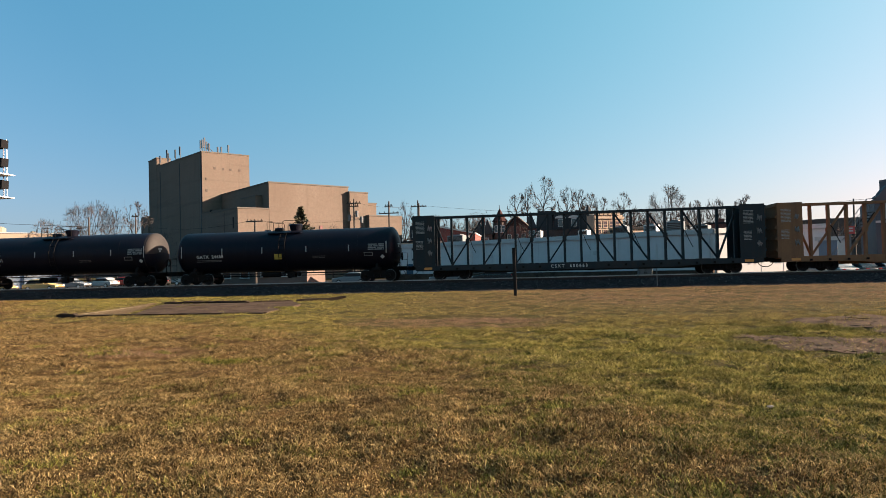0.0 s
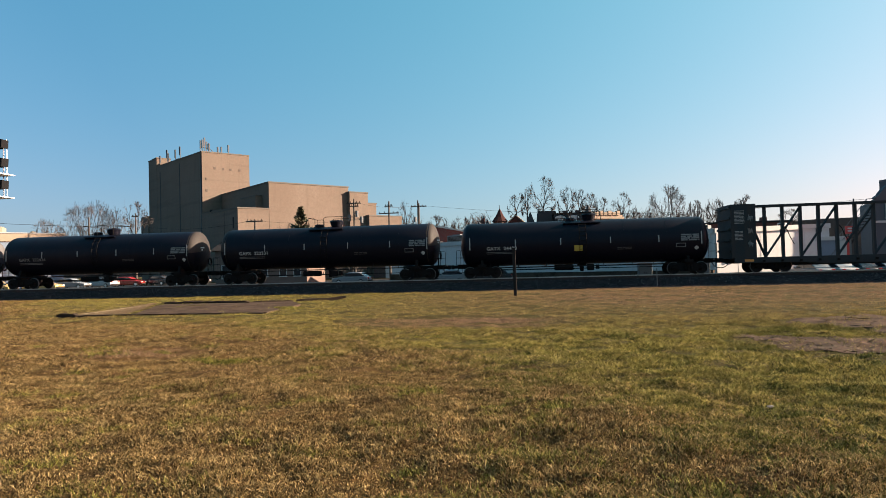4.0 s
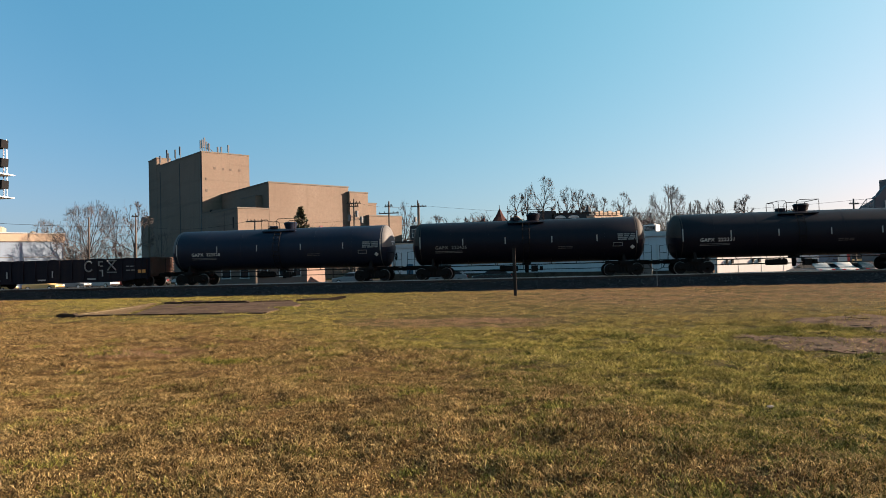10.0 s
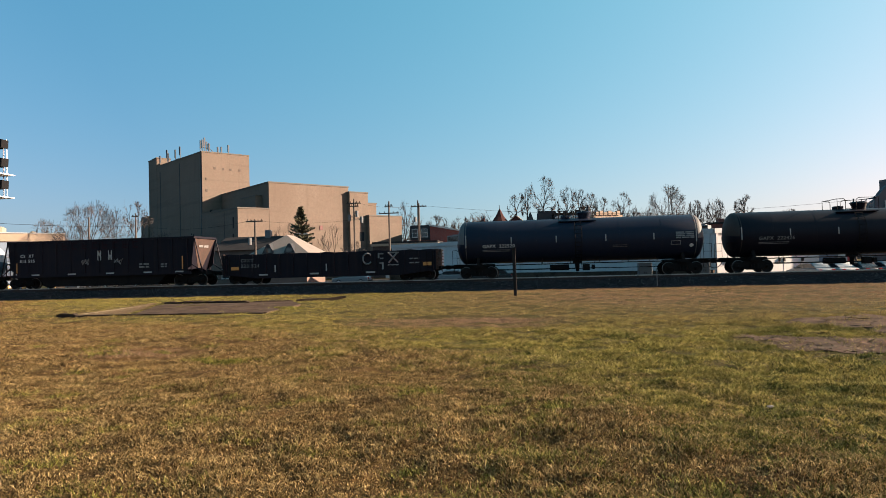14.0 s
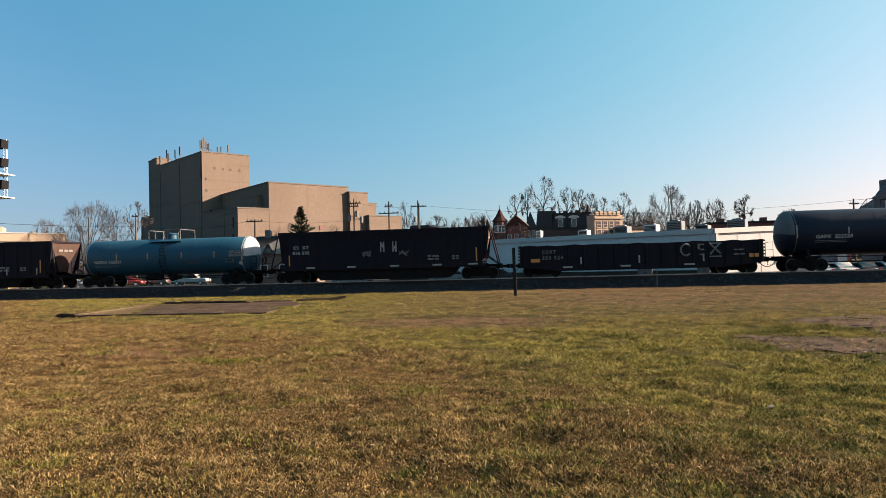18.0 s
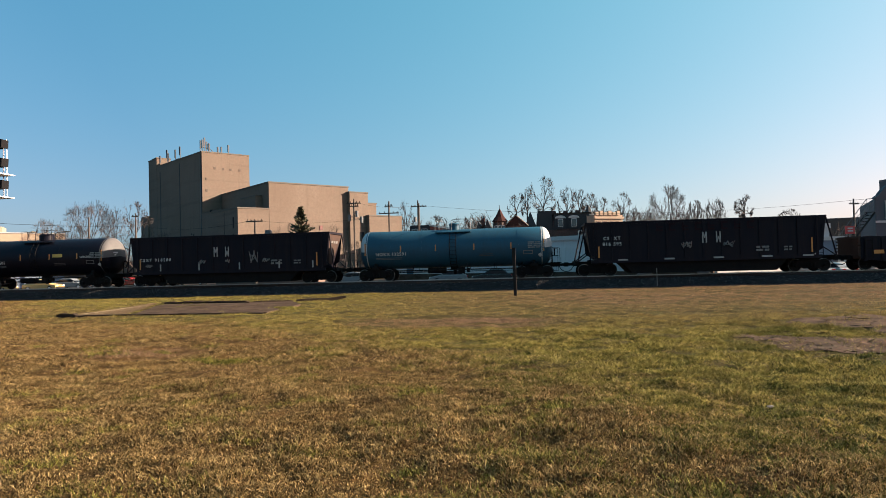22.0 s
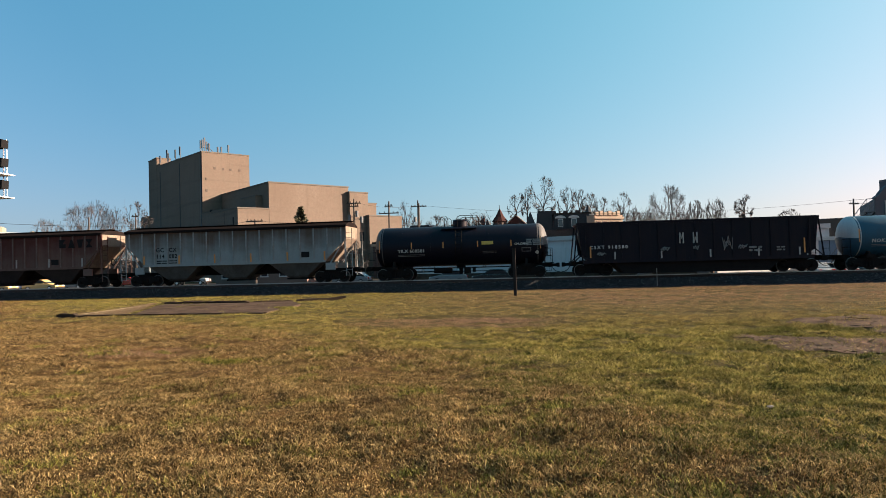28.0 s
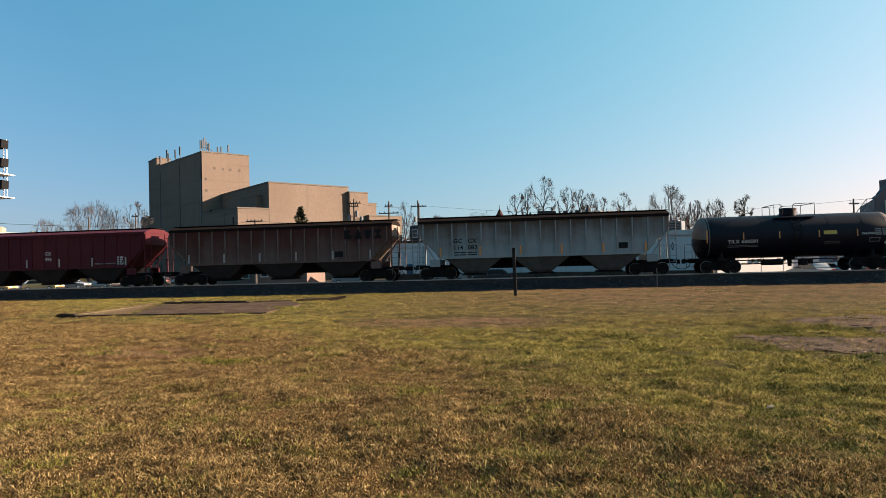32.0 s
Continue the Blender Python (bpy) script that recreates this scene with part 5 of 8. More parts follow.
def centerbeam(length, material, label, mark, seed):
    half = length / 2
    car = thing("centerbeam_car", pose(0, TRACK_Y, RAIL_Z), label, "lumber car", "lumber cars of the train")
    hb, w, zt, zd = half - 0.55, 1.42, 4.52, 0.95
    part("deck", boxes((-hb, hb, -w, w, zd - 0.10, zd)), material, car)
    for s in (-1, 1):
        bm = bmesh.new()
        prism(bm, [(-hb, zd + 0.05), (hb, zd + 0.05), (hb, zd - 0.28), (hb - 4.2, zd - 0.32), (hb - 5.6, zd - 0.42), (-hb + 5.6, zd - 0.42), (-hb + 4.2, zd - 0.32), (-hb, zd - 0.28)], s * w - 0.05, s * w + 0.05)
        part("side_sill", bm, material, car)
        # end bulkhead with stacked ribs
        bulk = part("bulkhead", boxes((s * hb - 0.16, s * hb + 0.16, -w + 0.064, w - 0.064, zd, zt)), material, car)
        for k in range(5):
            z = zd + 0.45 + k * 0.72
            part("bulkhead_rib", boxes((s * (hb + 0.2) - 0.06, s * (hb + 0.2) + 0.06, -w + 0.05, w - 0.05, z, z + 0.14)), material, bulk)
        for yy in (-w, w - 0.06):
            part("bulkhead_cheek", boxes((s * (hb - 0.62) - 0.78, s * (hb - 0.62) + 0.78, yy, yy + 0.06, zd + 0.052, zt)), material, bulk)
        part("stub_sill", boxes((min(s * (half - 4.2), s * (half - 0.5)), max(s * (half - 4.2), s * (half - 0.5)), -0.4, 0.4, 0.62, 0.90)), "underframe", car)
        truck(car, s * (half - 3.0))
        bars(car, 0, 0, 0, 10, 0.62, 0.035, 0.055, "reflect_strip", seed + s).matrix_basis = pose(s * (hb - 0.62) - 0.55, -w - 0.008, 4.1)
        bars(car, 0, 0, 0, 7, 0.5, 0.035, 0.055, "reflect_strip", seed + 2 + s).matrix_basis = pose(s * (hb - 0.62) - 0.55, -w - 0.008, 2.75)
        for dz in (1.9, 2.75, 3.6):
            scrawl(car, s * (hb - 0.62) + 0.3, -w - 0.012, dz, 0.25, 0.45, seed + round(dz * 7), "faded_mark")
        part("reflector", boxes((-0.28, 0.28, -0.004, 0.004, 0, 0.16)), "orange_mark", car, "", pose(s * (hb - 0.9), -w - 0.058, zd - 0.22))
    part("top_chord", boxes((-hb, hb, -0.28, 0.28, zt - 0.16, zt)), material, car)
    part("centre_sill", boxes((-hb + 2.5, hb - 2.5, -0.3, 0.3, 0.42, 0.85)), material, car)
    n = 18
    xs = [-hb + 1.3 + k * (2 * hb - 2.6) / n for k in range(n + 1)]
    for k in range(n + 1):
        part("upright", boxes((xs[k] - 0.075, xs[k] + 0.075, -0.13, 0.13, zd, zt - 0.14)), material, car)
    for k in [*range(1, n // 2, 2), *range(n // 2, n - 1, 2)]:
        bm = bmesh.new()
        z0, z1 = (zd + 0.05, zt - 0.2) if k < n / 2 else (zt - 0.2, zd + 0.05)
        for yy in (-0.07, 0.07):
            tube(bm, (xs[k], yy, z0), (xs[k + 2], yy, z1), 0.055, n=6)
        part("diagonal", bm, material, car)
    for a, b in ((0, 1), (n, n - 1)):
        bm = bmesh.new()
        for yy in (-0.07, 0.07):
            tube(bm, (xs[a], yy, zt - 0.5), (xs[b], yy, zd + 0.05), 0.06, n=6)
        part("diagonal", bm, material, car)
    for k in [*range(2, n // 2, 2), *range(n // 2 + 1, n, 2)]:
        # gusset collars where the braces cross the uprights
        part("gusset", boxes((xs[k] - 0.13, xs[k] + 0.13, -0.15, 0.15, (zd + zt) / 2 - 0.18, (zd + zt) / 2 + 0.12)), material, car)
    # strap winches along the sills
    mark_x = -2.2 if seed else -4.2
    for k in range(n):
        if mark_x - 0.8 < xs[k] < mark_x + 2.7:
            continue
        part("strap_winch", boxes((-0.07, 0.07, -0.07, 0.02, 0, 0.13)), "underframe", car, "", pose(xs[k] + 0.5, -w - 0.06, zd - 0.25))
    brake_gear(car, half - 1.5)
    couplers(car, half)
    letters(mark, 0.30, "white_mark", car, side_pose(mark_x, -w - 0.058, zd - 0.28), "white painted reporting mark", 1.4)
    # dangling strap ends
    for k in (2, 5, 9, 12, 15):
        bm = bmesh.new()
        path_tube(bm, [(xs[k] + 0.05, -0.2, zt - 1.5), (xs[k] + 0.2, -0.25, zt - 1.75), (xs[k] + 0.35, -0.3, zt - 2.2), (xs[k] + 0.6, -0.3, zt - 2.7)], 0.03, 4)
        part("strap", bm, "underframe", car)
    TRAIN.append((car, half))
    return car


def build_train():
    """Front to rear; the joints are the coupling points along the track at the start."""
    centerbeam(24.1, "car_orange", "orange-brown empty lumber car with open centre truss", "BN  624627", 0)
    centerbeam(24.15, "car_green", "dark green empty lumber car with open centre truss", "CSXT  600663", 1)
    c, tl, on = tank_car(18.35, 1.52, 2.38, "", "tank_black", "GATX  24488", "glossy black railway tank car with yellow placard", 1, head="tank_black")
    part("yellow_plate", boxes((-0.28, 0.28, -0.004, 0.004, -0.2, 0.2)), "yellow_mark", c, "yellow square placard", on(-0.3, 1.95))
    tank_car(17.85, 1.50, 2.55, "", "tank_black", "GAPX  222331", "weathered black railway tank car", 2)
    tank_car(17.65, 1.50, 2.55, "", "tank_black", "GAPX  222426", "dusty black railway tank car", 3, mark="faded_mark")
    tank_car(18.30, 1.50, 2.55, "", "tank_grey", "GAPX  222520", "dark blue-grey railway tank car with faint scrawl", 4, head="head_pale")
    gondola(17.2, "black gondola car with worn white initials and dented rim")
    coal_hopper(17.8, "CS  XT", "816 595", "black open coal hopper car with scrawled sides", 1, 1.35)
    tank_car(15.75, 1.36, 2.20, "", "tank_blue", "NOKX 132591", "bright blue railway tank car with white numbers", 6, dome="tall", offset_dome=0.0, mark="white_mark", end_gap=1.05, skirt=True, band="orange_mark")
    coal_hopper(17.30, "CSXT", "918580", "black open coal hopper car with rusty ends", 2, 1.05)
    c, tl, on = tank_car(13.9, 1.42, 2.38, "", "tank_black", "TILX 600581", "short black tank car with orange reflectors", 7, head="head_pale", dome="tall", band="orange_mark", dome_r=0.52, end_gap=0.82, text_u=0.23)
    part("yellow_plate", boxes((-0.40, 0.40, -0.004, 0.004, -0.12, 0.12)), "yellow_mark", c, "yellow warning plate", on(2.0, 2.5))
    letters("CHLORINE", 0.2, "white_mark", c, on(3.85, 2.30) @ pose(0, 0, 0, 90), "white painted word")
    c, hb, zs, y = covered_hopper(18.8, "car_grey", "pale grey covered hopper car streaked with rust", 1, posts="orange_mark")
    for k, (tx, dx) in enumerate((("GC", 0), ("CX", 1.0), ("114", 0), ("082", 1.0))):
        letters(tx, 0.42, "dark_mark", c, side_pose(-hb + 2.45 + dx, -1.51, zs + (0.98 if k < 2 else 0.52)), "black painted reporting mark" if k == 0 else "", 1.1)
    bars(c, -hb + 2.5, -1.51, zs + 0.35, 2, 1.6, 0.07, 0.09, "dark_mark", 4)
    part("data_box", boxes((-0.3, 0.3, -0.005, 0.005, -0.2, 0.2)), "dark_mark", c, "", pose(hb - 3.0, -1.508, zs + 0.5))
    c, hb, zs, y = covered_hopper(18.6, "car_brown", "brown covered hopper car with grey dust", 2)
    # the owner's large initials, as plain dark shapes
    for k in range(4):
        bm = bmesh.new()
        # block, wedge, peg and hourglass
        prism(bm, ([(0, 0), (0.52, 0), (0.52, 0.3), (0.3, 0.3), (0.3, 0.36), (0.52, 0.62), (0, 0.62)], [(0, 0), (0.56, 0), (0.34, 0.62), (0.22, 0.62)], [(0.14, 0), (0.38, 0), (0.52, 0.62), (0, 0.62)], [(0, 0), (0.56, 0), (0.34, 0.31), (0.56, 0.62), (0, 0.62), (0.22, 0.31)])[k], -0.004, 0.004)
        part("emblem", bm, "dark_mark", c, "large dark painted shape", pose(hb - 3.4 + k * 0.72, -1.595, zt_letters))
    part("data_box", boxes((-0.3, 0.3, -0.005, 0.005, -0.2, 0.2)), "dark_mark", c, "", pose(hb - 3.85, -1.508, zs + 0.45))
    c, hb, zs, y = covered_hopper(18.5, "car_red", "deep red covered hopper car with white stencils", 3, roof_mat="car_red", end_mat="car_red")
    letters("CX", 0.36, "white_mark", c, side_pose(0.12, -1.51, zs + 1.0), "white painted reporting mark")
    letters("974", 0.36, "white_mark", c, side_pose(0.12, -1.51, zs + 0.55))
    bars(c, 4.2, -1.51, zs + 0.3, 1, 2.6, 0.09, 0.06, "faded_mark", 7)
    bars(c, hb - 2.3, -1.51, zs + 0.75, 4, 0.5, 0.11, 0.05, "white_mark", 8)


zt_letters = 3.05
JOINTS = (40.0, 15.9, -8.2, -26.6, -44.45, -62.1, -80.15, -97.35, -115.15, -130.65, -147.95, -162.1, -180.9, -199.5, -218.0)
build_train()
# metres travelled along the track, every two seconds
TRAVEL = (0.0, 10.51, 21.245, 31.981, 42.663, 53.313, 63.973, 74.676, 85.433, 96.23, 107.046, 117.861, 128.675, 139.51, 150.409, 161.417, 172.531)


def motions():
    for (car, half), front, rear in zip(TRAIN, JOINTS, JOINTS[1:]):
        walk(car, [(2 * k, pose((front + rear) / 2 + d, TRACK_Y, RAIL_Z)) for k, d in enumerate(TRAVEL)])
    times = [k / 10 for k in range(321)]
    turned = [math.degrees(np.interp(t, range(0, 33, 2), TRAVEL) / 0.42) for t in times]
    rows = {x: [(t, pose(x, 0, 0.42, 0, a % 360, 0)) for t, a in zip(times, turned)] for x in (-0.89, 0.89)}
    for w in WHEELS:
        walk(w, rows[0.89 if w.location.x > 0 else -0.89])

# ---- the far side of the track ----
GZ = -0.3


def lot():
    bm = boxes((-120, 24, 51.5, 96, GZ - 0.2, GZ + 0.012))
    tagged(part("car_park", bm, "asphalt"), "worn grey asphalt car park beyond the railway", "car park", kind="structure")
    bm = boxes((24, 90, 50.5, 110, GZ - 0.2, GZ + 0.012))
    tagged(part("side_street", bm, "asphalt"), "grey asphalt yard beside the dark house", "street", kind="structure")
    k = part("kerb", boxes((-120, 90, 49.9, 50.1, GZ - 0.2, GZ + 0.13)), "concrete", bevel=0.02)
    tagged(k, "pale concrete kerb along the car park", "kerb", kind="structure")


lot()


def window(parent, x, z, w, h, face="y", y=0.0, frame_mat="trim_white", out=-1, arched=False):
    """Framed window on a wall face; face 'y' lies in the x-z plane at y, face 'x' in the y-z plane at y."""
    m = pose(x, y, z) if face == "y" else pose(y, x, z, 0, 0, -90 if out < 0 else 90)
    t = 0.08
    bm = boxes((-w / 2 - t, -w / 2, -0.07, 0.05, -t, h + t), (w / 2, w / 2 + t, -0.07, 0.05, -t, h + t), (-w / 2, w / 2, -0.07, 0.05, h, h + t), (-w / 2, w / 2, -0.07, 0.05, h * 0.5 - 0.03, h * 0.5 + 0.03), (-w / 2 - 0.12, w / 2 + 0.12, -0.12, 0.05, -t - 0.05, 0))
    if arched:
        bm2 = [(math.cos(a) * (w / 2 + 0.12), h + math.sin(a) * 0.35) for a in [math.pi * k / 8 for k in range(9)]]
        prism(bm, bm2, -0.10, 0.04)
    f = part("window", bm, frame_mat, parent, "", m)
    part("pane", boxes((-w / 2, w / 2, -0.02, 0.0, 0, h)), "glass", f)
    return f


def tan_hall():
    """The large blank concrete hall, set at half a right angle to the track."""
    hall = thing("concrete_hall", pose(-59.4, 110.8, GZ - 0.4, 0, 0, 47), "tall windowless tan concrete hall with stepped blocks and rooftop antennas", "building")
    def block(x0, x1, y0, y1, top, name="wall_block", cap=True):
        b = part(name, boxes((x0, x1, y0, y1, 0, top)), "concrete_tan", hall, bevel=0.04)
        if cap:
            part("coping", boxes((x0 - 0.06, x1 + 0.06, y0 - 0.06, y1 + 0.06, top + 0.004, top + 0.22)), "concrete_side", b)
        return b
    # the tower's parapet rises a little towards its back
    bm = bmesh.new()
    prism_x(bm, [(0, 0), (26.7, 0), (26.7, 25.5), (0, 24.55)], 0, 9.15)
    tower = part("tower", bm, "concrete_tan", hall)
    bm = bmesh.new()
    prism_x(bm, [(-0.06, 24.55), (26.7, 25.5), (26.7, 25.7), (-0.06, 24.75)], -0.06, 9.2)
    part("coping", bm, "concrete_side", tower)
    block(0.05, 8, 26.7, 29.2, 25.9, "shaft")
    block(0.0, 3, 29.2, 35.6, 27.6, "chimney_shaft")
    block(-0.3, 5, 35.6, 41.5, 15.0)
    mid = block(3.6, 18.75, -21.0, 0, 16.6, "main_block")
    block(-1.7, 3.6, -21.0, -9.5, 12.2, "low_block")
    block(2.4, 3.6, -18.4, -12.3, 14.6, "roof_house")
    block(-0.2, 3.6, -9.5, 0, 12.9, "low_block")
    st = block(18.45, 22.35, -21.8, -14, 15.65, "stair_tower")
    block(18.75, 26.0, -19.0, -8, 14.1, "back_block")
    an = block(21.85, 29.1, -22.8, -16, 11.45, "annex")
    # joints between the wall panels, recessed strips on the shaded faces
    for y in (0.35, 13.2, 26.6):
        part("panel_joint", boxes((-0.03, 0.02, y - 0.2, y + 0.2, 0.2, 24.2)), "seam", tower)
    for y in (-15.3,):
        part("panel_joint", boxes((-1.73, -1.68, y - 0.05, y + 0.05, 0.2, 12.0)), "seam", mid)
    for x, z in ((2.39, 21.7), (4.0, 21.62), (5.43, 21.6), (7.2, 21.6), (0.8, 19.55), (0.8, 17.4)):
        part("wall_vent", boxes((x - 0.17, x + 0.17, -0.05, 0.03, z - 0.22, z + 0.22)), "vent_tan", tower)
    for y, z in ((-19.3, 10.0), (-19.2, 7.3), (6.4, 9.5), (5.2, 9.3)):
        part("wall_vent", boxes((-1.77 if y < 0 else -0.05, -1.65 if y < 0 else 0.02, y - 0.25, y + 0.25, z - (0.9 if y < 0 else 0.15), z + (0.9 if y < 0 else 0.15))), "trim_dark", tower)
    for z in (6.0, 3.5):
        part("wall_sign", boxes((12.8, 13.4, -21.1, -21.0, 8.95, 9.7)) if z > 5 else boxes((20.5, 21.3, -21.88, -21.8, 7.0, 8.6)), "red_paint" if z > 5 else "glass", mid)
    part("pipe", boxes((-0.12, 0.0, 0.6, 0.75, 0, 24)), "steel_grey", tower)
    part("wall_lamp", boxes((-0.35, 0.0, -5.2, -4.7, 12.9, 13.3)), "trim_dark", tower)
    # antennas on the tower roof
    def mast(x, y, h, panels):
        bm = bmesh.new()
        tube(bm, (x, y, 24.3), (x, y, 24.5 + 0.035 * y + h), 0.085, n=6)
        a = part("antenna_mast", bm, "antenna", tower)
        for dx, dy, z0, z1 in panels:
            part("antenna_panel", boxes((x + dx - 0.14, x + dx + 0.14, y + dy - 0.11, y + dy + 0.11, 24.5 + 0.035 * y + z0, 24.5 + 0.035 * y + z1)), "antenna", a)
    for y, h in ((28.0, 2.5), (23.0, 3.2), (22.0, 2.4), (17.2, 2.6), (14.2, 2.9)):
        mast(0.5, y, h, [(0.0, 0.25, h - 1.7, h)] if h > 2 else [])
    bm = bmesh.new()
    for z in (24.9, 25.4):
        tube(bm, (0.5, 28, z + 0.4), (0.5, 15, z + 0.2), 0.05, n=5)
    part("antenna_rail", bm, "antenna", tower)
    for dx, dy, h in ((0.1, 1.0, 2.4), (0.45, 0.9, 2.6), (0.85, 1.0, 3.0), (1.3, 1.2, 2.3), (1.7, 1.0, 2.0)):
        mast(dx, dy, h, [(0.1, 0.12, h - 1.5, h - 0.1)])
    bm = bmesh.new()
    for z in (24.9, 25.6):
        path_tube(bm, [(0.1, 1.0, z), (1.7, 1.0, z)], 0.04, 5)
    tube(bm, (1.7, 1, 25.6), (3.0, 1, 24.5), 0.05, n=5)
    part("antenna_rail", bm, "antenna", tower)
    for x, h in ((3.3, 1.4), (4.0, 1.5), (5.35, 2.0)):
        mast(x, 0.8, h, [(0.05, 0.1, h - 1.4, h)])


tan_hall()


def white_depot():
    d = thing("white_depot", pose(0, 0, GZ), "long low white painted warehouse with flat roof", "building")
    # two wings meet at the corner nearest the track
    cx, cy = 16.4, 58.2
    def wing(ang, length, z0, z1, depth, name, flip):
        e = pose(cx, cy, 0, 0, 0, ang)
        bm = bmesh.new()
        s = -1 if flip else 1
        vs = [(0, 0, 0), (s * length, 0, 0), (s * length, depth, 0), (0, depth, 0)]
        lo = [bm.verts.new(v) for v in vs]
        hi = [bm.verts.new((v[0], v[1], z1 if abs(v[0]) > 1 else z0)) for v in vs]
        bm.faces.new(lo)
        bm.faces.new(hi)
        for k in range(4):
            bm.faces.new((lo[k], lo[(k + 1) % 4], hi[(k + 1) % 4], hi[k]))
        w = part(name, bm, "white_wall", d, "", e)
        bm = bmesh.new()
        e0, e1 = (-length, 0) if flip else (0, length)
        za, zb = (z1, z0) if flip else (z0, z1)
        prism(bm, [(e0, za - 0.42), (e1, zb - 0.42), (e1, zb + 0.02), (e0, za + 0.02)], -0.16, 0.1)
        part("fascia", bm, "trim_white", w)
        return w, s
    left, s1 = wing(-30.0, 38.0, 4.62, 4.62, 16, "shaded_wing", True)
    right, s2 = wing(26.0, 13.5, 4.62, 5.0, 14, "sunlit_wing", False)
    # panel seams, doors, downpipes, vents and loading plinth
    for k in range(1, 13):
        part("panel_seam", boxes((-k * 2.9 - 0.012, -k * 2.9 + 0.012, -0.02, 0.0, 0.6, 4.2)), "trim_white", left)
    for k in range(1, 5):
        part("panel_seam", boxes((k * 2.6 - 0.012, k * 2.6 + 0.012, -0.02, 0.0, 0.5, 4.2)), "trim_white", right)
    part("plinth", boxes((-38, 0, -0.5, -0.001, 0, 1.0)), "concrete", left)
    for x in (-6.2, -15.5, -27.0):
        dr = part("loading_door", boxes((x - 1.2, x + 1.2, -0.06, 0.02, 1.02, 3.5)), "white_wall", left)
        for k in range(5):
            part("slat", boxes((x - 1.15, x + 1.15, -0.085, -0.055, 1.1 + k * 0.48, 1.5 + k * 0.48)), "white_wall", dr)
    part("door", boxes((-35.6, -34.6, -0.06, 0.02, 0, 2.2)), "tank_blue", left, "blue metal door")
    for x in (-0.3, -19.6, -33.0):
        part("downpipe", boxes((x - 0.07, x + 0.07, -0.15, -0.02, 1.0, 4.3)), "trim_white", left)
    for x in (-11.0, -23.4):
        part("wall_vent", boxes((x - 0.3, x + 0.3, -0.06, 0.02, 2.6, 3.0)), "trim_white", left)
    for x in (1.3, 1.9, 4.2, 4.9, 7.3, 7.8, 10.0):
        part("wall_bracket", boxes((x - 0.09, x + 0.09, -0.14, 0.0, 1.55, 1.85)), "trim_dark", right)
    part("corner_pipe", boxes((0.15, 0.35, -0.14, -0.02, 0, 4.4)), "trim_white", right)
    # plant on the roof, each standing on it
    def unit(x, y, w, dep, h, mat, label):
        h, w = h * 0.8, w * 0.9
        u = thing("rooftop_unit", pose(x, y, GZ + 4.62, 0, 0, -30), label, "air conditioner", "rooftop units")
        part("casing", boxes((-w / 2, w / 2, -dep / 2, dep / 2, 0.15, h)), mat, u, bevel=0.03)
        part("skid", boxes((-w / 2, w / 2, -dep / 2 + 0.1, -dep / 2 + 0.2, 0, 0.15), (-w / 2, w / 2, dep / 2 - 0.2, dep / 2 - 0.1, 0, 0.15)), "trim_dark", u)
        part("fan_cowl", boxes((-w / 4, w / 4, -dep / 4, dep / 4, h, h + 0.12)), "steel_grey", u)
        for k in range(4):
            part("louvre", boxes((-w / 2 + 0.1, w / 2 - 0.1, -dep / 2 - 0.03, -dep / 2, 0.3 + k * (h - 0.4) / 4, 0.38 + k * (h - 0.4) / 4)), "trim_dark", u)
    for a in ((9.9, 66.4, 1.5, 1.3, 1.05, "unit_dark", "dark rooftop air conditioning unit"), (12.6, 65.6, 1.4, 1.2, 1.1, "trim_white", "white sheet metal rooftop unit"), (14.6, 64.2, 1.6, 1.2, 1.35, "unit_dark", "dark louvred rooftop unit on a skid"), (20.4, 64.4, 1.8, 1.3, 1.3, "unit_dark", "dark blue-grey rooftop chiller"), (24.6, 64.8, 0.8, 0.7, 0.75, "trim_white", "small white roof hatch"), (-8.2, 77.5, 2.6, 1.5, 1.2, "steel_grey", "grey sheet metal rooftop unit"), (6.4, 70.4, 1.2, 1.0, 0.95, "trim_white", "pale rooftop fan housing"), (1.6, 72.6, 0.7, 0.6, 1.2, "trim_white", "white roof vent stack"), (17.0, 63.6, 1.3, 1.2, 0.7, "steel_grey", "low grey roof vent")):
        unit(*a)


white_depot()


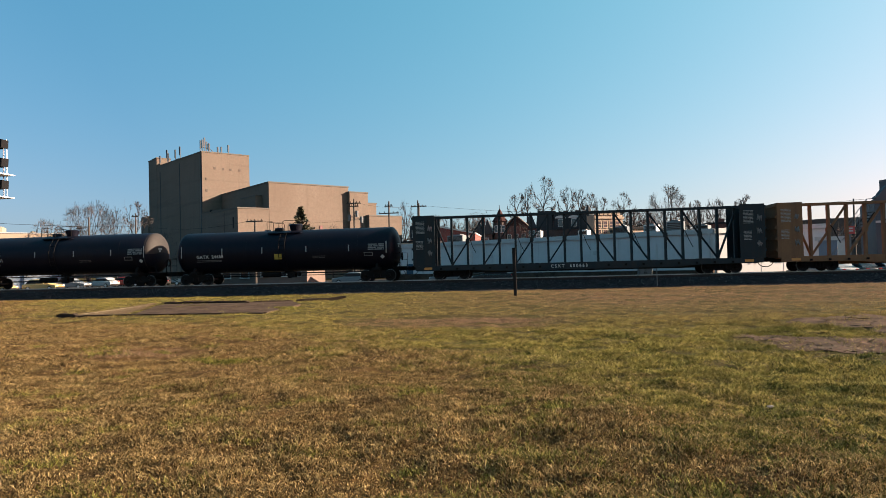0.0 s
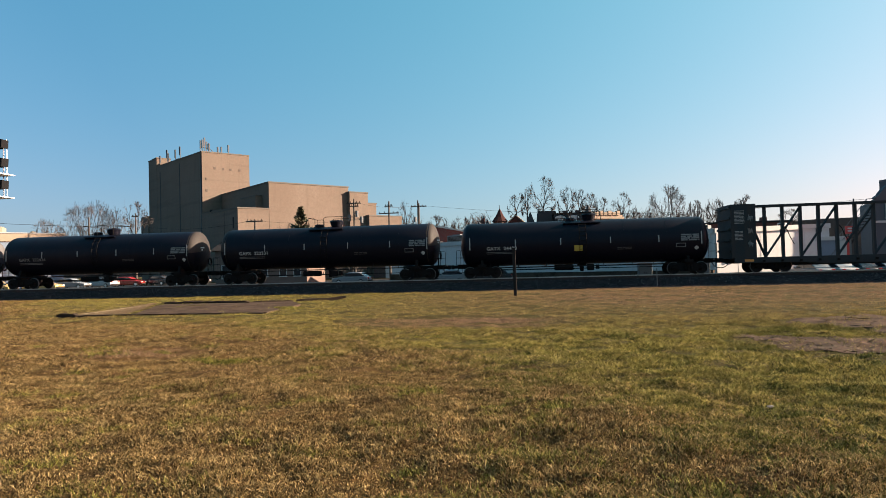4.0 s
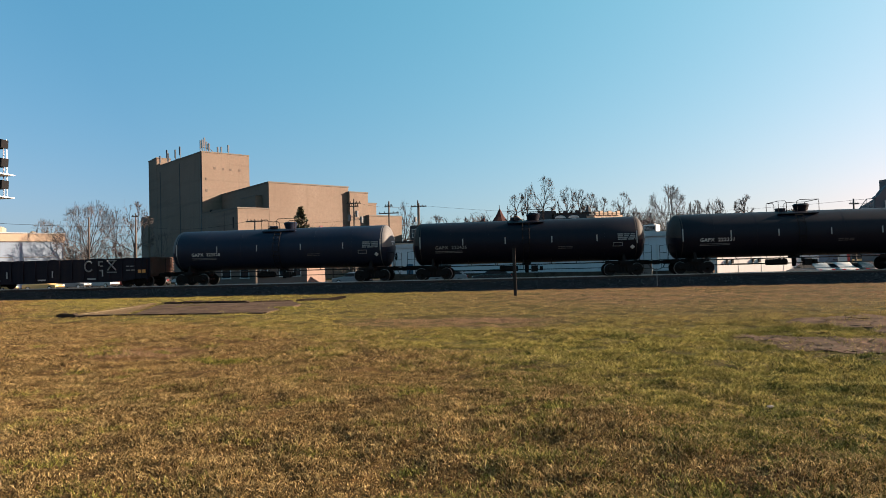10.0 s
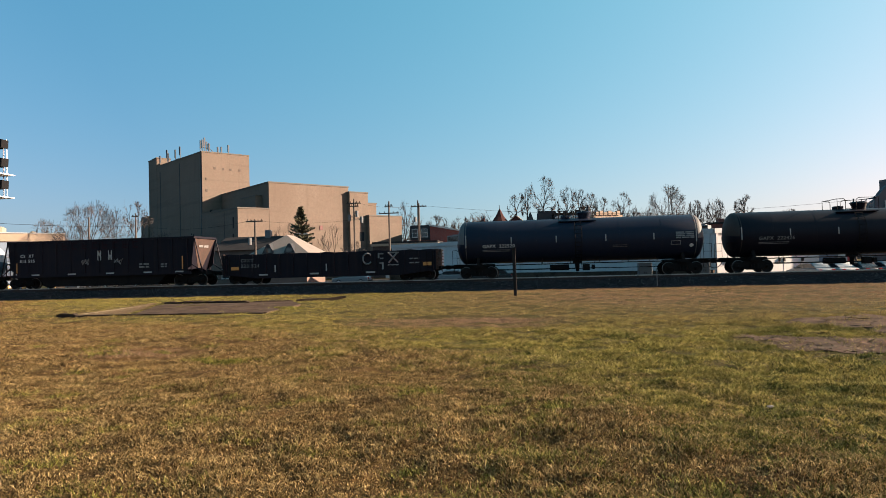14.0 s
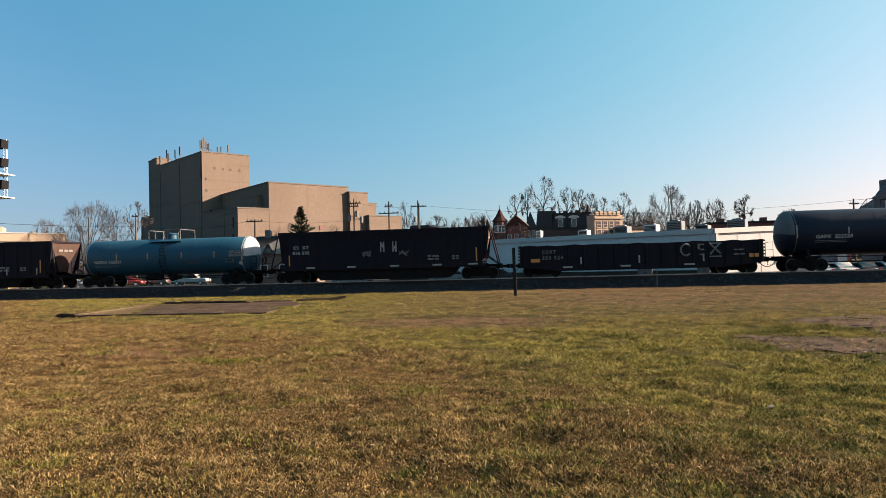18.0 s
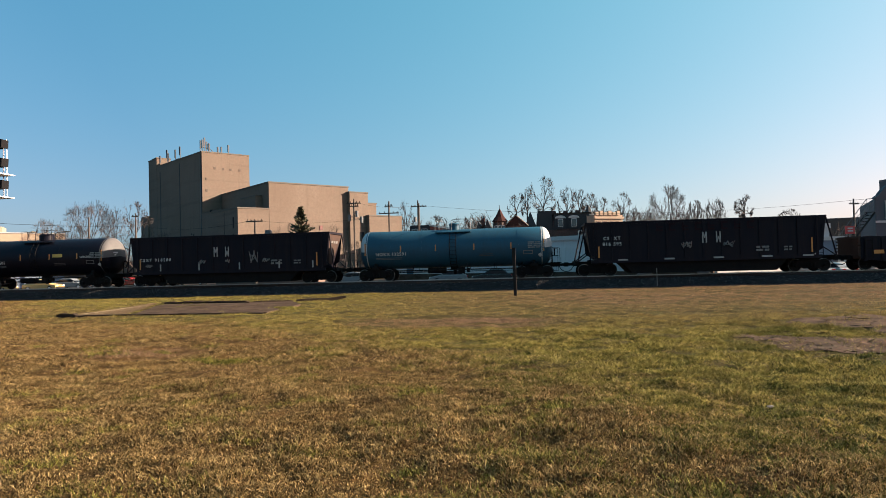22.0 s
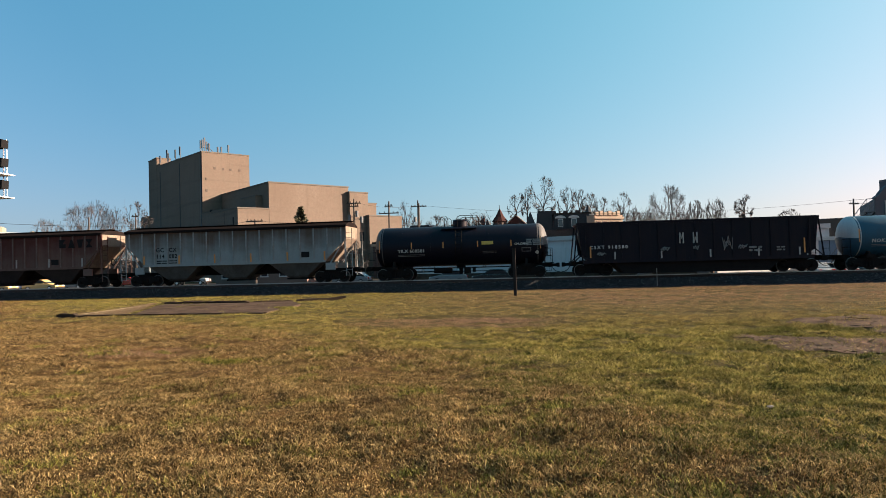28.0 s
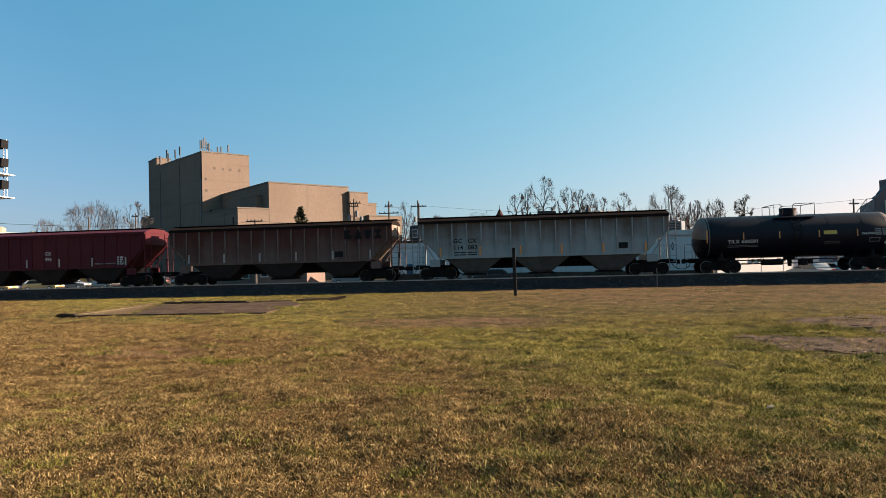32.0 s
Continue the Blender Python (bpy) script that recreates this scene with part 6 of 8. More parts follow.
def west_store():
    m = pose(-74.9, 94.4, GZ, 0, 0, 47)
    b = thing("flat_store", m, "low flat-roofed store with cream fascia and blue-grey shutters", "building")
    part("wall", boxes((-42, 0, 0, 16, 0, 7.4)), "blue_wall", b)
    part("fascia", boxes((-42.2, 0.2, -0.25, 16.2, 7.4, 8.65)), "cream_wall", b)
    part("roof_edge", boxes((-42.3, 0.3, -0.35, 16.3, 8.654, 8.78)), "trim_white", b)
    for k in range(8):
        x = -40.5 + k * 5.0
        dr = part("shutter_door", boxes((x, x + 3.6, -0.08, 0.02, 0, 5.0)), "steel_grey", b)
        for j in range(8):
            part("slat", boxes((x + 0.05, x + 3.55, -0.12, -0.075, 0.1 + j * 0.6, 0.6 + j * 0.6)), "blue_wall", dr)
    for x, y in ((-8.2, 3.0), (-3.6, 5.0)):
        u = thing("rooftop_unit", m @ pose(x, y, 8.784), "pale domed rooftop ventilator", "ventilator", "rooftop units")
        r = 0.8 if x < -5 else 0.4
        bm = bmesh.new()
        tube(bm, (0, 0, 0), (0, 0, r), r, r, 14)
        tube(bm, (0, 0, r), (0, 0, r * 1.35), r, r * 0.45, 14)
        part("cowl", bm, "cream_wall", u)


west_store()


def cottage():
    """Small house with a pale gabled roof and two green dormers, before the hall."""
    h = thing("cottage", pose(-29.8, 74, GZ), "small house with pale hipped roof and green dormers", "house")
    part("wall", boxes((-3.4, 3.4, 0, 7, 0, 3.9)), "cottage_wall", h)
    bm = bmesh.new()
    v = [bm.verts.new(p) for p in ((-3.8, -0.4, 3.9), (3.8, -0.4, 3.9), (3.8, 7.4, 3.9), (-3.8, 7.4, 3.9), (0, 2.4, 6.3), (0, 5.0, 6.3))]
    for f in ((0, 1, 4), (1, 2, 5, 4), (2, 3, 5), (3, 0, 4, 5), (3, 2, 1, 0)):
        bm.faces.new([v[i] for i in f])
    part("roof", bm, "roof_pale", h)
    for x in (-1.35, 1.35):
        bm = bmesh.new()
        prism(bm, [(x - 0.75, 3.95), (x + 0.75, 3.95), (x + 0.15, 5.1), (x - 0.15, 5.1)], -0.35, 2.2)
        d = part("dormer", bm, "slate", h, "grey-green dormer")
        part("pane", boxes((x - 0.4, x + 0.4, -0.37, -0.352, 4.05, 4.6)), "glass", d)
    for x in (-2.0, 0.4, 2.2):
        window(h, x, 1.2, 0.8, 1.3)
    s = thing("shop_house", pose(-36.2, 78, GZ), "low shop with dark pitched roof", "house")
    part("wall", boxes((-4, 3.4, 0, 8, 0, 4.6)), "cottage_wall", s)
    bm = bmesh.new()
    prism_x(bm, [(-0.5, 4.6), (4, 6.5), (8.5, 4.6)], -4.4, 3.8)
    part("roof", bm, "roof_dark", s)
    part("bargeboard", boxes((-4.5, -4.4, -0.5, 8.5, 4.5, 4.65), (3.8, 3.9, -0.5, 8.5, 4.5, 4.65)), "trim_white", s)
    part("chimney", boxes((1.4, 2.1, 3.4, 4.2, 5.5, 7.3)), "steel_grey", s)
    for x in (-2.5, 0.0, 2.3):
        window(s, x, 1.0, 1.1, 1.6)
    b = thing("billboard", pose(-32.9, 90, GZ), "pale roadside sign board on two posts", "sign")
    part("board", boxes((-1.1, 1.1, -0.08, 0.08, 5.6, 7.2)), "trim_white", b)
    part("sign_post", boxes((-0.9, -0.75, -0.05, 0.05, 0, 5.6)), "steel_grey", b)
    part("sign_post", boxes((0.75, 0.9, -0.05, 0.05, 0, 5.6)), "steel_grey", b)
    part("sign_bar", boxes((-0.9, 0.9, -0.1, -0.082, 6.5, 6.8), (-0.9, 0.4, -0.1, -0.082, 5.95, 6.2)), "dark_mark", b)


cottage()


def red_shop():
    r = thing("brick_shop", pose(-15.5, 108, GZ), "long red brick building with sloping parapet", "building")
    bm = bmesh.new()
    prism(bm, [(-0.8, 0), (7.0, 0), (7.0, 7.1), (-0.8, 8.7)], 0, 14)
    part("wall", bm, "brick_shop", r)
    bm = bmesh.new()
    prism(bm, [(-0.9, 8.7), (7.1, 7.1), (7.1, 7.35), (-0.9, 8.95)], -0.15, 14)
    part("coping", bm, "trim_white", r)
    m = part("mansard", boxes((-4.4, -0.8, 0.3, 12, 6.4, 8.9)), "slate", r)
    part("front", boxes((-4.4, -0.8, 0, 12, 0, 6.3)), "brick_red", r)
    for x in (-3.5, -1.8):
        window(r, x, 6.9, 0.9, 1.3, y=0.28)
    for x in (1.0, 3.0, 5.0):
        window(r, x, 3.4, 1.0, 1.7, y=-0.02)
    p = thing("brick_garage", pose(-22.5, 100, GZ), "low brick garage with pale eave", "building")
    part("wall", boxes((-2, 8.5, 0, 7, 0, 5.2)), "brick_brown", p)
    part("eave", boxes((-2.2, 8.7, -0.3, 7.2, 5.2, 5.6)), "cream_wall", p)
    part("roof", boxes((-2.1, 8.6, -0.1, 7.1, 5.6, 5.9)), "roof_dark", p)
    for x in (0, 2.6, 5.2):
        part("shutter_door", boxes((x, x + 2.0, -0.06, 0.02, 0, 3.0)), "trim_white", p)


red_shop()


def cone_roof(bm, x, y, z0, z1, r, n=10):
    tube(bm, (x, y, z0), (x, y, z0 + (z1 - z0) * 0.35), r, r * 0.56, n)
    tube(bm, (x, y, z0 + (z1 - z0) * 0.35), (x, y, z1), r * 0.56, 0.03, n)


def row_houses():
    # gabled end house with the red turret
    a = thing("turret_house", pose(-5.0, 125, GZ), "red brick row house with conical turret", "house", "row houses")
    bm = bmesh.new()
    tube(bm, (0.1, 0.2, 0), (0.1, 0.2, 10.1), 1.35, n=10)
    part("turret", bm, "brick_brown", a)
    bm = bmesh.new()
    cone_roof(bm, 0.1, 0.2, 10.1, 12.7, 1.65)
    part("turret_roof", bm, "roof_red", a)
    bm = bmesh.new()
    tube(bm, (0.1, 0.2, 12.6), (0.1, 0.2, 13.4), 0.05, n=5)
    part("finial", bm, "trim_dark", a)
    for k in range(3):
        window(a, -0.6 + k * 0.7, 8.0, 0.5, 1.2, y=-1.2)
    part("wall", boxes((1.0, 5.6, 0, 12, 0, 9.2)), "brick_red", a)
    bm = bmesh.new()
    prism(bm, [(0.9, 9.2), (3.2, 11.3), (5.7, 9.2)], -0.15, 12)
    part("gable", bm, "roof_red", a)
    bm = bmesh.new()
    tube(bm, (0.9, -0.2, 9.1), (3.2, -0.2, 11.3), 0.12, n=5)
    tube(bm, (3.2, -0.2, 11.3), (5.7, -0.2, 9.1), 0.12, n=5)
    part("bargeboard", bm, "cream_wall", a)
    for x in (1.9, 3.3, 4.7):
        window(a, x, 6.0, 0.7, 1.5)
    # slate gables to the west
    b = thing("gable_house", pose(-9.6, 124, GZ), "dark slate gabled row house", "house", "row houses")
    part("wall", boxes((-0.2, 3.2, 0, 12, 0, 7.6)), "brick_brown", b)
    for x0, x1, zt in ((-0.3, 1.4, 10.2), (1.3, 3.3, 10.6)):
        bm = bmesh.new()
        prism(bm, [(x0, 7.6), (x1, 7.6), ((x0 + x1) / 2, zt)], -0.2, 11.8)
        part("gable", bm, "slate", b)
    part("chimney", boxes((0.9, 1.6, 3, 3.8, 8.5, 11.0)), "brick_red", b)
    window(b, 1.6, 5.4, 1.6, 1.5)
    # slate pyramid bay and the mansard row
    c = thing("mansard_house", pose(1.2, 126, GZ), "brick row house with steep slate mansard roof", "house", "row houses")
    part("wall", boxes((1.0, 11.8, 0, 12, 0, 8.2)), "brick_brown", c)
    part("bay", boxes((-1.1, 1.0, -0.1, 12, 0, 8.6)), "brick_red", c)
    bm = bmesh.new()
    prism(bm, [(4.2, 8.2), (11.8, 8.2), (11.5, 11.2), (4.5, 11.2)], 0.1, 12)
    part("mansard", bm, "slate", c)
    part("roof_edge", boxes((4.3, 11.7, -0.1, 12, 11.2, 11.45)), "trim_dark", c)
    bm = bmesh.new()
    v = [bm.verts.new(p) for p in ((-1.35, -0.3, 8.6), (1.15, -0.3, 8.6), (1.15, 2.3, 8.6), (-1.35, 2.3, 8.6), (-0.1, 1.0, 12.1))]
    for f in ((0, 1, 4), (1, 2, 4), (2, 3, 4), (3, 0, 4), (3, 2, 1, 0)):
        bm.faces.new([v[i] for i in f])
    part("bay_roof", bm, "slate", c)
    bm = bmesh.new()
    prism(bm, [(1.0, 8.2), (4.2, 8.2), (4.2, 12.0), (1.4, 12.0)], 0.6, 12)
    part("mansard", bm, "slate", c)
    for x in (-0.5, 0.4):
        window(c, x, 6.7, 0.45, 1.4, y=-0.12)
    for x in (5.7, 8.3):
        d = part("dormer", boxes((x - 0.95, x + 0.95, -0.25, 1.5, 8.3, 10.5)), "slate", c)
        bm = bmesh.new()
        prism(bm, [(x + 1.05 * math.cos(q), 10.4 + 0.55 * math.sin(q)) for q in [math.pi * k / 8 for k in range(9)]], -0.35, 1.5)
        part("dormer_hood", bm, "trim_white", d)
        part("dormer_window", boxes((x - 0.5, x + 0.5, -0.30, -0.252, 8.7, 10.3)), "trim_white", d)
        part("pane", boxes((x - 0.4, x + 0.4, -0.34, -0.302, 8.8, 10.15)), "glass", d)
    for x in (4.6, 7.0, 9.4):
        part("chimney", boxes((x - 0.45, x + 0.45, 4, 5, 11.2, 12.2)), "brick_brown", c)
    bm = bmesh.new()
    cone_roof(bm, 11.2, 1.0, 10.8, 13.1, 1.2, 8)
    part("cupola", bm, "slate", c)
    # sunlit cream shop front at the street corner
    s = thing("cream_shop", pose(12.6, 118, GZ), "cream stuccoed shop with ornate parapet", "shop")
    part("wall", boxes((0, 6.3, 0, 2.4, 0, 10.3)), "cream_wall", s, at=pose(0, 0, 0, 0, 0, 30))
    for k in range(6):
        part("parapet_block", boxes((0.1 + k * 0.95, 0.8 + k * 0.95, -0.25, 0.3, 10.3, 10.8 + 0.25 * (k % 2))), "cream_wall", s, at=pose(0, 0, 0, 0, 0, 30))
    part("cornice", boxes((-0.15, 6.45, -0.3, 0.0, 9.6, 9.95)), "cream_wall", s, at=pose(0, 0, 0, 0, 0, 30))
    part("awning", boxes((-0.4, 3.0, -1.6, -0.01, 5.4, 5.8)), "trim_white", s, at=pose(0, 0, 0, 0, 0, 30))
    for k in range(4):
        for z in (6.4, 8.0):
            w = window(s, 0, 0, 0.8, 1.1, frame_mat="cream_wall")
            w.matrix_basis = pose(0, 0, 0, 0, 0, 30) @ pose(0.9 + k * 1.4, -0.01, z)
    e = thing("corner_shop", pose(17.0, 119, GZ), "low cream shop row with flat roof", "shop")
    part("wall", boxes((0, 6.8, 0, 8, 0, 7.6)), "cream_wall", e, at=pose(0, 0, 0, 0, 0, 30))
    part("roof_edge", boxes((-0.2, 7.0, -0.3, 8.2, 7.6, 8.0)), "roof_dark", e, at=pose(0, 0, 0, 0, 0, 30))
    for k in range(4):
        w = window(e, 0, 0, 1.0, 1.6)
        w.matrix_basis = pose(0, 0, 0, 0, 0, 30) @ pose(1.0 + k * 1.6, -0.01, 4.6)
    g = thing("brick_row", pose(31.0, 112, GZ), "low red brick row with chimneys", "building")
    part("wall", boxes((0, 13, 0, 9, 0, 7.6)), "brick_red", g)
    part("roof_edge", boxes((-0.2, 13.2, -0.2, 9.2, 7.6, 7.9)), "roof_dark", g)
    for x in (2.0, 5.2, 9.0):
        part("chimney", boxes((x, x + 0.9, 2, 3, 7.9, 8.6)), "brick_red", g)
    for k in range(6):
        window(g, 1.2 + k * 2.1, 4.8, 0.9, 1.6, y=-0.02)


row_houses()


def dark_house():
    h = thing("dark_house", pose(32.4, 63.6, GZ, 0, 0, 10), "dark navy rendered house with curved gable and outside stair", "house")
    bm = bmesh.new()
    plan = [(0, 0), (12, 0), (17, 10), (6.5, 11)]
    lo = [bm.verts.new((x, y, 0)) for x, y in plan]
    hi = [bm.verts.new((x, y, 7.2)) for x, y in plan]
    bm.faces.new(lo)
    bm.faces.new(hi)
    for k in range(4):
        bm.faces.new((lo[k], lo[(k + 1) % 4], hi[(k + 1) % 4], hi[k]))
    part("wall", bm, "navy_wall", h)
    # curved gable of the front
    bm = bmesh.new()
    out = [(0, 7.2), (12, 7.2)]
    out += [(12 - 0.42 * k, 7.4 + 2.6 * math.sin(k / 25 * math.pi) ** 0.5) for k in range(1, 22)]
    out += [(2.1, 8.60), (1.5, 8.50), (1.05, 8.25), (0.7, 7.9), (0.4, 7.5), (0.0, 7.25)]
    prism(bm, out, -0.02, 0.5)
    part("gable", bm, "navy_wall", h)
    part("chimney", boxes((1.75, 2.6, 0.8, 1.7, 7.2, 9.05)), "navy_wall", h)
    part("string_course", boxes((-0.06, 12.06, -0.10, -0.02, 4.9, 5.1)), "trim_white", h)
    for x in (1.5, 4.2, 7.0, 9.8):
        for z in (1.6, 5.4):
            window(h, x, z, 1.0, 1.5, y=-0.01)
    # outside stair against the west end
    for k in range(20):
        part("step", boxes((-0.25 - k * 0.24, 0.02 - k * 0.24, 0.1, 1.1, 5.9 - k * 0.29, 5.96 - k * 0.29)), "trim_dark", h)
    for y in (0.1, 1.1):
        bm = bmesh.new()
        tube(bm, (0, y, 5.9), (-5.0, y, -0.1), 0.09, n=4)
        part("stringer", bm, "trim_dark", h)
        bm = bmesh.new()
        path_tube(bm, [(0.9, y, 7.25), (0.0, y, 7.25), (-5.0, y, 1.2)], 0.035, 5)
        path_tube(bm, [(0.0, y, 6.7), (-5.0, y, 0.65)], 0.02, 4)
        for k in range(11):
            tube(bm, (-k * 0.5, y, 5.9 - k * 0.6), (-k * 0.5, y, 7.25 - k * 0.605), 0.022, n=4)
        part("stair_railing", bm, "steel_grey", h)
    # shed and pole sign before it
    s = thing("garden_shed", pose(26.9, 63.5, GZ), "small grey shed with white eave", "shed")
    part("wall", boxes((0, 2.6, 0, 3, 0, 3.4)), "blue_wall", s)
    part("eave", boxes((-0.15, 2.75, -0.2, 3.2, 3.4, 3.75)), "trim_white", s)
    g = thing("pole_sign", pose(28.4, 60.0, GZ), "red and white square sign on a post", "sign")
    part("sign_post", boxes((-0.06, 0.06, -0.06, 0.06, 0, 3.9)), "steel_grey", g)
    part("board", boxes((-0.36, 0.36, -0.1, 0.1, 3.85, 4.55)), "sign_red", g)
    part("sign_bar", boxes((-0.22, 0.22, -0.115, -0.102, 4.28, 4.40), (-0.22, 0.22, -0.115, -0.102, 4.05, 4.16)), "trim_white", g)
    k = thing("price_board", pose(27.9, 60.3, GZ), "tall white sign panel with red edge", "sign")
    part("panel", boxes((-0.42, 0.3, -0.08, 0.08, 0.2, 3.3)), "trim_white", k)
    part("edge", boxes((0.3, 0.55, -0.09, 0.09, 0.0, 3.6)), "sign_red", k)


dark_house()


def utility_pole(x, y, h, arms, label, gear=0):
    p = thing("utility_pole", pose(x, y, GZ), label, "utility pole", "utility poles")
    bm = bmesh.new()
    tube(bm, (0, 0, 0), (0, 0, h), 0.17, 0.11, 8)
    part("pole", bm, "pole_wood", p)
    for z, w in arms:
        a = part("crossarm", boxes((-w / 2, w / 2, -0.18, -0.06, h + z - 0.07, h + z + 0.07)), "pole_wood", p)
        for k in range(5):
            u = -w / 2 + 0.15 + k * (w - 0.3) / 4
            bm = bmesh.new()
            tube(bm, (u, -0.12, h + z + 0.06), (u, -0.12, h + z + 0.28), 0.05, 0.035, 6)
            part("insulator", bm, "trim_dark", a)
    for k in range(gear):
        bm = bmesh.new()
        dx = (-0.75, 0.55, 1.35)[k]
        z = h - (3.0, 2.5, 3.3)[k]
        tube(bm, (dx * 0.8, -0.2, z), (dx * 0.8, -0.2, z + 0.85), 0.22, n=10)
        box(bm, min(0, dx), max(0, dx), -0.15, -0.05, z + 0.5, z + 0.6)
        part("transformer", bm, "steel_grey", p)
    return p


utility_pole(-23.1, 84, 11.3, [(-0.6, 2.0), (-1.0, 1.4)], "wooden utility pole with grey transformers", 3)
utility_pole(-19.1, 88, 11.2, [(-0.7, 1.2), (-1.7, 2.9)], "wooden utility pole with two crossarms")
utility_pole(-16.8, 100, 11.9, [(-0.5, 2.6)], "wooden utility pole with one crossarm", 1)
utility_pole(-17.3, 102, 12.6, [], "thin bare wooden pole")
utility_pole(-32.0, 72, 8.0, [(-0.2, 2.1)], "short wooden pole with a wide crossarm", 1)
utility_pole(-68.5, 92, 11.0, [], "plain wooden pole among bare trees")
utility_pole(-60.5, 92, 11.3, [(-0.5, 1.2)], "wooden pole with a street lamp arm")
utility_pole(45.6, 95, 9.7, [(-0.7, 1.3)], "distant wooden utility pole")


def wire(name, a, b, sag, r=0.03):
    bm = bmesh.new()
    a, b = Vector(a), Vector(b)
    pts = [a.lerp(b, k / 14) - Vector((0, 0, sag * 4 * (k / 14) * (1 - k / 14))) for k in range(15)]
    path_tube(bm, pts, r, 4)
    tagged(part(name, bm, "trim_dark"), "thin black overhead wire", "wire", "overhead wires")


wire("overhead_wire", (-110, 80, 14.0), (-60.5, 92, 9.0), 1.2, 0.032)
wire("overhead_wire", (45.6, 95, 9.2), (120, 70, 15.5), 0.8, 0.025)
wire("overhead_wire", (45.6, 95, 8.6), (120, 70, 14.6), 0.8, 0.025)
wire("overhead_wire", (45.6, 95, 9.2), (-16.8, 100, 11.3), 1.6, 0.02)
wire("overhead_wire", (-16.8, 100, 11.4), (-23.1, 84, 10.6), 0.6, 0.02)
wire("overhead_wire", (-23.1, 84, 8.2), (-32.0, 72, 7.6), 0.4, 0.02)
wire("overhead_wire", (-32.0, 72, 7.7), (-60.5, 92, 9.2), 0.9, 0.02)


# ---- trees ----
def rods(name, a, b, ra, rb, material, parent=None, label=""):
    """Many tapered three-sided rods as one mesh."""
    a, b, ra, rb = np.asarray(a), np.asarray(b), np.asarray(ra), np.asarray(rb)
    d = b - a
    d /= np.linalg.norm(d, axis=1)[:, None] + 1e-9
    ref = np.where(np.abs(d[:, 2:3]) > 0.9, np.array([[1.0, 0, 0]]), np.array([[0, 0, 1.0]]))
    u = np.cross(d, ref)
    u /= np.linalg.norm(u, axis=1)[:, None] + 1e-9
    v = np.cross(d, u)
    rings = []
    for p, r in ((a, ra), (b, rb)):
        for k in range(3):
            q = 2.0944 * k
            rings.append(p + (u * math.cos(q) + v * math.sin(q)) * r[:, None])
    verts = np.stack(rings, 1).reshape(-1, 3)
    base = np.arange(len(a))[:, None] * 6
    faces = np.concatenate([base + np.array([[k, (k + 1) % 3, 3 + (k + 1) % 3, 3 + k]]) for k in range(3)])
    me = bpy.data.meshes.new(name)
    me.from_pydata(verts.tolist(), [], faces.tolist())
    me.materials.append(M[material])
    ob = new(name, me)
    if parent:
        ob.parent = parent
        tagged(ob, label)
    return ob


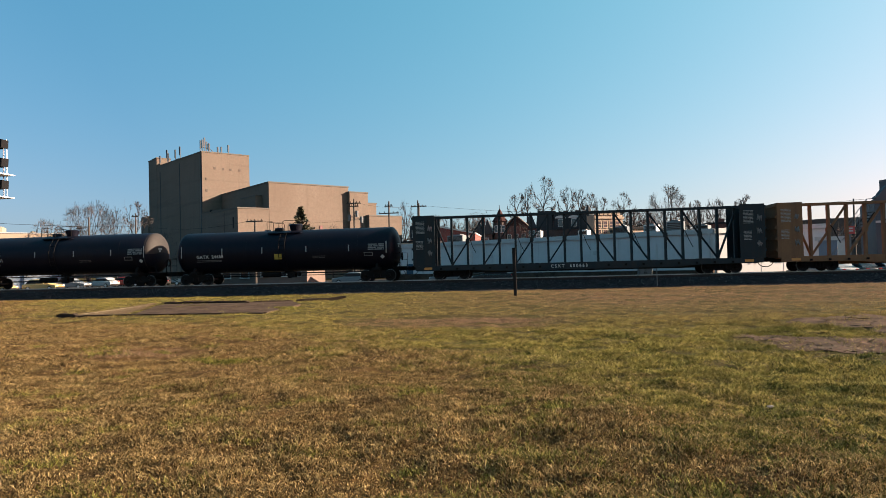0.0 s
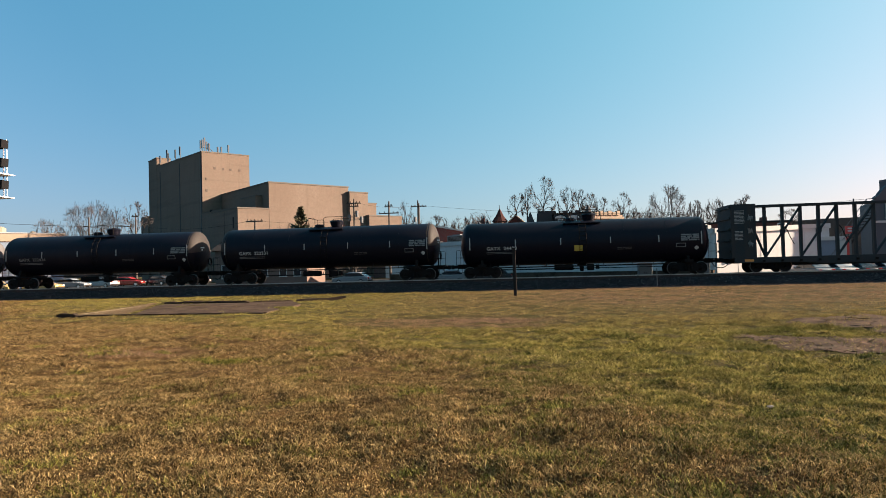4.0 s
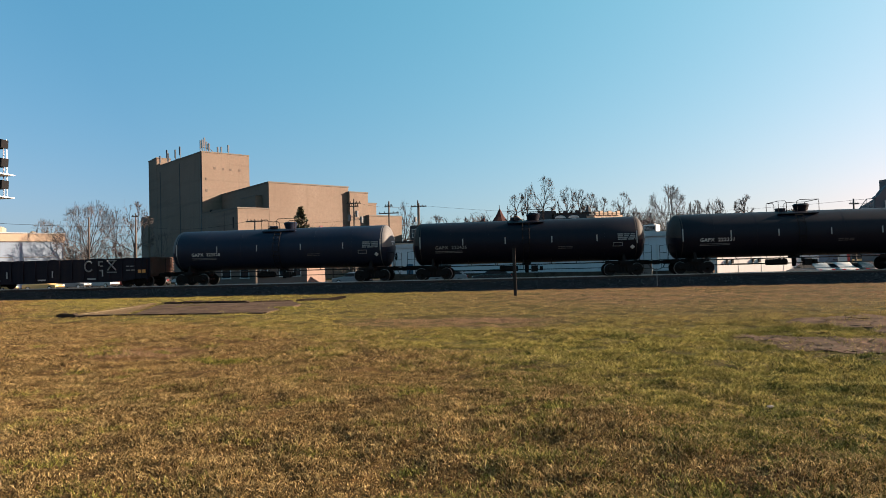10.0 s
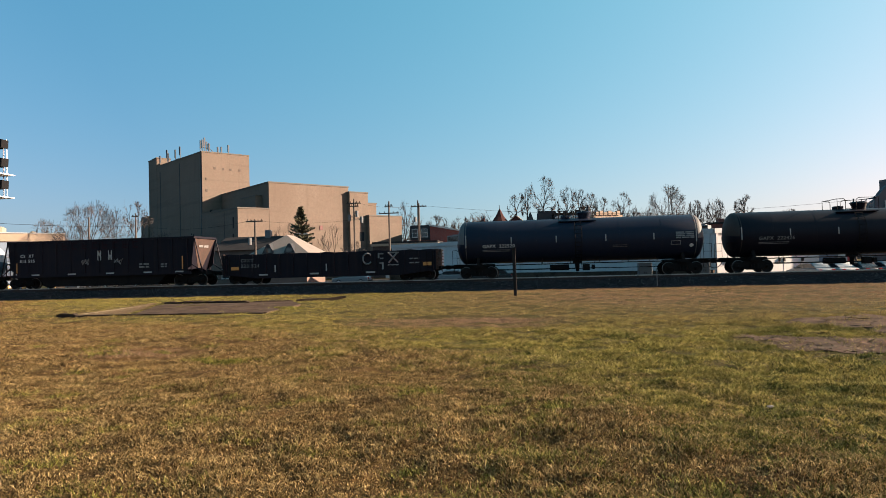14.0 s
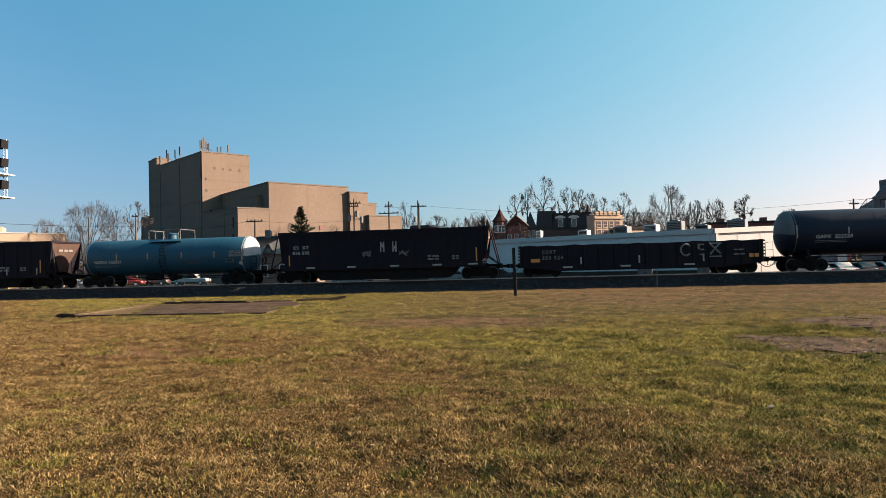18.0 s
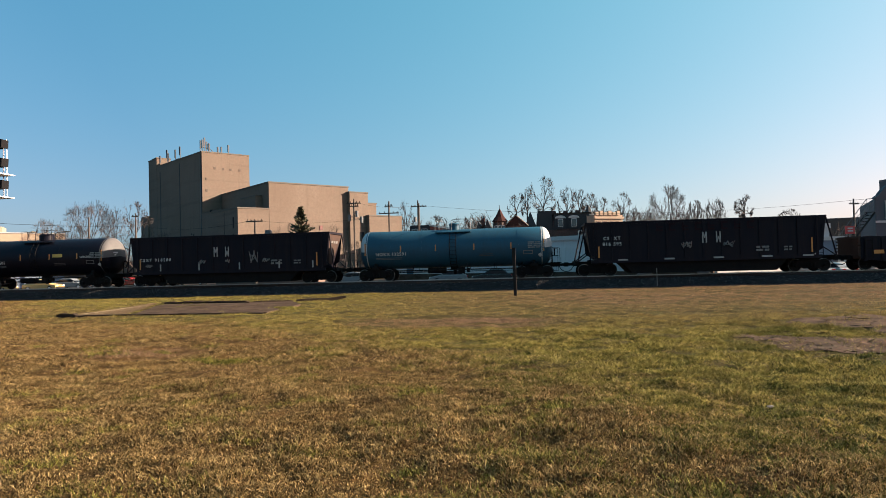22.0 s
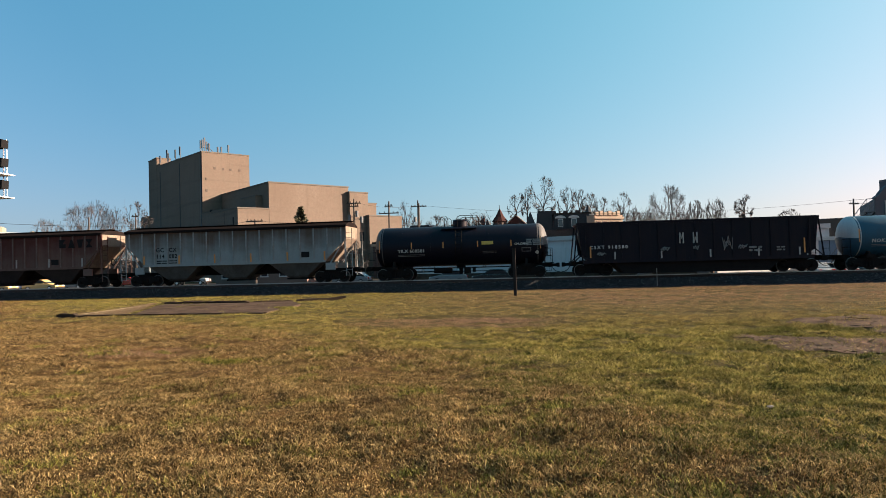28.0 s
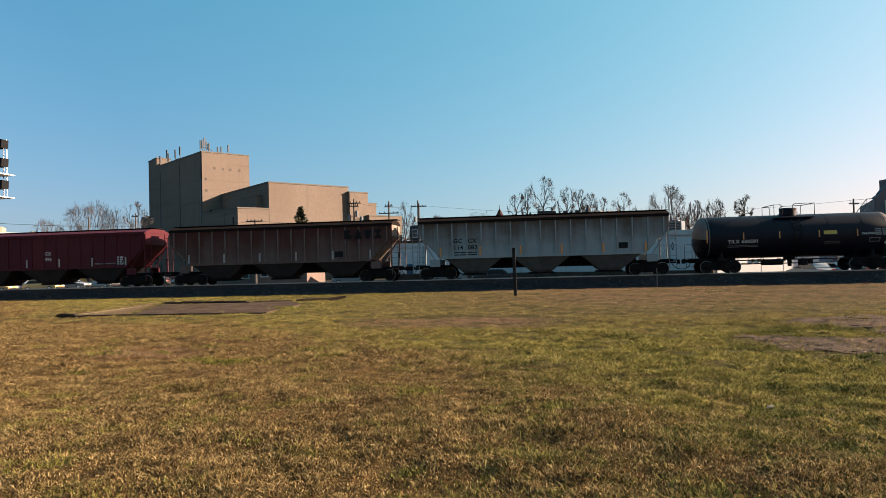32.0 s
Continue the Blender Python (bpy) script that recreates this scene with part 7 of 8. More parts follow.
def branching(rng, h, rx, bole, count, least, upright=0.0, stems=1):
    """Limbs that reach for points strewn through an egg-shaped crown: starts, ends, radii, and how many tips each bears."""
    cz, rz = h * (bole + 1) / 2, h * (1 - bole) / 2
    pts = []
    while len(pts) < count:
        p = rng.uniform(-1, 1, 3)
        n = np.linalg.norm(p)
        lump = 0.86 + 0.14 * math.sin(3 * math.atan2(p[1], p[0]) + 5 * p[2] + h)
        if n < lump and rng.uniform() < 0.25 + 0.75 * n:
            pts.append((p[0] * rx, p[1] * rx, cz + p[2] * rz))
    pts = np.array(pts)
    nodes, up = [np.array((0.0, 0, 0))], [-1]
    for k in range(stems):
        last = 0
        lean = rng.uniform(-0.5, 0.5, 2) * rx * (1.0 if stems > 1 else 0.15)
        top = h * (bole + (1 - bole) * (0.45 if stems == 1 else 0.3))
        for j in range(1, 8):
            f = j / 7
            nodes.append(np.array((lean[0] * f, lean[1] * f, top * f)) + rng.normal(0, 0.008 * h, 3) * (1, 1, 0))
            up.append(last)
            last = len(nodes) - 1
    foot = np.array((0, 0, h * bole * 0.8))
    pts = pts[np.argsort(np.linalg.norm((pts - foot) * (1, 1, 0.8), axis=1))]
    store = np.zeros((len(nodes) + 3 * count, 3))
    store[:len(nodes)] = nodes
    n = len(nodes)
    for p in pts:
        d = p - store[:n]
        cost = np.linalg.norm(d * (1 + upright, 1 + upright, 1), axis=1) + 1.3 * np.maximum(0, -d[:, 2] + 0.02 * h) + 8.0 * (store[:n, 2] < h * bole * 0.75)
        m = int(np.argmin(cost))
        last, gap = m, np.linalg.norm(p - store[m])
        steps = 1 if gap < 0.05 * h else 2 if gap < 0.14 * h else 3
        for j in range(1, steps + 1):
            f = j / steps
            q = store[m] * (1 - f) + p * f + rng.normal(0, 0.022 * gap, 3) * (f < 1)
            q[2] -= 0.08 * gap * f * (1 - f) * (1 - upright)
            store[n] = q
            up.append(last)
            last = n
            n += 1
    up = np.array(up)
    # ease the kinks out of the limbs
    for _ in range(3):
        mean, kin = store[up[1:n]].copy(), np.zeros((n, 3))
        num = np.bincount(up[1:], minlength=n)
        np.add.at(kin, up[1:n], store[1:n])
        inner = (num[1:n] > 0)
        out_mean = kin[1:n] / np.maximum(num[1:n], 1)[:, None]
        store[1:n] = np.where(inner[:, None], store[1:n] * 0.45 + (mean + out_mean) * 0.275, store[1:n])
    load = np.zeros(n)
    kids = np.bincount(up[1:], minlength=n)
    load[kids == 0] = 1
    for k in range(n - 1, 0, -1):
        load[up[k]] += load[k]
    r = least * np.maximum(load, 1) ** 0.40
    a, b = store[up[1:n]], store[1:n]
    ra, rb, load = np.minimum(r[up[1:n]], r[1:n] * 1.5), r[1:n], load[1:n]
    # short side twigs along the outer branches
    fine = np.flatnonzero(load < 4)
    way = b[fine] - a[fine]
    way /= np.linalg.norm(way, axis=1)[:, None] + 1e-9
    for k in range(3):
        f = rng.uniform(0.2, 1.0, len(fine))[:, None]
        p = a[fine] * (1 - f) + b[fine] * f
        q = p + (way + rng.normal(0, 0.55, (len(fine), 3)) + (0, 0, 0.25)) * (h * rng.uniform(0.012, 0.045, len(fine)))[:, None]
        a, b = np.concatenate([a, p]), np.concatenate([b, q])
        ra, rb = np.concatenate([ra, np.full(len(fine), least * 0.6)]), np.concatenate([rb, np.full(len(fine), least * 0.4)])
        load = np.concatenate([load, np.ones(len(fine))])
    return a, b, ra, rb, load


def forked_tree(x, y, h, half, bole, seed, limbs, forks, splay, label, belly=0.85):
    """A trunk that divides into limbs, each forking again and again out to the rim of a rounded crown. belly: how high over the
    lowest fork the crown is widest, in crown radii."""
    rng = np.random.default_rng(seed + 900)
    segs = []
    least = 0.009 + 0.00006 * y
    heart = np.array((0, 0, belly))
    def unit(v):
        return v / (np.linalg.norm(v) + 1e-9)
    def room(p, d, rim):
        q = p - heart
        b = q @ d
        return -b + math.sqrt(max(b * b - q @ q + rim * rim, 0.0))
    def grow(p, d, tips, level, rim):
        # a branch spans part of the way that is left to the crown's rim
        length = max(rng.uniform(0.26, 0.44) * room(p, d, rim), 0.05)
        n = 3 if level < 2 else 2
        for k in range(n):
            d = unit(d + rng.normal(0, 0.06 + 0.025 * level, 3) + 0.08 * unit(p - heart * 0.6))
            e = p + d * length / n
            segs.append((p, e, tips, level))
            p = e
            if level >= 2 and rng.uniform() < 0.8:
                segs.append((p, p + unit(d + rng.normal(0, 0.55, 3)) * rng.uniform(0.05, 0.15), 1, level + 3))
        if level >= forks:
            return
        side = unit(np.cross(d, rng.normal(0, 1, 3)))
        kids = 3 if rng.uniform() < 0.35 else 2
        for k in range(kids):
            a = (-1, 1, 0.1)[k] * rng.uniform(0.30, 0.70)
            grow(p, unit(d * math.cos(a) + side * math.sin(a) + rng.normal(0, 0.1, 3)), tips / kids, level + 1, rim)
    for k in range(limbs):
        a = k * 2.39996 + rng.uniform(-0.5, 0.5)
        tilt = splay * math.sqrt((k + 0.3) / limbs)
        grow(np.array((0, 0, 0.25 * (1 - k / limbs))), np.array((math.cos(a) * math.sin(tilt), math.sin(a) * math.sin(tilt), math.cos(tilt))), 2.0 ** forks, 0, rng.uniform(0.93, 1.04))
    a, b = np.array([q[0] for q in segs]), np.array([q[1] for q in segs])
    tips = np.array([q[2] for q in segs])
    fit = np.array((half, half, h * (1 - bole) / np.max(b[:, 2])))
    fork = np.array((0, 0, h * bole))
    a, b = a * fit + fork, b * fit + fork
    mid = fork * 0.5 + rng.normal(0, 0.006, 3) * h
    top = fork + np.array((0, 0, 0.25)) * fit
    total = limbs * 2.0 ** forks
    a, b, tips = np.concatenate([[np.zeros(3), mid, fork], a]), np.concatenate([[mid, fork, top], b]), np.concatenate([[total, total, total / 2], tips])
    r = least * np.maximum(tips, 1) ** 0.5
    t = thing("bare_tree", pose(x, y, GZ, 0, 0, 0), label, "tree", "bare trees")
    thick = tips >= 2 ** (forks - 1)
    rods("trunk", a[thick], b[thick], r[thick], r[thick] * 0.9, "bark", t)
    rods("crown", a[~thick], b[~thick], r[~thick], r[~thick] * 0.75, "twigs", t, "bare brown twigs")


def spruce(x, y, h, seed):
    rng = random.Random(seed)
    t = thing("spruce", pose(x, y, GZ), "dark green spruce with ragged branches", "tree")
    bm = bmesh.new()
    tube(bm, (0, 0, 0), (0, 0, h), 0.2, 0.03, 7)
    part("trunk", bm, "bark", t)
    bm = bmesh.new()
    z = 1.2
    while z < h - 0.1:
        f = 1 - (z - 1.2) / (h - 1.2)
        r = (0.10 + 4.1 * f ** 0.95) * rng.uniform(0.72, 1.0)
        for k in range(6):
            a = rng.uniform(0, 6.283)
            rr = r * rng.uniform(0.45, 1.15)
            d = Vector((math.cos(a), math.sin(a), rng.uniform(-0.38, 0.0) + 0.5 * (1 - f)))
            s = Vector((-math.sin(a), math.cos(a), 0))
            z0 = z + rng.uniform(-0.25, 0.25)
            for j in range(8):
                u = (j + 0.6) / 8
                c = Vector((0, 0, z0)) + d * rr * u + Vector((0, 0, 0.35 * rr * u * u * 0.4))
                w = 0.30 * (1.15 - u) * rng.uniform(0.5, 1.2) + 0.05
                up = Vector((0, 0, rng.uniform(-0.30, 0.02)))
                v = [bm.verts.new(c - d * 0.18), bm.verts.new(c + s * w + up + d * 0.16), bm.verts.new(c + d * 0.24), bm.verts.new(c - s * w + up + d * 0.16)]
                bm.faces.new((v[0], v[1], v[2]))
                bm.faces.new((v[0], v[2], v[3]))
                hang = [bm.verts.new(c - d * 0.15), bm.verts.new(c + d * 0.22), bm.verts.new(c + s * rng.uniform(-0.25, 0.25) + Vector((0, 0, -0.42 * rng.uniform(0.3, 1.1))))]
                bm.faces.new(hang)
        z += 0.24 + 0.14 * f
    part("crown", bm, "needles", t, tidy=False)


spruce(-29.9, 82, 10.35, 4)
TREES = [
    # x, y, height, half-width, bare bole, seed, limbs, forks, splay, belly
    (-70.8, 95, 14.4, 5.6, 0.24, 1, 15, 5, 1.45, 0.3), (-67.4, 97, 13.2, 2.6, 0.40, 2, 5, 4, 1.0, 0.8), (-64.7, 98, 14.2, 3.4, 0.34, 3, 6, 5, 1.1, 0.8), (-81.6, 99, 11.9, 3.4, 0.35, 4, 8, 5, 1.3, 0.5), (-62.0, 101, 9.0, 3.6, 0.15, 5, 6, 4, 1.2, 0.6), (-76.5, 99, 11.0, 3.6, 0.2, 6, 8, 4, 1.3, 0.6),
    (4.2, 145, 21.7, 3.3, 0.60, 7, 7, 5, 1.05, 0.95), (-1.9, 147, 18.2, 2.2, 0.70, 8, 5, 5, 1.3, 0.7), (0.6, 149, 19.8, 1.6, 0.64, 9, 5, 5, 1.0, 0.9), (9.8, 150, 19.7, 2.4, 0.64, 10, 6, 5, 1.05, 0.9), (12.6, 149, 18.8, 1.8, 0.66, 11, 5, 5, 1.0, 0.9), (15.2, 152, 18.2, 2.1, 0.64, 12, 7, 5, 1.2, 0.8), (18.7, 158, 17.7, 2.4, 0.60, 13, 6, 5, 1.2, 0.8), (22.2, 150, 17.7, 2.7, 0.58, 14, 6, 5, 1.2, 0.8), (25.2, 156, 14.4, 2.6, 0.5, 15, 5, 5, 1.2, 0.8),
    (29.2, 135, 17.6, 4.4, 0.28, 16, 13, 5, 0.85, 1.0), (34.9, 136, 14.1, 1.9, 0.50, 17, 6, 5, 1.1, 0.8), (39.3, 137, 14.1, 2.2, 0.46, 18, 6, 5, 1.1, 0.8), (39.2, 120, 13.3, 1.8, 0.70, 19, 8, 5, 1.4, 0.7), (54.6, 140, 11.8, 2.6, 0.6, 20, 6, 5, 1.3, 0.7), (47.0, 142, 10.0, 3.0, 0.4, 21, 6, 5, 1.3, 0.7),
    (-24.8, 130, 15.8, 2.5, 0.38, 22, 6, 5, 0.95, 1.0), (-19.0, 134, 12.8, 2.6, 0.42, 23, 6, 5, 1.1, 0.8), (-14.2, 138, 12.6, 2.8, 0.42, 24, 6, 5, 1.1, 0.8), (-9.8, 140, 12.6, 2.6, 0.42, 25, 6, 5, 1.1, 0.8), (-38.5, 88, 6.6, 2.4, 0.12, 26, 7, 3, 1.1, 0.7), (-33.2, 85, 8.6, 2.2, 0.2, 27, 6, 4, 1.1, 0.8), (-26.2, 84, 8.2, 2.2, 0.2, 28, 6, 4, 1.1, 0.8), (-23.8, 86, 5.8, 2.4, 0.12, 29, 7, 4, 1.2, 0.7), (-1.6, 119, 9.8, 2.6, 0.2, 30, 6, 5, 1.2, 0.7)]
for x, y, h, half, bole, seed, limbs, forks, splay, belly in TREES:
    forked_tree(x, y, h, half, bole, seed, limbs, forks, splay, "leafless deciduous tree with fine brown twigs" if bole > 0.2 else "leafless low-branched tree with a wide twiggy crown", belly)


def far_woods():
    """Leafless woods on the skyline, one mass of upright twigs."""
    rng = np.random.default_rng(77)
    got = [[], [], [], []]
    def clump(x, y, h, w):
        a, b, ra, rb, load = branching(rng, h, w * 0.55, rng.uniform(0.1, 0.3), 190, 0.030, rng.uniform(0.1, 0.5), 2)
        o = np.array((x, y, GZ))
        for k, v in enumerate((a + o, b + o, ra, rb)):
            got[k].append(v)
    for k in range(70):
        clump(rng.uniform(-42, 48), rng.uniform(160, 200), rng.uniform(13.5, 17.0), rng.uniform(6, 9))
    for k in range(36):
        clump(rng.uniform(44, 112), rng.uniform(170, 215), rng.uniform(8, 12), rng.uniform(7, 10))
    for k in range(16):
        clump(rng.uniform(-150, -100), rng.uniform(140, 180), rng.uniform(9, 12), rng.uniform(7, 10))
    tagged(rods("far_woods", *[np.concatenate(v) for v in got], "twigs"), "leafless brown woods along the skyline", "woods", kind="stuff")
    hill = bmesh.new()
    prism(hill, [(-700, GZ), (-420, 4), (-160, 6), (20, 7.5), (60, 11.5), (100, 13.6), (220, 15), (480, 9), (800, GZ)], 230, 270)
    tagged(part("far_ridge", hill, "twigs"), "brown wooded ridge far behind the town", "ridge", kind="structure")


far_woods()

# ---- parked cars ----
PAINTS = {"white": car_paint("paint_white", (0.34, 0.34, 0.34)), "silver": car_paint("paint_silver", (0.17, 0.18, 0.19)), "red": car_paint("paint_red", (0.2, 0.012, 0.012)), "blue": car_paint("paint_blue", (0.03, 0.055, 0.11)), "black": car_paint("paint_black", (0.02, 0.02, 0.022)), "gold": car_paint("paint_gold", (0.45, 0.30, 0.12))}


def saloon(colour, m, tall=1.45, long=4.5, kind="saloon car"):
    c = thing("parked_car", m, "%s parked %s with dark windows" % (colour, kind), "car", "parked cars")
    L, W, H = long / 2, 0.88, tall
    bm = bmesh.new()
    if kind == "pickup truck":
        lower = [(-L, 0.45), (-L, 0.95), (-0.35, 0.98), (L - 0.2, 0.98), (L, 0.8), (L, 0.4)]
    else:
        lower = [(-L, 0.4), (-L + 0.02, 0.82), (-L + 0.25, 0.92), (L - 1.0, 0.9), (L - 0.15, 0.75), (L, 0.6), (L - 0.05, 0.3), (-L + 0.1, 0.25)]
    prism(bm, lower, -W, W)
    part("body", bm, PAINTS[colour], c, bevel=0.05, smooth=True)
    bm = bmesh.new()
    cab = [(-0.35, 0.95), (-0.25, H - 0.04), (-0.05, H), (0.75, H), (1.35, 0.95)] if kind == "pickup truck" else [(-L + 0.35, 0.9), (-L + 0.95, H - 0.03), (-L + 1.3, H), (0.25, H), (L - 1.05, 0.88)]
    prism(bm, cab, -W + 0.14, W - 0.14)
    part("cabin", bm, PAINTS[colour], c, bevel=0.06, smooth=True)
    g = [(x * 0.96 + (0.0), z - 0.05) for x, z in cab]
    zl = 0.98
    bm = bmesh.new()
    shr = [(x, max(zl, min(z, H - 0.12))) for x, z in g]
    prism(bm, shr, -W + 0.125, W - 0.125)
    part("window", bm, "glass", c)
    for sx in (-1, 1):
        for sy in (-1, 1):
            bm = bmesh.new()
            lathe(bm, [(-0.1, 0.0), (-0.1, 0.2), (-0.1, 0.31), (0.1, 0.31), (0.1, 0.2), (0.08, 0.0)], pose(sx * (L - 0.85), sy * (W - 0.06), 0.31, 0, 0, 90), 16)
            w = part("wheel", bm, "tyre", c, smooth=True)
            bm = bmesh.new()
            lathe(bm, [(-0.115, 0.0), (-0.115, 0.19), (0.115, 0.19), (0.115, 0.0)], pose(sx * (L - 0.85), sy * (W - 0.06), 0.31, 0, 0, 90), 12)
            part("rim", bm, "alu", w)
    for sy in (-0.6, 0.6):
        part("headlight", boxes((L - 0.09, L + 0.01, sy - 0.16, sy + 0.16, 0.6, 0.74)), "lamp_clear", c)
        part("tail_light", boxes((-L - 0.01, -L + 0.06, sy - 0.14, sy + 0.14, 0.66, 0.84)), "lamp_red", c)
    for x0 in (L - 0.04, -L - 0.05):
        part("bumper", boxes((x0, x0 + 0.09, -W + 0.06, W - 0.06, 0.32, 0.5)), "trim_dark", c)
    for sy in (-W - 0.06, W + 0.06):
        part("wing_mirror", boxes((0.55, 0.72, sy - 0.08, sy + 0.08, 0.92, 1.05)), PAINTS[colour], c)
    return c


CARS = [("gold", -66.5, 72.0, 6, "saloon car", 1.5, 4.6), ("gold", -62.0, 74.5, 4, "estate car", 1.5, 4.6), ("silver", -62.2, 80.0, 8, "saloon car", 1.45, 4.4), ("white", -60.5, 84.0, 172, "saloon car", 1.42, 4.4), ("red", -58.4, 87.0, 8, "saloon car", 1.42, 4.4), ("black", -55.2, 89.0, 176, "saloon car", 1.45, 4.4), ("white", -48.6, 87.0, 4, "pickup truck", 1.75, 5.2), ("silver", -40.5, 84.0, 176, "saloon car", 1.45, 4.5),
        ("silver", -8.4, 68.4, 183, "saloon car", 1.42, 4.1), ("black", -3.6, 67.6, 178, "saloon car", 1.42, 4.2), ("silver", -20.2, 72.0, 175, "saloon car", 1.42, 4.4)]
for k in range(5):
    CARS.append((("silver", "white", "black", "silver", "blue")[k], 24.4 + 1.9 * k, 58.6 + 0.15 * k, 104, "saloon car", 1.42, 4.2))
for colour, x, y, a, kind, tall, long in CARS:
    saloon(colour, pose(x, y, GZ + 0.012, 0, 0, a), tall, long, kind)


# ---- near side details ----
def signal_mast():
    s = thing("railway_signal", pose(-37.15, 40.0, 0), "tall railway signal mast with three hooded black heads", "railway signal")
    bm = bmesh.new()
    tube(bm, (0, 0, 0), (0, 0, 12.0), 0.14, 0.10, 10)
    part("mast", bm, "alu", s)
    part("footing", boxes((-0.45, 0.45, -0.45, 0.45, -0.3, 0.06)), "concrete", s)
    for z in (11.13, 9.82, 8.26):
        hd = part("signal_head", boxes((0.30, 0.62, -0.33, 0.33, z - 0.3, z + 0.3)), "signal_black", s)
        bm = bmesh.new()
        prism(bm, [(0.6, z - 0.26), (0.6, z + 0.32), (1.04, z + 0.28), (1.00, z - 0.30)], -0.3, 0.3)
        part("hood", bm, "signal_black", hd)
        part("bracket", boxes((0.05, 0.32, -0.05, 0.05, z - 0.25, z - 0.15), (0.05, 0.32, -0.05, 0.05, z + 0.15, z + 0.25)), "alu", s)
    for z in (8.98, 7.36):
        pl = part("service_platform", boxes((-0.6, 1.15, -0.7, 0.7, z - 0.04, z + 0.04)), "alu", s)
        bm = bmesh.new()
        for x in (0.55, 0.85):
            tube(bm, (x, -0.6, z), (x, -0.6, z + 1.0), 0.025, n=5)
        part("platform_post", bm, "alu", pl)
    for x in (0.52, 0.78):
        bm = bmesh.new()
        tube(bm, (x, 0.42, 7.3), (x, 0.42, 11.5), 0.035, n=6)
        part("cage_post", bm, "alu", s)
    bm = bmesh.new()
    for y in (-0.2, 0.2):
        tube(bm, (-0.35, y, 0), (-0.35, y, 11.8), 0.025, n=5)
    for k in range(36):
        tube(bm, (-0.35, -0.2, 0.4 + k * 0.32), (-0.35, 0.2, 0.4 + k * 0.32), 0.014, n=4)
    part("ladder", bm, "alu", s)


signal_mast()


def post():
    p = thing("timber_post", pose(-0.61, 33.68, 0, 0, -0.6, 0), "weathered dark square timber post in the grass", "post")
    bm = bmesh.new()
    box(bm, -0.085, 0.085, -0.085, 0.085, -0.3, 2.6)
    part("shaft", bm, "post_dark", p, bevel=0.012)
    part("cap", boxes((-0.09, 0.09, -0.09, 0.09, 2.6, 2.63)), "post_dark", p)
    m = thing("marker_stake", pose(8.4, 42.6, 0.0), "thin pale marker stake beside the ballast", "stake")
    part("stake", boxes((-0.025, 0.025, -0.02, 0.02, -0.1, 1.25)), "faded_mark", m)


post()


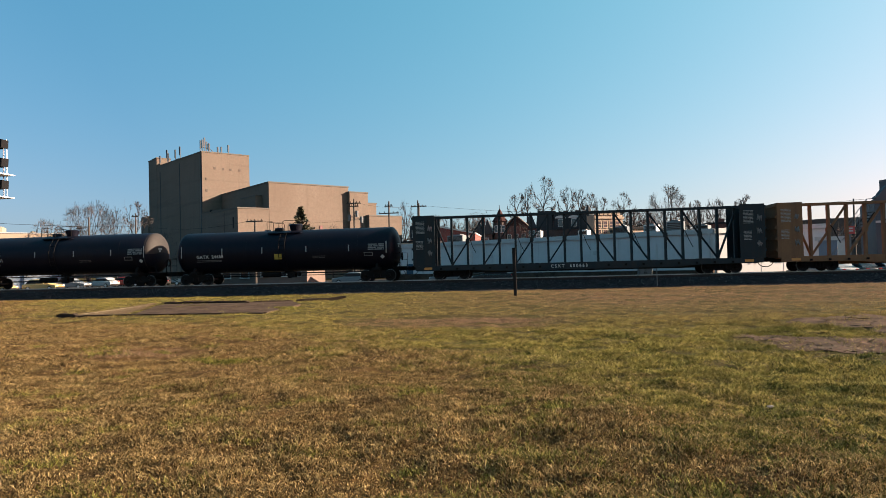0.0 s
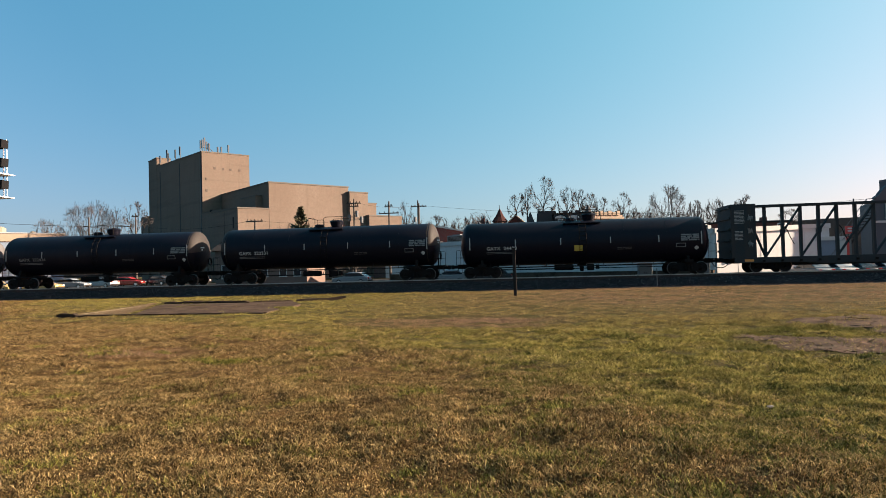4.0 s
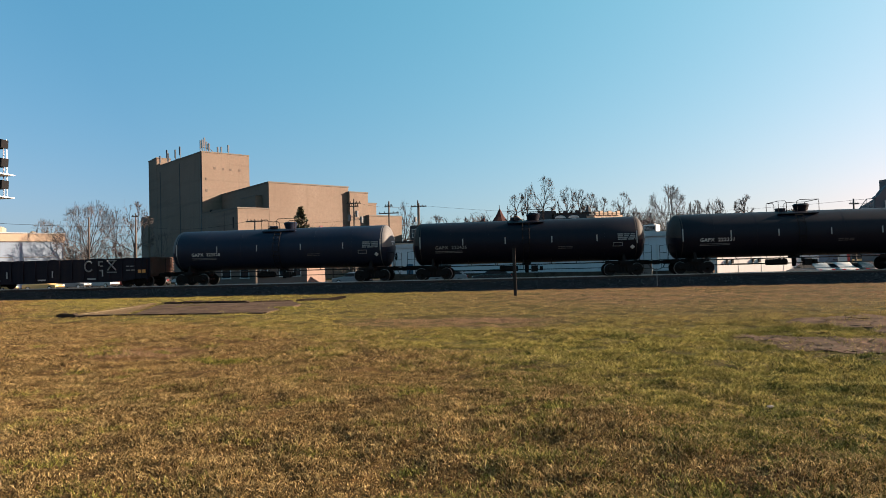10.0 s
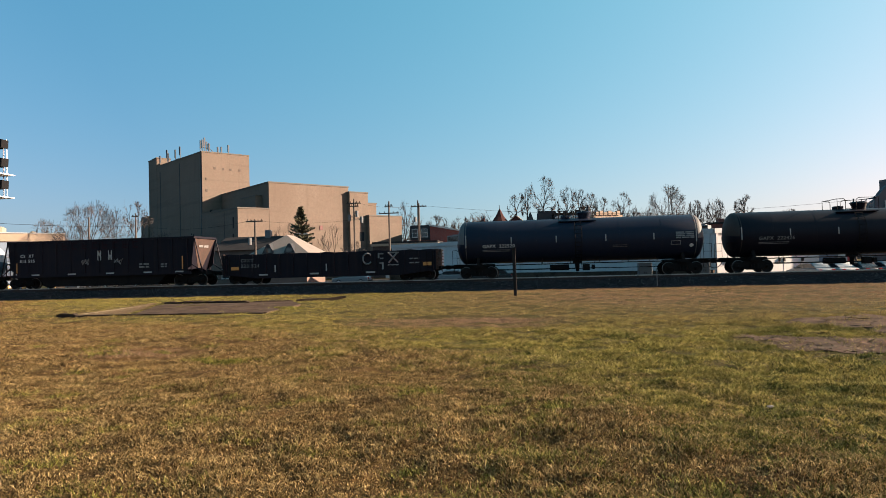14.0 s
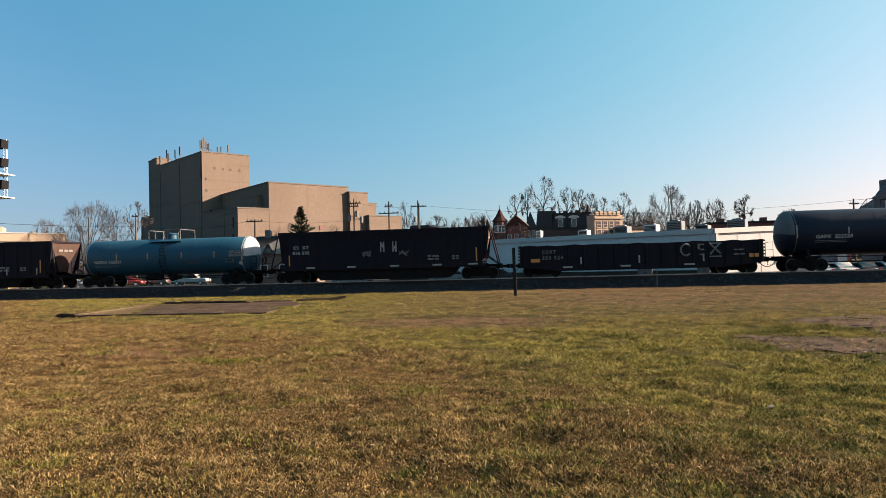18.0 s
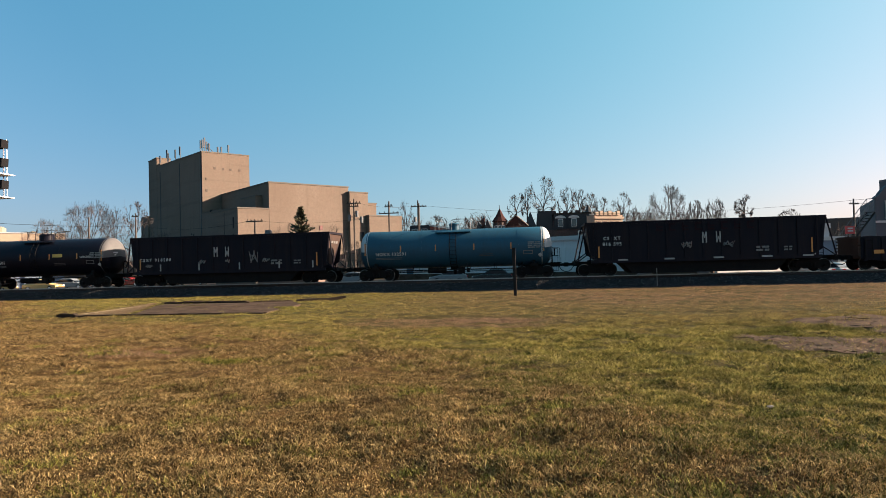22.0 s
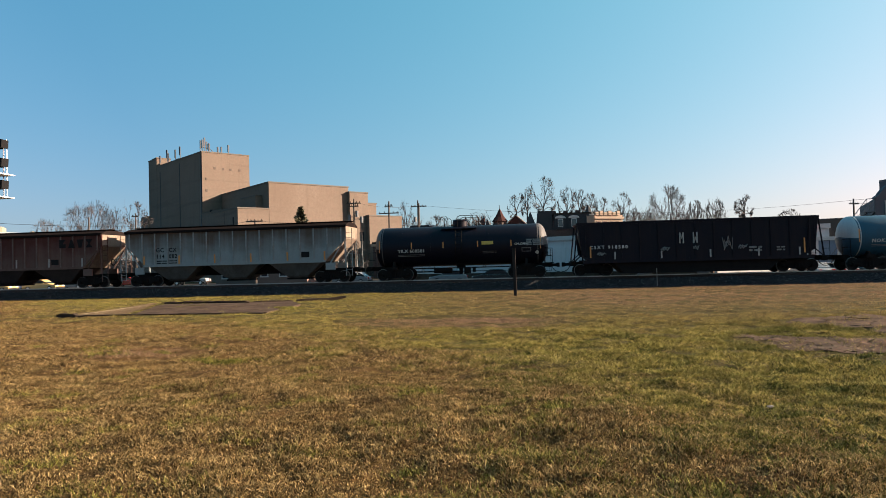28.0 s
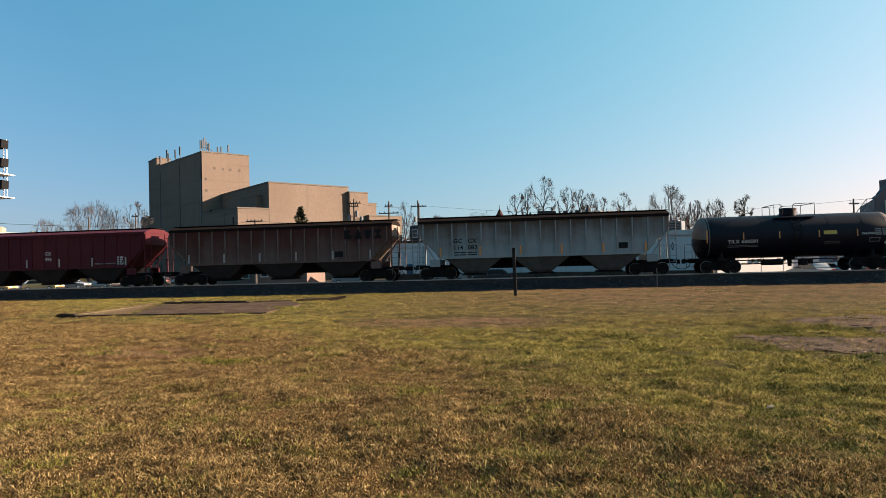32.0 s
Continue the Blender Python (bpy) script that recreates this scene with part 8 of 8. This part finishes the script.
def old_pad():
    s = thing("concrete_pad", pose(0, 0, 0), "cracked old concrete pad level with the lawn", "pad", kind="structure")
    bm = bmesh.new()
    v = PAD
    a = [bm.verts.new((x, y, -0.15)) for x, y in v]
    b = [bm.verts.new((x, y, 0.055)) for x, y in v]
    bm.faces.new(b)
    for k in range(len(v)):
        bm.faces.new((a[k], a[(k + 1) % len(v)], b[(k + 1) % len(v)], b[k]))
    part("slab", bm, "concrete", s)
    rng = random.Random(31)
    def beam(x0, y0, x1, y1, h, w, z=0.02, lift=0.0):
        """A rotten baulk: warped, chewed along its top, ragged at the ends."""
        d = Vector((x1 - x0, y1 - y0, 0))
        n = max(5, int(d.length / 0.28))
        bm = bmesh.new()
        rows = []
        for k in range(n + 1):
            u = k / n
            sag = lift * max(0.0, u - 0.75) * 4
            t = h * (1 - (0.55 if k in (0, n) else 0.0)) * rng.uniform(0.72, 1.08)
            o = rng.uniform(-0.02, 0.02)
            rows.append([bm.verts.new((d.length * u + rng.uniform(-0.03, 0.03), o + yy * w / 2 * rng.uniform(0.85, 1.1), zz)) for yy, zz in ((-1, -0.05 + sag), (1, -0.05 + sag), (1, t + sag), (-1, t * rng.uniform(0.85, 1.05) + sag))])
        for p, q in zip(rows, rows[1:]):
            for k in range(4):
                bm.faces.new((p[k], p[(k + 1) % 4], q[(k + 1) % 4], q[k]))
        bm.faces.new(rows[0][::-1])
        bm.faces.new(rows[-1])
        t = part("timber_beam", bm, "timber", None, "", pose(x0, y0, z, 0, 0, math.degrees(math.atan2(d.y, d.x))))
        tagged(t, "rotting dark timber beam edging the old pad", "beam", "timbers round the pad")
    beam(-20.6, 33.35, -15.0, 32.9, 0.15, 0.24)
    beam(-12.9, 34.3, -10.25, 35.2, 0.12, 0.22, 0.02, 0.12)
    beam(-20.6, 25.6, -19.6, 25.5, 0.13, 0.22)
    beam(-19.4, 25.4, -11.0, 25.35, 0.06, 0.2)
    # a bleached plank along the open side, with dry straw beside it
    b = boxes((0, 7.2, -0.11, 0.11, -0.05, 0.075))
    tagged(part("edging_plank", b, "bleached", None, "", pose(-19.5, 25.7, 0.02, 0, 0, 97)), "bleached grey-tan plank edging the old pad", "plank", "timbers round the pad")
    q = np.random.default_rng(15)
    n = 5200
    u, w = q.uniform(0, 1, n), q.uniform(0, 1, n) ** 1.5
    px = -19.6 - 0.9 * u + w * (1.9 * (1 - u) + 0.2)
    py = 25.5 + 7.0 * u + 0.1 * w
    a = np.stack([px, py, np.maximum(ground_z(px, py), 0.03) + 0.01], -1)
    t = q.uniform(0, 6.283, n)
    ln = q.uniform(0.06, 0.22, n)
    rods_ = a + np.stack([np.cos(t) * ln, np.sin(t) * ln, q.uniform(0.0, 0.07, n)], -1)
    tagged(rods("dry_straw", a, rods_, np.full(n, 0.011), np.full(n, 0.006), "straw_litter"), "flattened pale straw beside the old pad", "straw", kind="stuff")
    n = 420
    px, py = q.uniform(5.0, 11.0, n), q.uniform(11.5, 16.2, n)
    ok = on_dirt(px, py)
    a = np.stack([px, py, ground_z(px, py) + 0.022], -1)[ok]
    t = q.uniform(0, 6.283, len(a))
    ln = q.uniform(0.02, 0.09, len(a))
    e2 = a + np.stack([np.cos(t) * ln, np.sin(t) * ln, q.uniform(0.0, 0.02, len(a))], -1)
    tagged(rods("wood_chips", a, e2, np.full(len(a), 0.011), np.full(len(a), 0.008), "bleached"), "pale chips and dead stalks on the bare dirt", "litter", kind="stuff")
    beam(-15.0, 33.05, -12.9, 33.9, 0.09, 0.2)
    e = thing("dirt_patch", pose(0, 0, 0), "bare trodden dirt patch in the lawn", "bare ground", kind="structure")
    for pts in DIRT:
        bm = bmesh.new()
        f = bm.faces.new([bm.verts.new((x, y, 0.0)) for x, y in pts])
        bmesh.ops.triangulate(bm, faces=[f])
        bmesh.ops.subdivide_edges(bm, edges=bm.edges[:], cuts=14, use_grid_fill=True)
        for vv in bm.verts:
            vx, vy = vv.co.x, vv.co.y
            vv.co.x += 0.28 * math.sin(vy * 3.1) + 0.14 * math.sin(vy * 9.7 + vx)
            vv.co.y += 0.20 * math.sin(vx * 2.7) + 0.12 * math.sin(vx * 6.3 + vy) + 0.07 * math.sin(vx * 15.0)
            vv.co.z = float(ground_z(np.array(vv.co.x), np.array(vv.co.y))) + 0.012
        part("soil", bm, "soil", e)


def utility_cabinets():
    for x, w, h in ((9.6, 1.05, 1.75), (14.2, 0.85, 2.0)):
        c = thing("utility_cabinet", pose(x, 53.5, GZ + 0.012), "plain grey steel utility cabinet beside the railway", "cabinet", "trackside cabinets")
        part("body", boxes((-w / 2, w / 2, -0.35, 0.35, 0.12, h)), "steel_grey", c, bevel=0.02)
        part("plinth", boxes((-w / 2 - 0.05, w / 2 + 0.05, -0.4, 0.4, 0, 0.12)), "concrete", c)
        part("lid", boxes((-w / 2 - 0.04, w / 2 + 0.04, -0.4, 0.4, h, h + 0.05)), "steel_grey", c)
        for sx in (-1, 1):
            d = part("door", boxes((min(0.02 * sx, sx * (w / 2 - 0.04)), max(0.02 * sx, sx * (w / 2 - 0.04)), -0.37, -0.35, 0.2, h - 0.06)), "steel_grey", c)
            part("handle", boxes((sx * 0.08 - 0.015, sx * 0.08 + 0.015, -0.40, -0.37, h * 0.5, h * 0.5 + 0.18)), "trim_dark", d)


def crumpled_paper(x, y):
    q = random.Random(6)
    bm = bmesh.new()
    bmesh.ops.create_icosphere(bm, subdivisions=2, radius=0.036)
    for v in bm.verts:
        v.co *= q.uniform(0.6, 1.15)
        v.co.z = v.co.z * 0.45 + 0.03
        v.co.x *= 1.5
    p = part("crumpled_paper", bm, "roof_pale", None, "", pose(x, y, float(ground_z(np.array(x), np.array(y))), 0, 0, 20))
    tagged(p, "crumpled scrap of white paper in the grass", "litter")


crumpled_paper(2.96, 8.39)
utility_cabinets()
old_pad()
motions()
